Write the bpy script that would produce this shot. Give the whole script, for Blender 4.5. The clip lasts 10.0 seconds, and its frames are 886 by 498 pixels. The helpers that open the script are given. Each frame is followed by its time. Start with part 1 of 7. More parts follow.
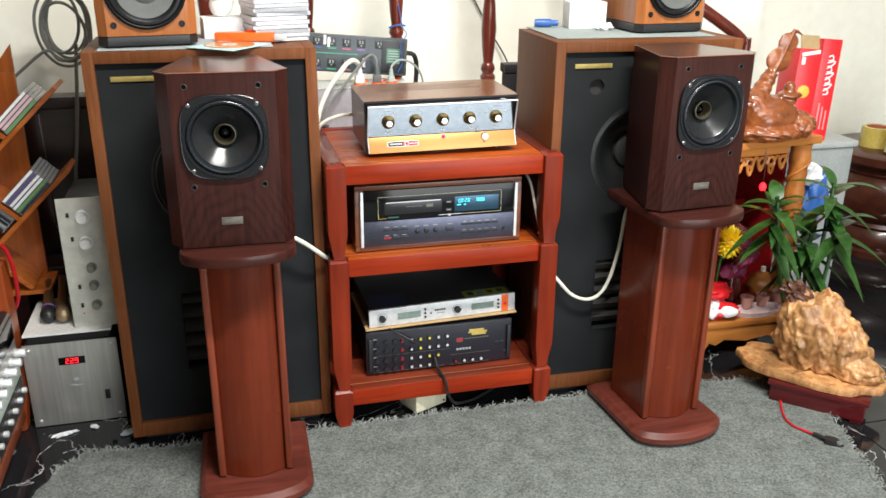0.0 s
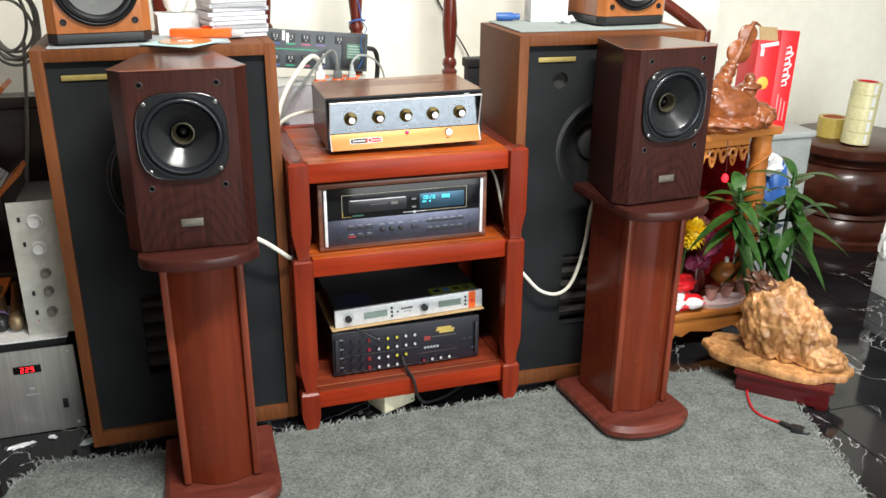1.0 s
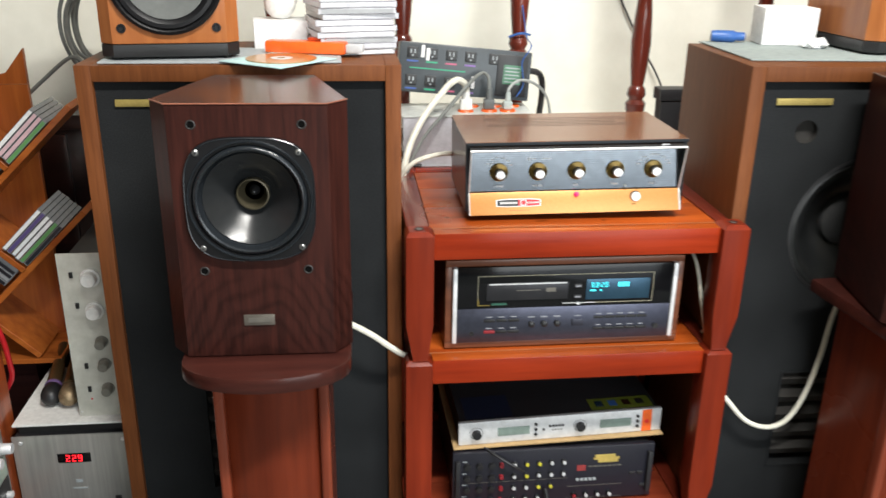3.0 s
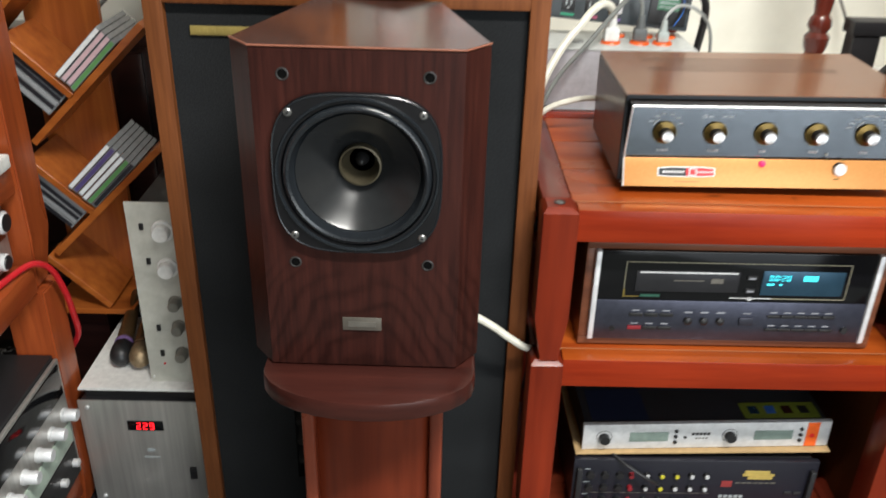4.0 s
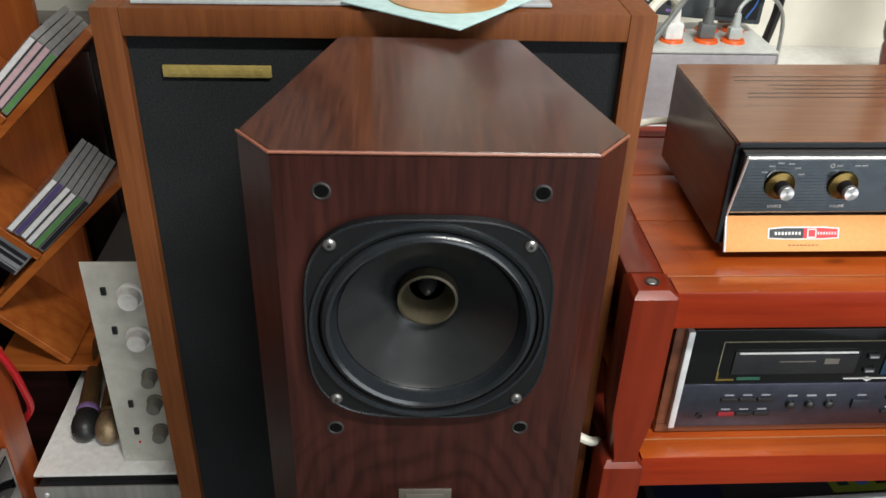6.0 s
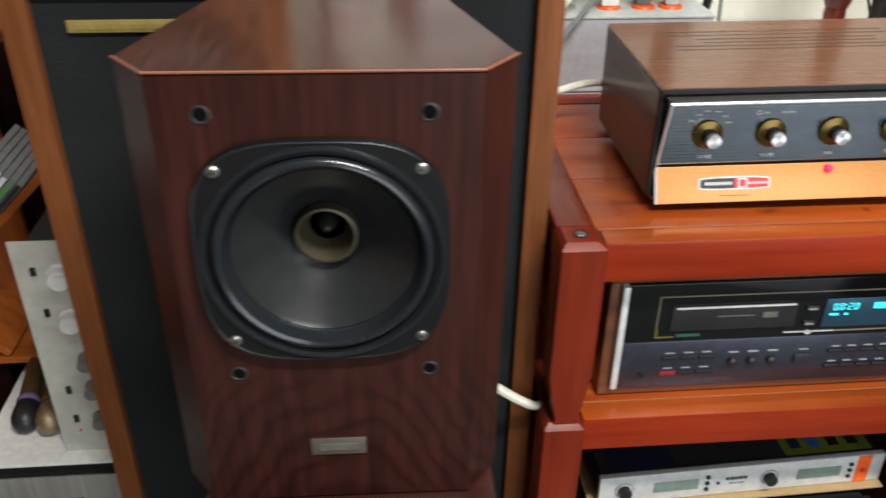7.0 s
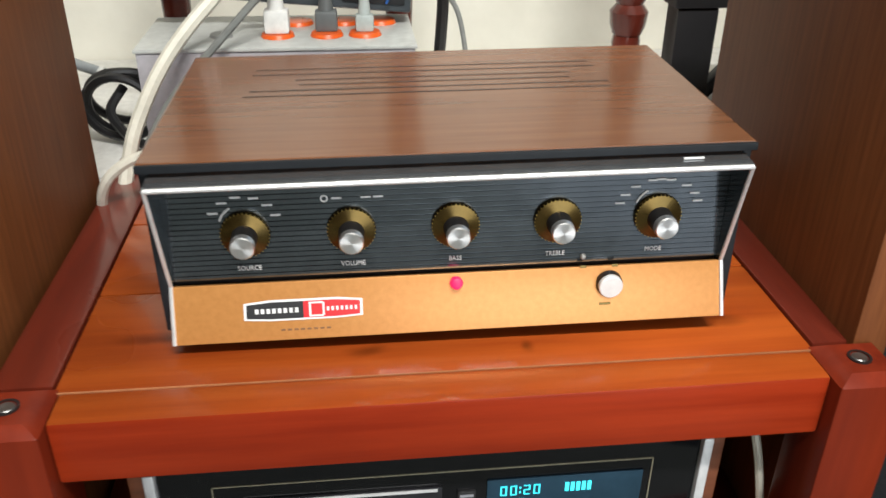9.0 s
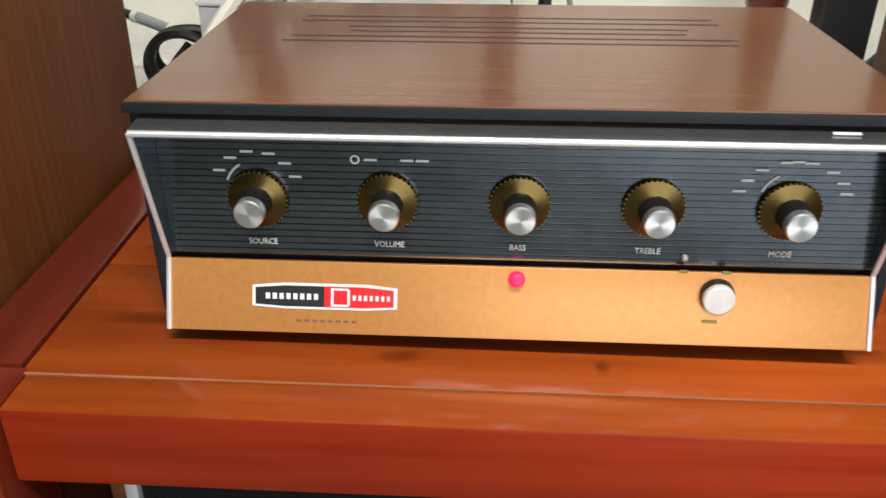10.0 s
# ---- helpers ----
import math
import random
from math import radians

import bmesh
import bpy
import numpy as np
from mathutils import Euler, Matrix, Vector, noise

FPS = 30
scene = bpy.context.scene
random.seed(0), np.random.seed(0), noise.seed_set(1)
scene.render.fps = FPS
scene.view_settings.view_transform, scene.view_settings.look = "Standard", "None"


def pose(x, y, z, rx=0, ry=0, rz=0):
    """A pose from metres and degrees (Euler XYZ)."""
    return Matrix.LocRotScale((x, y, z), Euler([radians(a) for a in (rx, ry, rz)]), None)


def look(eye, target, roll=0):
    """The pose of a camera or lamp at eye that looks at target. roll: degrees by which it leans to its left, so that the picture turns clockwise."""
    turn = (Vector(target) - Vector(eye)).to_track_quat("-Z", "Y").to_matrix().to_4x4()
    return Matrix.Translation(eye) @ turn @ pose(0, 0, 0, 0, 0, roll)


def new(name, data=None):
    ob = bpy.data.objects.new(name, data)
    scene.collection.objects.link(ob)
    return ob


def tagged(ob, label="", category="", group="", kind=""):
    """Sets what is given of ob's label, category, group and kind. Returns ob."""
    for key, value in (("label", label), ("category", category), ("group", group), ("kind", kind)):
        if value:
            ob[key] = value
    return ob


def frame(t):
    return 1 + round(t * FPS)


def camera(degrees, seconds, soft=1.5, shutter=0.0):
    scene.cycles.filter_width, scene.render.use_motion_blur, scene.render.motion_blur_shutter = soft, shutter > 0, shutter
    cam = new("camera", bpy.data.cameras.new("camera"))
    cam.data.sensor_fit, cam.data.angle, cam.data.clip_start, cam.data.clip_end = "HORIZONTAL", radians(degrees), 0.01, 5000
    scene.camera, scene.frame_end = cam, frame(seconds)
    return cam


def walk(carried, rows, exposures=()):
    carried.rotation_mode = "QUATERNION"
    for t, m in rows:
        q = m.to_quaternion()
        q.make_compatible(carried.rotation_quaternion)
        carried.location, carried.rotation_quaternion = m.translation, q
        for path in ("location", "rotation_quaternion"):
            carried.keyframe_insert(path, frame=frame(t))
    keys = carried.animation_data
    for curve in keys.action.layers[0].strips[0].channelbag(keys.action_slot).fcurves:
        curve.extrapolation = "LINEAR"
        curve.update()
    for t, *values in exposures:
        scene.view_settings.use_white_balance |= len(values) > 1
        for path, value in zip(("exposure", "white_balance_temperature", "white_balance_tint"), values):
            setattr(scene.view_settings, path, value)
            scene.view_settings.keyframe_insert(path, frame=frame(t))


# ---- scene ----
cam = camera(55.4, 10.0, shutter=0.4)
METRES, EYE, TILT, LEAN, TURN = 2.3, 1.32, 0.0, 0.0, -14.7
ROWS = [
    (0.0, 0.0, 0.0, 0.0, 0.2, -20.79, -0.52),
    (0.5, -0.0001, 0.0033, 0.0013, -1.67, -20.78, -0.25),
    (1.0, -0.0055, 0.0126, -0.0025, -2.68, -21.07, -0.38),
    (1.5, -0.0046, 0.0627, 0.0022, 2.1, -20.11, -0.17),
    (2.0, 0.0155, 0.1451, -0.0077, 7.16, -19.48, -0.5),
    (2.2, 0.0263, 0.1691, -0.009, 7.0818, -19.8221, -0.9),
    (3.3, -0.0412, 0.3236, -0.0295, 10.1087, -21.2336, -1.22),
    (3.5, -0.0574, 0.3409, -0.0308, 11.72, -22.02, -1.62),
    (4.0, -0.0751, 0.4171, -0.0321, 14.55, -27.15, -1.36),
    (4.5, -0.0981, 0.4607, -0.019, 17.34, -31.94, -0.61),
    (5.0, -0.1278, 0.5066, -0.0054, 15.75, -31.48, -1.0),
    (5.5, -0.1516, 0.5397, -0.0042, 12.9, -31.88, -1.17),
    (5.7, -0.1585, 0.5473, -0.0081, 11.9188, -32.1227, -1.77),
    (6.8, -0.1449, 0.5389, -0.0413, 10.60, -30.59, -1.37),
    (7.0, -0.1285, 0.5432, -0.0435, 9.68, -30.92, -0.77),
    (7.5, -0.0609, 0.5762, -0.044, 8.15, -31.04, 0.33),
    (8.0, 0.0079, 0.6222, -0.0469, 7.12, -30.54, 0.17),
    (8.5, 0.0195, 0.6793, -0.0598, 6.5, -29.34, -0.05),
    (9.0, 0.0273, 0.7278, -0.0873, 8.47, -28.58, -0.58),
    (9.5, 0.04, 0.7623, -0.1066, 13.96, -28.8, -0.65),
    (10.0, 0.0342, 0.7755, -0.1189, 17.24, -28.04, -0.69),
]
walk(cam, [(t, pose(0, 0, EYE, TILT, LEAN, TURN) @ pose(METRES * x, METRES * y, METRES * z, 90 + pitch, roll, yaw)) for t, x, y, z, yaw, pitch, roll in ROWS], exposures=[(0.0, 0.35), (2.2, 0.3), (4.0, 0.1), (5.5, -0.1), (7.0, -0.1), (8.5, -0.1), (10.0, -0.3)])

# ---- world and light: an open shop front behind the walk and a tube lamp on the ceiling ----
world = bpy.data.worlds.new("world")
scene.world = world
world.use_nodes = True
_nt = world.node_tree
_sky = _nt.nodes.new("ShaderNodeTexSky")
_sky.sky_type, _sky.sun_disc = "NISHITA", False
_sky.sun_elevation, _sky.sun_rotation = radians(40), radians(200)
_bg = _nt.nodes["Background"]
_bg.inputs["Strength"].default_value = 0.12
_nt.links.new(_sky.outputs[0], _bg.inputs["Color"])


def area_light(name, m, sx, sy, watts, color):
    d = bpy.data.lights.new(name, "AREA")
    d.shape, d.size, d.size_y, d.energy, d.color = "RECTANGLE", sx, sy, watts, color
    ob = new(name, d)
    ob.matrix_world = m
    return ob


area_light("shopfront_daylight", look((1.75, -1.46, 1.28), (1.75, 0, 1.28)), 2.7, 2.5, 92, (0.93, 0.98, 1.0))
area_light("ceiling_tube_light", look((0.80, 0.75, 2.93), (0.80, 0.75, 0)), 1.2, 0.12, 122, (1.0, 0.98, 0.93))

# ---- mesh helpers ----


def box(x0, x1, y0, y1, z0, z1, bev=0.0, seg=2):
    bm = bmesh.new()
    bmesh.ops.create_cube(bm, size=1)
    for v in bm.verts:
        v.co = Vector((x0 if v.co.x < 0 else x1, y0 if v.co.y < 0 else y1, z0 if v.co.z < 0 else z1))
    if bev:
        bmesh.ops.bevel(bm, geom=bm.edges[:], offset=bev, segments=seg, affect="EDGES", profile=0.6)
    return bm


def xf(bm, m):
    bmesh.ops.transform(bm, matrix=m, verts=bm.verts)
    return bm


def join(*bms):
    out = bmesh.new()
    for b in bms:
        me = bpy.data.meshes.new("tmp")
        b.to_mesh(me)
        out.from_mesh(me)
        bpy.data.meshes.remove(me)
        b.free()
    return out


def prism(pts, z0, z1, bev=0.0, seg=2):
    """An outline in x and y, drawn up from z0 to z1."""
    bm = bmesh.new()
    lo = [bm.verts.new((x, y, z0)) for x, y in pts]
    hi = [bm.verts.new((x, y, z1)) for x, y in pts]
    n = len(pts)
    bm.faces.new(lo[::-1])
    bm.faces.new(hi)
    for i in range(n):
        bm.faces.new((lo[i], lo[(i + 1) % n], hi[(i + 1) % n], hi[i]))
    bmesh.ops.recalc_face_normals(bm, faces=bm.faces)
    if bev:
        rim = [e for e in bm.edges if abs(e.verts[0].co.z - e.verts[1].co.z) < 1e-6]
        bmesh.ops.bevel(bm, geom=rim, offset=bev, segments=seg, affect="EDGES", profile=0.6)
    return bm


def lathe(profile, n=32, m=None):
    """(radius, height) pairs turned round z, open at the ends."""
    bm = bmesh.new()
    rings = []
    for r, z in profile:
        if r < 1e-6:
            rings.append([bm.verts.new((0, 0, z))])
        else:
            rings.append([bm.verts.new((r * math.cos(2 * math.pi * i / n), r * math.sin(2 * math.pi * i / n), z)) for i in range(n)])
    for a, b in zip(rings, rings[1:]):
        for i in range(n):
            k = (i + 1) % n
            if len(a) == 1 and len(b) == 1:
                continue
            if len(a) == 1:
                bm.faces.new((a[0], b[k], b[i]))
            elif len(b) == 1:
                bm.faces.new((a[i], a[k], b[0]))
            else:
                bm.faces.new((a[i], a[k], b[k], b[i]))
    bmesh.ops.recalc_face_normals(bm, faces=bm.faces)
    if m is not None:
        xf(bm, m)
    return bm


FRONT = pose(0, 0, 0, 90, 0, 0)  # turns a lathe's z towards -y


def knob_at(x, y, z, profile, n=24):
    return lathe(profile, n, Matrix.Translation((x, y, z)) @ FRONT)


def glide(points, steps=8):
    """A smooth line through points."""
    p = [Vector(q) for q in points]
    if len(p) < 3:
        return p
    p = [2 * p[0] - p[1]] + p + [2 * p[-1] - p[-2]]
    out = []
    for i in range(1, len(p) - 2):
        for s in range(steps):
            t = s / steps
            a, b, c, d = p[i - 1:i + 3]
            out.append(0.5 * (2 * b + (c - a) * t + (2 * a - 5 * b + 4 * c - d) * t * t + (3 * b - a - 3 * c + d) * t ** 3))
    return out + [p[-2]]


def tube(points, r, n=8, steps=8, taper=None):
    path = glide(points, steps)
    bm = bmesh.new()
    rings, up = [], Vector((0.12, 0.31, 0.94))
    for i, q in enumerate(path):
        d = (path[min(i + 1, len(path) - 1)] - path[max(i - 1, 0)]).normalized()
        side = d.cross(up)
        side = side.normalized() if side.length > 1e-3 else Vector((1, 0, 0))
        up = side.cross(d).normalized()
        rr = r * (taper(i / (len(path) - 1)) if taper else 1)
        rings.append([bm.verts.new(q + rr * (side * math.cos(2 * math.pi * k / n) + up * math.sin(2 * math.pi * k / n))) for k in range(n)])
    for a, b in zip(rings, rings[1:]):
        for k in range(n):
            bm.faces.new((a[k], a[(k + 1) % n], b[(k + 1) % n], b[k]))
    bm.faces.new(rings[0][::-1])
    bm.faces.new(rings[-1])
    bmesh.ops.recalc_face_normals(bm, faces=bm.faces)
    return bm


def blob(center, size, sub=3, rough=0.0, freq=8.0, seed=0.0):
    bm = bmesh.new()
    bmesh.ops.create_icosphere(bm, subdivisions=sub, radius=1)
    for v in bm.verts:
        k = 1 + rough * noise.noise(v.co * freq * 0.3 + Vector((seed, seed * 1.7, 0)))
        v.co = Vector((v.co.x * size[0] * k + center[0], v.co.y * size[1] * k + center[1], v.co.z * size[2] * k + center[2]))
    return bm


def mesh_of(name, bm, material, smooth=True):
    me = bpy.data.meshes.new(name)
    bm.to_mesh(me)
    bm.free()
    if smooth:
        me.polygons.foreach_set("use_smooth", [True] * len(me.polygons))
        me.set_sharp_from_angle(angle=radians(38))
    me.materials.append(material)
    return me


def fused(bm, voxel):
    """One closed skin round overlapping masses."""
    me = bpy.data.meshes.new("tmp")
    bm.to_mesh(me)
    bm.free()
    ob = new("tmp", me)
    md = ob.modifiers.new("fuse", "REMESH")
    md.mode, md.voxel_size = "VOXEL", voxel
    done = bpy.data.meshes.new_from_object(ob.evaluated_get(bpy.context.evaluated_depsgraph_get()))
    bpy.data.objects.remove(ob)
    out = bmesh.new()
    out.from_mesh(done)
    bpy.data.meshes.remove(done)
    bpy.data.meshes.remove(me)
    bmesh.ops.smooth_vert(out, verts=out.verts, factor=0.5, use_axis_x=True, use_axis_y=True, use_axis_z=True)
    return out


def part(name, bm, material, parent=None, label="", smooth=True):
    ob = new(name, mesh_of(name, bm, material, smooth))
    if parent is not None:
        ob.parent = parent
    return tagged(ob, label) if label else ob


def thing(name, m, label, category, group="", kind=""):
    ob = new(name)
    ob.empty_display_size = 0.05
    ob.matrix_world = m
    return tagged(ob, label, category, group, kind)


def writing(name, text, size, m, material, parent, stretch=1.0, bold=0.0):
    """Letters of the built-in font as a thin mesh, lying in x and z, facing -y."""
    cu = bpy.data.curves.new(name, "FONT")
    cu.body, cu.size, cu.align_x, cu.align_y, cu.extrude, cu.offset, cu.resolution_u = text, size, "CENTER", "CENTER", 0.00015, bold, 2
    tmp = bpy.data.objects.new(name, cu)
    me = bpy.data.meshes.new_from_object(tmp)
    bpy.data.objects.remove(tmp)
    me.transform(m @ FRONT @ Matrix.Diagonal((stretch, 1, 1, 1)))
    me.materials.clear()
    me.materials.append(material)
    ob = new(name, me)
    ob.parent = parent
    return ob


# ---- materials ----


def rgb(c):
    return (c[0], c[1], c[2], 1)


def surface(name, c1, c2, rough=0.5, metal=0.0, scale=40.0, stretch=(1, 1, 1), bump=0.1, detail=5, coat=0.0, spread=0.12, stain=0.25, stain_scale=3.0, lo=0.3, hi=0.7, rand=0.0, spec=0.5, dist=0.001):
    mt = bpy.data.materials.new(name)
    mt.use_nodes = True
    nt = mt.node_tree
    n, l = nt.nodes, nt.links
    b = n["Principled BSDF"]
    tc, mp = n.new("ShaderNodeTexCoord"), n.new("ShaderNodeMapping")
    mp.inputs["Scale"].default_value = stretch
    l.new(tc.outputs["Object"], mp.inputs["Vector"])
    if rand:
        info, mul = n.new("ShaderNodeObjectInfo"), n.new("ShaderNodeMath")
        mul.operation = "MULTIPLY"
        mul.inputs[1].default_value = rand
        l.new(info.outputs["Random"], mul.inputs[0])
        cmb = n.new("ShaderNodeCombineXYZ")
        for k in "XYZ":
            l.new(mul.outputs[0], cmb.inputs[k])
        l.new(cmb.outputs[0], mp.inputs["Location"])
    no = n.new("ShaderNodeTexNoise")
    no.inputs["Scale"].default_value, no.inputs["Detail"].default_value, no.inputs["Roughness"].default_value = scale, detail, 0.6
    l.new(mp.outputs[0], no.inputs["Vector"])
    ra = n.new("ShaderNodeValToRGB")
    ra.color_ramp.elements[0].position, ra.color_ramp.elements[1].position = lo, hi
    ra.color_ramp.elements[0].color, ra.color_ramp.elements[1].color = rgb(c1), rgb(c2)
    l.new(no.outputs["Fac"], ra.inputs["Fac"])
    big = n.new("ShaderNodeTexNoise")
    big.inputs["Scale"].default_value, big.inputs["Detail"].default_value = stain_scale, 4
    l.new(tc.outputs["Object"], big.inputs["Vector"])
    mr = n.new("ShaderNodeMapRange")
    mr.inputs["From Min"].default_value, mr.inputs["From Max"].default_value = 0.3, 0.7
    mr.inputs["To Min"].default_value, mr.inputs["To Max"].default_value = 1 - stain, 1 + stain * 0.4
    l.new(big.outputs["Fac"], mr.inputs["Value"])
    mx = n.new("ShaderNodeVectorMath")
    mx.operation = "SCALE"
    l.new(ra.outputs["Color"], mx.inputs[0])
    l.new(mr.outputs[0], mx.inputs["Scale"])
    l.new(mx.outputs[0], b.inputs["Base Color"])
    rr = n.new("ShaderNodeMapRange")
    rr.inputs["To Min"].default_value, rr.inputs["To Max"].default_value = max(0.02, rough - spread), min(1, rough + spread)
    l.new(big.outputs["Fac"], rr.inputs["Value"])
    l.new(rr.outputs[0], b.inputs["Roughness"])
    b.inputs["Metallic"].default_value = metal
    b.inputs["Coat Weight"].default_value = coat
    b.inputs["Coat Roughness"].default_value = 0.12
    b.inputs["Specular IOR Level"].default_value = spec
    if bump:
        bp = n.new("ShaderNodeBump")
        bp.inputs["Strength"].default_value, bp.inputs["Distance"].default_value = bump, dist
        l.new(no.outputs["Fac"], bp.inputs["Height"])
        l.new(bp.outputs[0], b.inputs["Normal"])
    return mt


def wood(name, dark, light, axis="z", rough=0.35, coat=0.3, scale=60, bump=0.08, rings=0.0, stain=0.3, knots=False, spec=0.3, lo=0.31, hi=0.69):
    st = {"x": (0.06, 1, 1), "y": (1, 0.06, 1), "z": (1, 1, 0.06)}[axis]
    mt = surface(name, dark, light, rough, 0, scale, st, bump, 7, coat, 0.08, stain, 2.5, lo, hi, rand=7.0, spec=spec)
    if knots:
        # a few dark knots along the grain
        n, l = mt.node_tree.nodes, mt.node_tree.links
        tc, mp, vo, mr, sc = n.new("ShaderNodeTexCoord"), n.new("ShaderNodeMapping"), n.new("ShaderNodeTexVoronoi"), n.new("ShaderNodeMapRange"), n.new("ShaderNodeVectorMath")
        mp.inputs["Scale"].default_value, mp.inputs["Location"].default_value = (3.2, 7.0, 1.0), (0.35, 0.1, 0.0)
        vo.inputs["Scale"].default_value = 1.5
        mr.inputs["From Min"].default_value, mr.inputs["From Max"].default_value, mr.inputs["To Min"].default_value = 0.02, 0.13, 0.22
        sc.operation = "SCALE"
        b = n["Principled BSDF"]
        l.new(tc.outputs["Object"], mp.inputs["Vector"])
        l.new(mp.outputs[0], vo.inputs["Vector"])
        l.new(vo.outputs["Distance"], mr.inputs["Value"])
        l.new(b.inputs["Base Color"].links[0].from_socket, sc.inputs[0])
        l.new(mr.outputs[0], sc.inputs["Scale"])
        l.new(sc.outputs[0], b.inputs["Base Color"])
    if rings:
        nt = mt.node_tree
        n, l = nt.nodes, nt.links
        mp = next(k for k in n if k.type == "MAPPING")
        wv = n.new("ShaderNodeTexWave")
        wv.wave_type, wv.rings_direction = "RINGS", "SPHERICAL"
        wv.inputs["Scale"].default_value, wv.inputs["Distortion"].default_value, wv.inputs["Detail"].default_value, wv.inputs["Detail Scale"].default_value = rings, 5.0, 3, 1.5
        l.new(mp.outputs[0], wv.inputs["Vector"])
        sc = next(k for k in n if k.type == "VECT_MATH")
        m2, mr = n.new("ShaderNodeVectorMath"), n.new("ShaderNodeMapRange")
        m2.operation = "SCALE"
        mr.inputs["To Min"].default_value, mr.inputs["To Max"].default_value = 0.6, 1.15
        l.new(wv.outputs["Fac"], mr.inputs["Value"])
        l.new(sc.outputs[0], m2.inputs[0])
        l.new(mr.outputs[0], m2.inputs["Scale"])
        l.new(m2.outputs[0], n["Principled BSDF"].inputs["Base Color"])
    return mt


def flame_grain(mt, spacing=0.016, curve=9.0, depth=0.2, top=0.84):
    """Arched grain lines, peaked along the middle of a board, over a wood material."""
    n, l = mt.node_tree.nodes, mt.node_tree.links
    tc, sep, no = n.new("ShaderNodeTexCoord"), n.new("ShaderNodeSeparateXYZ"), n.new("ShaderNodeTexNoise")
    no.inputs["Scale"].default_value, no.inputs["Detail"].default_value = 9.0, 5
    l.new(tc.outputs["Object"], sep.inputs[0])
    l.new(tc.outputs["Object"], no.inputs["Vector"])

    def op(kind, a, b):
        k = n.new("ShaderNodeMath")
        k.operation = kind
        for i, v in enumerate((a, b)):
            if isinstance(v, (int, float)):
                k.inputs[i].default_value = v
            else:
                l.new(v, k.inputs[i])
        return k.outputs[0]

    sq = op("MULTIPLY", op("MULTIPLY", sep.outputs["X"], sep.outputs["X"]), curve)
    f = op("ADD", op("ADD", op("MULTIPLY", sep.outputs["Z"], 0.55), sq), op("MULTIPLY", no.outputs["Fac"], 0.075))
    low = n.new("ShaderNodeMapRange")
    low.interpolation_type = "SMOOTHSTEP"
    low.inputs["From Min"].default_value, low.inputs["From Max"].default_value, low.inputs["To Min"].default_value, low.inputs["To Max"].default_value = top - 0.10, top, 1.0, 0.0
    l.new(sep.outputs["Z"], low.inputs["Value"])
    wave = op("SINE", op("MULTIPLY", f, 6.283 / spacing), 0)
    dark = op("POWER", op("ADD", op("MULTIPLY", wave, 0.5), 0.5), 2.5)
    k = op("SUBTRACT", 1.06, op("MULTIPLY", op("MULTIPLY", dark, low.outputs[0]), depth * 1.6))
    b = n["Principled BSDF"]
    old = b.inputs["Base Color"].links[0].from_socket
    sc = n.new("ShaderNodeVectorMath")
    sc.operation = "SCALE"
    l.new(old, sc.inputs[0])
    l.new(k, sc.inputs["Scale"])
    l.new(sc.outputs[0], b.inputs["Base Color"])
    return mt


def glow(name, color, strength):
    mt = bpy.data.materials.new(name)
    mt.use_nodes = True
    b = mt.node_tree.nodes["Principled BSDF"]
    b.inputs["Base Color"].default_value = rgb([c * 0.3 for c in color])
    b.inputs["Emission Color"].default_value = rgb(color)
    b.inputs["Emission Strength"].default_value = strength
    return mt


def plain(name, c, rough=0.4, metal=0.0, stain=0.15, scale=80, bump=0.03, coat=0.0):
    return surface(name, [k * 0.88 for k in c], [min(1, k * 1.1) for k in c], rough, metal, scale, (1, 1, 1), bump, 4, coat, 0.08, stain, 6.0)


def clear(name, color, rough=0.05):
    mt = bpy.data.materials.new(name)
    mt.use_nodes = True
    b = mt.node_tree.nodes["Principled BSDF"]
    b.inputs["Base Color"].default_value, b.inputs["Roughness"].default_value = rgb(color), rough
    b.inputs["Transmission Weight"].default_value, b.inputs["IOR"].default_value = 0.9, 1.3
    return mt


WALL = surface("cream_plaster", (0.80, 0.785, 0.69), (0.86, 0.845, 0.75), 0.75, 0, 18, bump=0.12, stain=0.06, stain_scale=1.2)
WALL_B = surface("unseen_wall_dark_tan", (0.22, 0.20, 0.155), (0.28, 0.25, 0.20), 0.8, 0, 18, bump=0.1, stain=0.2, stain_scale=1.0)
CEIL = surface("white_ceiling_paint", (0.8, 0.8, 0.78), (0.86, 0.86, 0.84), 0.8, 0, 15, bump=0.05, stain=0.05)
GROUT = plain("dark_grout", (0.06, 0.06, 0.06), 0.8)
CARPET = surface("grey_felt_carpet", (0.068, 0.077, 0.071), (0.225, 0.242, 0.226), 0.95, 0, 170, bump=0.9, detail=5, spread=0.03, stain=0.24, stain_scale=16, dist=0.004, spec=0.1)
FIBRE = plain("grey_felt_fibre", (0.24, 0.26, 0.24), 0.95)
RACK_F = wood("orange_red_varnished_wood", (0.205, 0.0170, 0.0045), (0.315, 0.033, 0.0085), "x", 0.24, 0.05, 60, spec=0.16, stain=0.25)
# lowest boards: dusty, and darkened with the shadow down there put into the colour
RACK_B = wood("dusty_shaded_boards", (0.11, 0.016, 0.007), (0.20, 0.035, 0.013), "x", 0.4, 0.1, 40, stain=0.4)
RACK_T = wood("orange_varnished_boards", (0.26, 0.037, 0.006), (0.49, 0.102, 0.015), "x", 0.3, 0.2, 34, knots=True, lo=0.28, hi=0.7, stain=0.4)


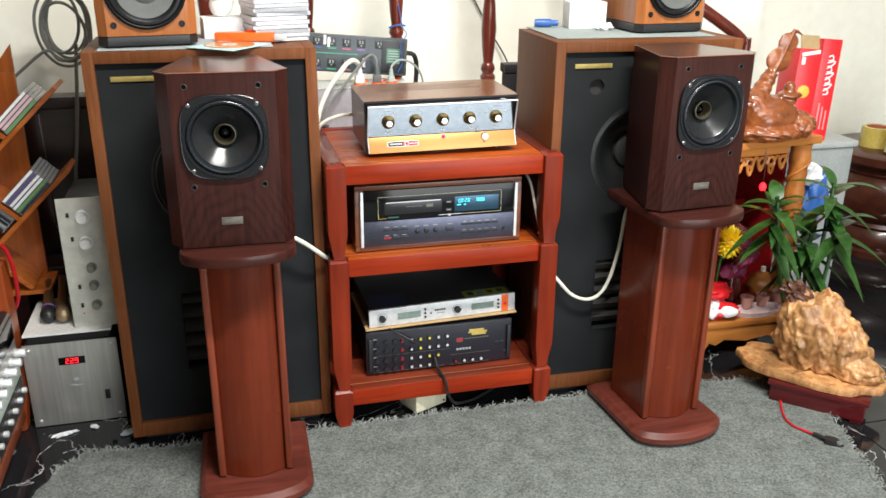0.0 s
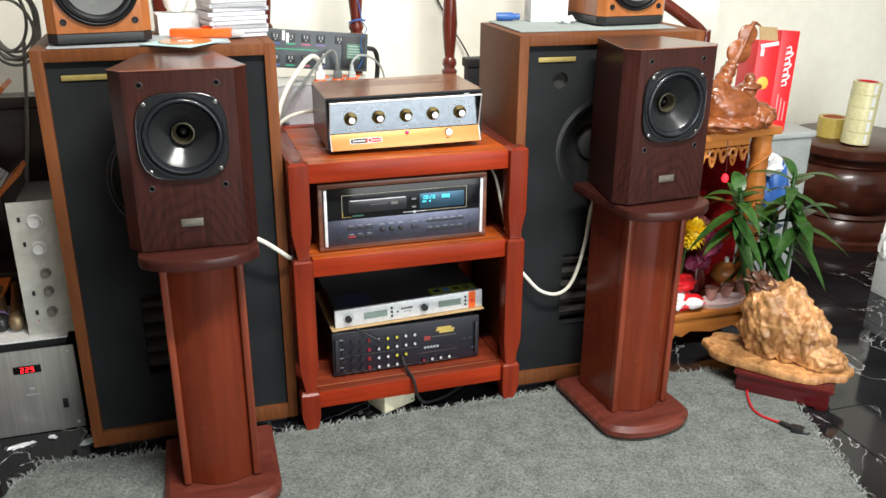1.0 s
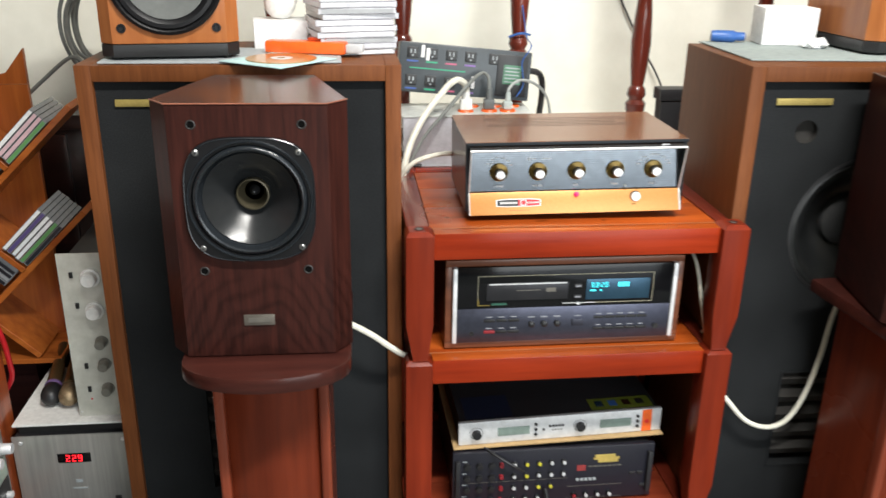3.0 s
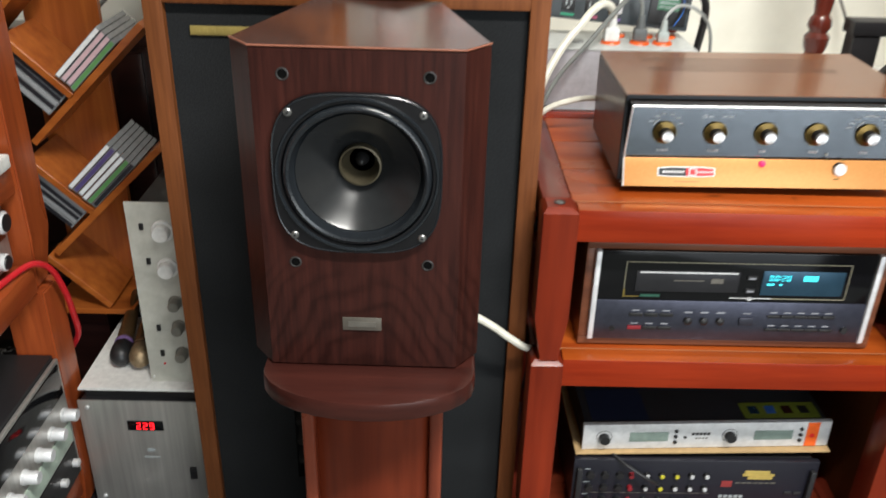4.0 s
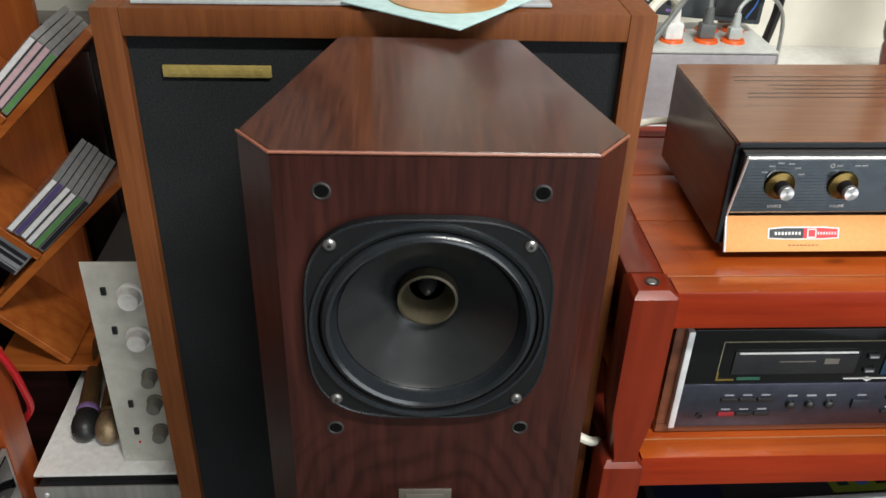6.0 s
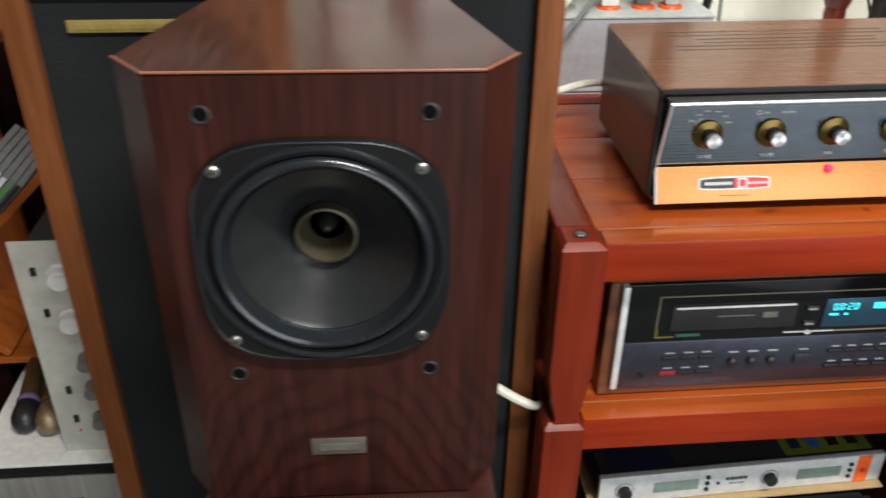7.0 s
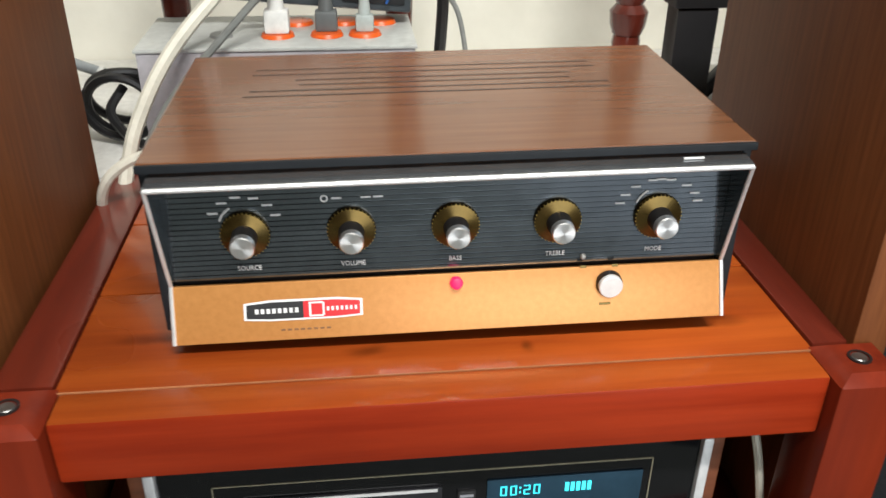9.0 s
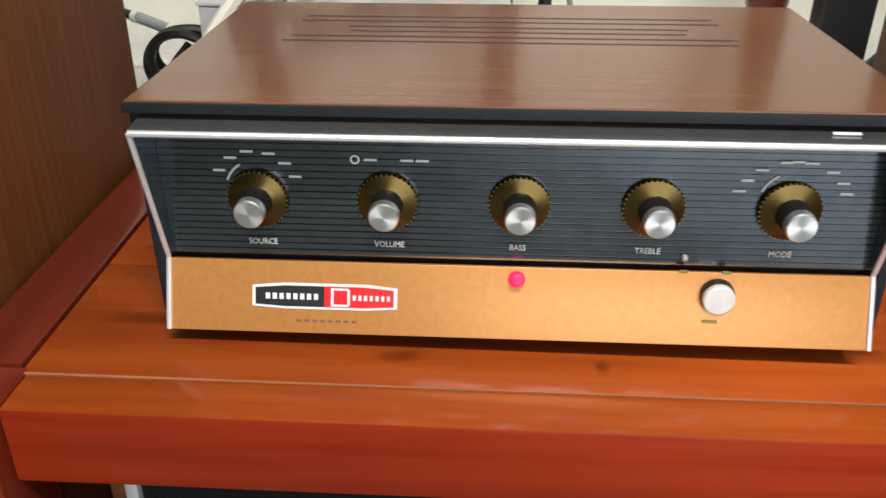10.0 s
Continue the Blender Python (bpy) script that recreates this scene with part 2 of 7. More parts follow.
def knot_mark(mt, at, size):
    """A dark wavy knot in a board at one place of the wood."""
    n, l = mt.node_tree.nodes, mt.node_tree.links
    tc, no, add, sub, mul, ln, mr, sc = (n.new("ShaderNode" + k) for k in ("TexCoord", "TexNoise", "VectorMath", "VectorMath", "VectorMath", "VectorMath", "MapRange", "VectorMath"))
    no.inputs["Scale"].default_value = 45
    add.operation, sub.operation, mul.operation, ln.operation, sc.operation = "MULTIPLY_ADD", "SUBTRACT", "MULTIPLY", "LENGTH", "SCALE"
    l.new(tc.outputs["Object"], sub.inputs[0])
    sub.inputs[1].default_value = at
    mul.inputs[1].default_value = (1 / size[0], 1 / size[1], 1 / 0.02)
    l.new(sub.outputs[0], mul.inputs[0])
    l.new(no.outputs["Color"], add.inputs[0])
    l.new(tc.outputs["Object"], no.inputs["Vector"])
    add.inputs[1].default_value = (0.9, 0.9, 0.0)
    l.new(mul.outputs[0], add.inputs[2])
    off = n.new("ShaderNodeVectorMath")
    off.operation = "SUBTRACT"
    off.inputs[1].default_value = (0.45, 0.45, 0.0)
    l.new(add.outputs[0], off.inputs[0])
    l.new(off.outputs[0], ln.inputs[0])
    mr.interpolation_type = "SMOOTHSTEP"
    mr.inputs["From Min"].default_value, mr.inputs["From Max"].default_value, mr.inputs["To Min"].default_value, mr.inputs["To Max"].default_value = 0.15, 1.0, 0.28, 1.0
    l.new(ln.outputs["Value"], mr.inputs["Value"])
    b = n["Principled BSDF"]
    l.new(b.inputs["Base Color"].links[0].from_socket, sc.inputs[0])
    l.new(mr.outputs[0], sc.inputs["Scale"])
    l.new(sc.outputs[0], b.inputs["Base Color"])


for spot, size in (((0.490, 2.110, 0.75), (0.024, 0.011)), ((0.607, 2.104, 0.75), (0.008, 0.013)), ((0.335, 2.140, 0.75), (0.045, 0.010)), ((0.76, 2.13, 0.75), (0.03, 0.006))):
    knot_mark(RACK_T, spot, size)
RACK_P = wood("dark_red_varnished_post", (0.125, 0.0135, 0.0055), (0.215, 0.026, 0.009), "z", 0.3, 0.05, 40, spec=0.15)
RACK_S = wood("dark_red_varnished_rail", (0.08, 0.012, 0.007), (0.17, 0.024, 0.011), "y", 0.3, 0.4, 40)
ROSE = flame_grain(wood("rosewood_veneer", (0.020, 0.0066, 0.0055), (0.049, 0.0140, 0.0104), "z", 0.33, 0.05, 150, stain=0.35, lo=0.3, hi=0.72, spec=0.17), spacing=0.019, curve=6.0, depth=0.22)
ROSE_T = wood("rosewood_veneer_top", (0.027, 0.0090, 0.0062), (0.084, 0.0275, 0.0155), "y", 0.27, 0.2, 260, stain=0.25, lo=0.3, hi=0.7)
STAND = wood("mahogany_stained_stand", (0.105, 0.0165, 0.0065), (0.155, 0.0265, 0.0100), "z", 0.27, 0.1, 50, spec=0.22)
STAND_D = wood("dark_stained_plate", (0.030, 0.0085, 0.0068), (0.062, 0.017, 0.0125), "x", 0.3, 0.1, 50, spec=0.2)
STAND_B = wood("mahogany_stained_base", (0.075, 0.016, 0.011), (0.15, 0.034, 0.022), "x", 0.4, 0.2, 50)
VENEER = wood("walnut_brown_veneer", (0.112, 0.0350, 0.0105), (0.168, 0.056, 0.0175), "z", 0.5, 0.0, 160, spec=0.16)
CLOTH = surface("black_speaker_cloth", (0.0090, 0.0100, 0.0108), (0.0250, 0.0266, 0.0282), 0.85, 0, 500, bump=0.5, stain=0.35, stain_scale=5, spec=0.08)
RUBBER = plain("black_rubber", (0.005, 0.005, 0.006), 0.42)
RUBBER.node_tree.nodes["Principled BSDF"].inputs["Specular IOR Level"].default_value = 0.28
CONE = plain("black_glossy_cone", (0.015, 0.016, 0.017), 0.25)
CONE.node_tree.nodes["Principled BSDF"].inputs["Specular IOR Level"].default_value = 0.32
SURR = plain("black_rubber_surround", (0.012, 0.0145, 0.0175), 0.2)
CONE_G = plain("grey_paper_cone", (0.10, 0.105, 0.10), 0.7)
CHROME = plain("brushed_steel", (0.78, 0.78, 0.78), 0.38, 0.55)
SILVER = plain("silver_anodised_aluminium", (0.72, 0.73, 0.74), 0.42, 0.35)
STEEL = surface("brushed_stainless_sheet", (0.36, 0.35, 0.33), (0.50, 0.49, 0.46), 0.38, 0.6, 90, (1, 1, 0.03), 0.04, 5, stain=0.2)
GOLD = plain("aged_brass", (0.50, 0.36, 0.10), 0.35, 0.9)
BRASS_D = plain("dark_brass_dial", (0.115, 0.076, 0.022), 0.24, 0.85)
MARK = plain("pale_grey_print", (0.72, 0.74, 0.75), 0.6)
HOOD = plain("satin_hood_steel", (0.46, 0.48, 0.50), 0.22, 0.9)
SCREWM = plain("dull_screw_steel", (0.25, 0.25, 0.245), 0.38, 0.9)
MODEL_INK = plain("worn_brown_print", (0.22, 0.10, 0.035), 0.5)
BADGE = plain("dull_brass_badge", (0.36, 0.28, 0.085), 0.5, 0.4)
THROAT = plain("tarnished_throat_ring", (0.085, 0.072, 0.045), 0.42, 0.5)
HOLE = plain("dark_hollow", (0.003, 0.003, 0.003), 0.9)
HOLE.node_tree.nodes["Principled BSDF"].inputs["Specular IOR Level"].default_value = 0.05
BLACK = plain("black_plastic", (0.012, 0.012, 0.013), 0.4)
BLACK_M = plain("black_painted_metal", (0.016, 0.016, 0.018), 0.45)
GLOSSB = plain("black_glass_panel", (0.005, 0.005, 0.006), 0.1, coat=0.1)
GLOSSB.node_tree.nodes["Principled BSDF"].inputs["Specular IOR Level"].default_value = 0.3
SLATE = plain("slate_blue_panel", (0.10, 0.105, 0.145), 0.3, 0.9)
RIDGE = plain("charcoal_ridged_panel", (0.165, 0.185, 0.205), 0.17, 0.92)
ORANGE = surface("copper_orange_panel", (0.52, 0.225, 0.062), (0.60, 0.27, 0.08), 0.36, 0.35, 200, bump=0.02, stain=0.1)
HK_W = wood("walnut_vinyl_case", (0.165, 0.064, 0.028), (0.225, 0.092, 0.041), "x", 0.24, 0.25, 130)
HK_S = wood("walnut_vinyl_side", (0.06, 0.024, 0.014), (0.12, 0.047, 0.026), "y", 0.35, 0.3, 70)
WHITE = plain("white_plastic", (0.78, 0.78, 0.75), 0.4)
IVORY = plain("ivory_plastic", (0.62, 0.58, 0.42), 0.4)
PAPERW = plain("white_paper", (0.8, 0.8, 0.8), 0.7)
GREYP = plain("grey_paper_sheet", (0.33, 0.36, 0.37), 0.6)
TEAL = plain("pale_teal_paper", (0.42, 0.60, 0.60), 0.6)
DISC = plain("orange_printed_disc", (0.44, 0.22, 0.06), 0.3, 0.3, coat=0.3)
ORANGE_P = plain("bright_orange_plastic", (0.85, 0.13, 0.02), 0.3)
RED = plain("bright_red_card", (0.68, 0.012, 0.018), 0.35)
RED_D = wood("dark_red_lacquer", (0.045, 0.004, 0.005), (0.10, 0.008, 0.009), "x", 0.2, 0.6, 30)
RED_C = plain("red_cable_sheath", (0.48, 0.012, 0.018), 0.4)
BLUE = plain("blue_plastic", (0.03, 0.11, 0.36), 0.4)
GREY_C = plain("grey_cable_sheath", (0.18, 0.19, 0.18), 0.5)
WHITE_C = plain("cream_cable_sheath", (0.72, 0.70, 0.60), 0.45)
PINE = wood("orange_pine", (0.28, 0.064, 0.0115), (0.48, 0.142, 0.027), "x", 0.35, 0.2, 40)
PINE_Z = wood("orange_pine_upright", (0.27, 0.060, 0.0115), (0.46, 0.132, 0.026), "z", 0.35, 0.2, 40)
HONEY = wood("honey_carved_wood", (0.33, 0.105, 0.020), (0.58, 0.22, 0.05), "x", 0.35, 0.3, 30)
ROOT = surface("honey_root_wood", (0.25, 0.090, 0.028), (0.66, 0.36, 0.14), 0.36, 0, 60, (1, 1, 0.4), bump=0.7, detail=8, coat=0.3, stain=0.55, stain_scale=13, dist=0.008)
STATUE = surface("red_brown_carved_wood", (0.16, 0.042, 0.012), (0.33, 0.100, 0.030), 0.22, 0, 24, (1, 1, 1.6), 0.35, 4, 0.45, 0.08, 0.4, 9.0, 0.3, 0.68, dist=0.006)
DARKW = wood("very_dark_wood", (0.010, 0.004, 0.004), (0.030, 0.011, 0.009), "x", 0.3, 0.4, 30)
SPIN = wood("dark_red_turned_wood", (0.07, 0.012, 0.008), (0.17, 0.030, 0.017), "z", 0.25, 0.5, 30)
TEAK = wood("glossy_red_teak", (0.040, 0.010, 0.006), (0.085, 0.022, 0.011), "x", 0.33, 0.25, 25)
LEAF = surface("green_leaf", (0.011, 0.045, 0.007), (0.040, 0.115, 0.020), 0.36, 0, 50, (1, 1, 1), 0.15, 4, stain=0.3, rand=5.0)
YELLOW = plain("yellow_petals", (0.85, 0.60, 0.02), 0.5)
LED_R = glow("red_display_glow", (1.0, 0.012, 0.02), 4.0)
RED_IN = wood("red_altar_lining", (0.16, 0.005, 0.006), (0.30, 0.010, 0.012), "x", 0.3, 0.3, 30)
PLATEM = plain("tarnished_plate", (0.15, 0.135, 0.115), 0.45, 0.6)
LED_C = glow("cyan_display_glow", (0.05, 0.75, 0.85), 2.2)
LED_K = glow("red_lamp_glow", (1.0, 0.01, 0.12), 1.2)
LCD = plain("grey_green_display", (0.20, 0.26, 0.23), 0.2)
CYANG = plain("dark_blue_display_window", (0.035, 0.085, 0.135), 0.25, 0.6)


def veined_marble():
    mt = surface("black_veined_marble", (0.006, 0.006, 0.007), (0.016, 0.016, 0.018), 0.07, 0, 5, bump=0.0, spread=0.04, stain=0.2, rand=9.0)
    n, l = mt.node_tree.nodes, mt.node_tree.links
    mp = next(k for k in n if k.type == "MAPPING")
    vo, wn = n.new("ShaderNodeTexNoise"), n.new("ShaderNodeTexNoise")
    wn.inputs["Scale"].default_value = 3.0
    vo.inputs["Scale"].default_value, vo.inputs["Detail"].default_value, vo.inputs["Distortion"].default_value = 4.5, 6, 1.2
    l.new(mp.outputs[0], vo.inputs["Vector"])
    l.new(mp.outputs[0], wn.inputs["Vector"])
    sub, ab, mr, mr2, mul, mix = n.new("ShaderNodeMath"), n.new("ShaderNodeMath"), n.new("ShaderNodeMapRange"), n.new("ShaderNodeMapRange"), n.new("ShaderNodeMath"), n.new("ShaderNodeMix")
    sub.operation, ab.operation, mul.operation, mix.data_type = "SUBTRACT", "ABSOLUTE", "MULTIPLY", "RGBA"
    sub.inputs[1].default_value = 0.5
    l.new(vo.outputs["Fac"], sub.inputs[0])
    l.new(sub.outputs[0], ab.inputs[0])
    mr.inputs["From Min"].default_value, mr.inputs["From Max"].default_value, mr.inputs["To Min"].default_value, mr.inputs["To Max"].default_value = 0.0, 0.006, 1.0, 0.0
    l.new(ab.outputs[0], mr.inputs["Value"])
    mr2.inputs["From Min"].default_value, mr2.inputs["From Max"].default_value = 0.49, 0.58
    l.new(wn.outputs["Fac"], mr2.inputs["Value"])
    l.new(mr.outputs[0], mul.inputs[0])
    l.new(mr2.outputs[0], mul.inputs[1])
    sc = next(k for k in n if k.type == "VECT_MATH")
    l.new(mul.outputs[0], mix.inputs["Factor"])
    l.new(sc.outputs[0], mix.inputs["A"])
    mix.inputs["B"].default_value = (0.5, 0.5, 0.5, 1)
    l.new(mix.outputs["Result"], n["Principled BSDF"].inputs["Base Color"])
    return mt


MARBLE_V = veined_marble()

# ---- the room ----


def structure(name, bm, material, label, category, smooth=False):
    return tagged(part(name, bm, material, smooth=smooth), label, category, kind="structure")


X0, X1, Y0, Y1, Y2, ZC = -2.4, 3.7, -1.5, 2.93, 3.34, 3.0
structure("wall_north", box(X0, 2.02, Y1, Y1 + 0.12, 0, ZC), WALL, "cream painted plaster wall behind the loudspeakers", "wall")
structure("wall_north_recess", join(box(2.02, X1 + 0.12, Y2, Y2 + 0.12, 0, ZC), box(1.90, 2.02, Y1 + 0.12, Y2 + 0.12, 0, ZC)), WALL, "cream painted wall set back beside the altar", "wall")
# west, east and south walls are unseen, their tan kept dark to cut bounce light
structure("wall_west", box(X0 - 0.12, X0, Y0, Y1 + 0.12, 0, ZC), WALL_B, "unseen side wall, dark tan to cut bounce light", "wall")
structure("wall_east", box(X1, X1 + 0.12, Y0, Y2, 0, ZC), WALL_B, "unseen side wall, dark tan to cut bounce light", "wall")
structure("wall_south", join(box(X0, 0.35, Y0 - 0.12, Y0, 0, ZC), box(3.15, X1, Y0 - 0.12, Y0, 0, ZC), box(0.35, 3.15, Y0 - 0.12, Y0, 2.6, ZC)), WALL_B, "unseen dark tan wall with a wide shop front opening", "wall")
structure("ceiling", box(X0 - 0.12, X1 + 0.12, Y0 - 0.12, Y2 + 0.12, ZC, ZC + 0.1), CEIL, "plain white ceiling", "ceiling")

# ---- grey felt carpet with a ragged edge ----
RIM = [(-0.50, 2.00), (-0.43, 2.085), (-0.17, 2.05), (0.31, 2.05), (0.93, 2.045), (1.50, 2.02), (1.56, 1.99), (1.655, 1.87), (1.60, 1.66), (1.53, 1.43), (1.10, 0.10), (0.85, -0.8), (-1.6, -0.8), (-1.05, 0.6)]


def inside(x, y, poly):
    hit = False
    for (ax, ay), (bx, by) in zip(poly, poly[1:] + poly[:1]):
        if (ay > y) != (by > y) and x < ax + (y - ay) * (bx - ax) / (by - ay):
            hit = not hit
    return hit


def carpet():
    rng = random.Random(5)
    edge = []
    for (ax, ay), (bx, by) in zip(RIM, RIM[1:] + RIM[:1]):
        d = math.hypot(bx - ax, by - ay)
        k = max(1, int(d / 0.012))
        for i in range(k):
            t = i / k
            j = 0.010 * noise.noise(Vector((ax + (bx - ax) * t, ay + (by - ay) * t, 0)) * 30) + rng.uniform(-0.003, 0.003)
            edge.append((ax + (bx - ax) * t - (by - ay) / d * j, ay + (by - ay) * t + (bx - ax) / d * j))
    ob = tagged(part("carpet", prism(edge, 0.001, 0.009), CARPET, smooth=False), "worn grey felt carpet with frayed edges on the floor", "carpet")
    strands = bmesh.new()
    for i in range(3800):
        t = rng.random() * 0.62
        k = int(t * len(edge))
        x, y = edge[k]
        x, y = x + rng.uniform(-0.01, 0.01), y + rng.uniform(-0.012, 0.004)
        a, ln, w = rng.uniform(0, 6.28), rng.uniform(0.006, 0.030), rng.uniform(0.0005, 0.0013)
        d = Vector((math.cos(a), math.sin(a), rng.uniform(-0.15, 0.5)))
        if k < 130:
            d.y = abs(d.y)
        s = Vector((-d.y, d.x, 0)).normalized() * w
        p0 = Vector((x, y, 0.008))
        p1, p2 = p0 + d * ln * 0.5 + Vector((0, 0, 0.004)), p0 + d * ln
        p2.z = max(p2.z - 0.006, 0.003)
        v = [strands.verts.new(q) for q in (p0 - s, p0 + s, p1 + s, p1 - s, p2)]
        strands.faces.new(v[:4])
        strands.faces.new((v[3], v[2], v[4]))
    tagged(part("frayed_edge", strands, FIBRE, ob, "loose pale felt fibres", smooth=False), kind="stuff")
    # tufts lying on the pile
    tufts = bmesh.new()
    for i in range(9000):
        x, y = rng.uniform(-0.55, 1.65), rng.uniform(0.9, 2.07)
        if not inside(x, y, RIM):
            continue
        a, ln, w = rng.uniform(0, 6.28), rng.uniform(0.004, 0.014), rng.uniform(0.0004, 0.0009)
        d = Vector((math.cos(a), math.sin(a), 0))
        s = Vector((-d.y, d.x, 0)) * w
        p0 = Vector((x, y, 0.0088))
        v = [tufts.verts.new(q) for q in (p0 - s, p0 + s, p0 + d * ln + Vector((0, 0, 0.003)))]
        tufts.faces.new(v)
    tagged(part("felt_nap", tufts, FIBRE, ob, "matted grey felt fibres", smooth=False), kind="stuff")


carpet()


# ---- low cabinet along the wall: its pale top carries the power boxes, the dark back panel shows at the end ----
def wall_ledge():
    t = thing("low_wall_cabinet", pose(0, 0, 0), "long low dark wood cabinet with a pale top against the wall", "cabinet")
    part("body", box(-0.25, 1.32, 2.50, 2.925, 0.0, 0.722), DARKW, t)
    part("top", box(-0.27, 1.34, 2.47, 2.928, 0.724, 0.75, 0.004), WHITE, t, "pale cream laminate top")
    b = thing("dark_backboard", pose(0, 0, 0), "very dark polished wood bench back along the wall", "bench")
    part("panel", box(-1.6, -0.285, 2.74, 2.78, 0.06, 0.80, 0.004), DARKW, b)
    part("cap_rail", box(-1.62, -0.28, 2.72, 2.80, 0.802, 0.84, 0.008), DARKW, b)
    part("seat_slab", box(-1.6, -0.30, 2.62, 2.738, 0.30, 0.34, 0.006), DARKW, b)
    for x in (-1.55, -0.40):
        part("leg", box(x, x + 0.06, 2.64, 2.80, 0.0, 0.30, 0.004), DARKW, b)
    for i in range(4):
        part("slat", box(-1.5 + i * 0.3, -1.44 + i * 0.3, 2.728, 2.738, 0.36, 0.79, 0.002), DARKW, b)


wall_ledge()


def spindles():
    t = thing("spindle_rail", pose(0, 0, 0), "row of dark red turned wooden spindles under a rail", "railing")
    prof = [(0.020, 0.0), (0.024, 0.012), (0.026, 0.03), (0.018, 0.04), (0.024, 0.052), (0.022, 0.066), (0.016, 0.075), (0.021, 0.12), (0.025, 0.18), (0.021, 0.25), (0.016, 0.30), (0.022, 0.312), (0.024, 0.325), (0.016, 0.335), (0.023, 0.35), (0.018, 0.365), (0.021, 0.40), (0.026, 0.47), (0.022, 0.55), (0.016, 0.60), (0.024, 0.615), (0.016, 0.63), (0.02, 0.66), (0.02, 0.74)]
    for i, x in enumerate((-0.03, 0.27, 0.552, 0.862, 1.172, 1.47)):
        z0 = 0.83 if i in (3, 4) else 0.955
        bm = lathe([(r, z0 + z) for r, z in prof], 20, Matrix.Translation((x, 2.72, 0)))
        foot = lathe([(0.0, 0.751), (0.019, 0.751), (0.021, 0.756), (0.0165, 0.766), (0.0145, 0.782), (0.018, 0.80 + (z0 - 0.83) * 0.6), (0.0195, z0 - 0.012), (0.018, z0 - 0.001), (0.0, z0 - 0.001)], 20, Matrix.Translation((x, 2.72, 0)))
        s = part("spindle", bm, SPIN, t)
        part("turned_foot", foot, SPIN, s)
    part("top_rail", box(-0.15, 1.60, 2.685, 2.755, 1.69, 1.74, 0.012), SPIN, t)
    a = tagged(part("bench_arm", tube([(1.42, 2.62, 1.17), (1.56, 2.61, 1.085), (1.68, 2.60, 1.01), (1.735, 2.60, 0.965), (1.745, 2.60, 0.92), (1.745, 2.60, 0.3), (1.745, 2.60, 0.0)], 0.021, 10), SPIN), "sloping dark red wooden bench arm with rounded end", "bench arm")


spindles()

# ---- loudspeakers ----


def squircle(r, n=48, p=2.9):
    return [(r * math.copysign(abs(math.cos(a)) ** (2 / p), math.cos(a)), r * math.copysign(abs(math.sin(a)) ** (2 / p), math.sin(a))) for a in (2 * math.pi * i / n for i in range(n))]


def screw(x, y, z, r, parent, material=None, name="screw"):
    s = part(name, knob_at(x, y, z, [(r, 0), (r, 0.0012), (r * 0.7, 0.0025), (0, 0.0028)], 14), material or CHROME, parent)
    return s


def driver(parent, x, y, z):
    """The dual concentric drive unit of a monitor, facing -y."""
    m = Matrix.Translation((x, y, z)) @ FRONT
    outer, inner = squircle(0.0905, 56, 3.3), 0.081
    bm = bmesh.new()
    n = len(outer)
    ci = [(inner * math.cos(2 * math.pi * i / n), inner * math.sin(2 * math.pi * i / n)) for i in range(n)]
    rows = [[bm.verts.new((a, b, 0)) for a, b in outer], [bm.verts.new((a * 0.985, b * 0.985, 0.006)) for a, b in outer], [bm.verts.new((a, b, 0.006)) for a, b in ci], [bm.verts.new((a * 0.985, b * 0.985, 0.001)) for a, b in ci]]
    for a, b in zip(rows, rows[1:]):
        for i in range(n):
            bm.faces.new((a[i], a[(i + 1) % n], b[(i + 1) % n], b[i]))
    bmesh.ops.recalc_face_normals(bm, faces=bm.faces)
    d = part("drive_unit", xf(bm, m), RUBBER, parent, "black concentric drive unit with cast frame")
    part("surround", lathe([(0.0815, 0.001), (0.0800, 0.0015), (0.0788, 0.0068), (0.0770, 0.0092), (0.0745, 0.0100), (0.0720, 0.0085), (0.0695, 0.0010), (0.0680, -0.0025), (0.0665, -0.004)], 56, m), SURR, d)
    part("frame_lip", tube([Vector(q) for q in [m @ Vector((a * 0.985, b * 0.985, 0.0058)) for a, b in outer + outer[:1]]], 0.0011, 6, 1), SURR, d)
    part("ridge_ring", lathe([(0.0875, 0.006), (0.0865, 0.0085), (0.0845, 0.0085), (0.083, 0.005)], 56, m), SURR, d)
    bm = lathe([(0.0668, -0.002), (0.064, -0.005), (0.05, -0.016), (0.036, -0.028), (0.025, -0.037), (0.0225, -0.038)], 56, m)
    part("cone", bm, CONE, d, "glossy black cone")
    part("horn_ring", lathe([(0.0235, -0.036), (0.0232, -0.026), (0.0212, -0.0255), (0.019, -0.034), (0.014, -0.047)], 40, m), THROAT, d, "tarnished ring round the tweeter throat")
    part("waveguide_bulb", lathe([(0.0, -0.035), (0.003, -0.037), (0.0065, -0.044), (0.008, -0.05)], 24, m), BLACK, d)
    for sx in (-1, 1):
        for sz in (-1, 1):
            screw(x + sx * 0.0695, y - 0.006, z + sz * 0.0695, 0.0046, d, SCREWM)
            part("screw_recess", knob_at(x + sx * 0.0695, y - 0.006, z + sz * 0.0695, [(0.0016, 0.0028), (0.0014, 0.0031), (0, 0.0031)], 6), BLACK, d)
    return d


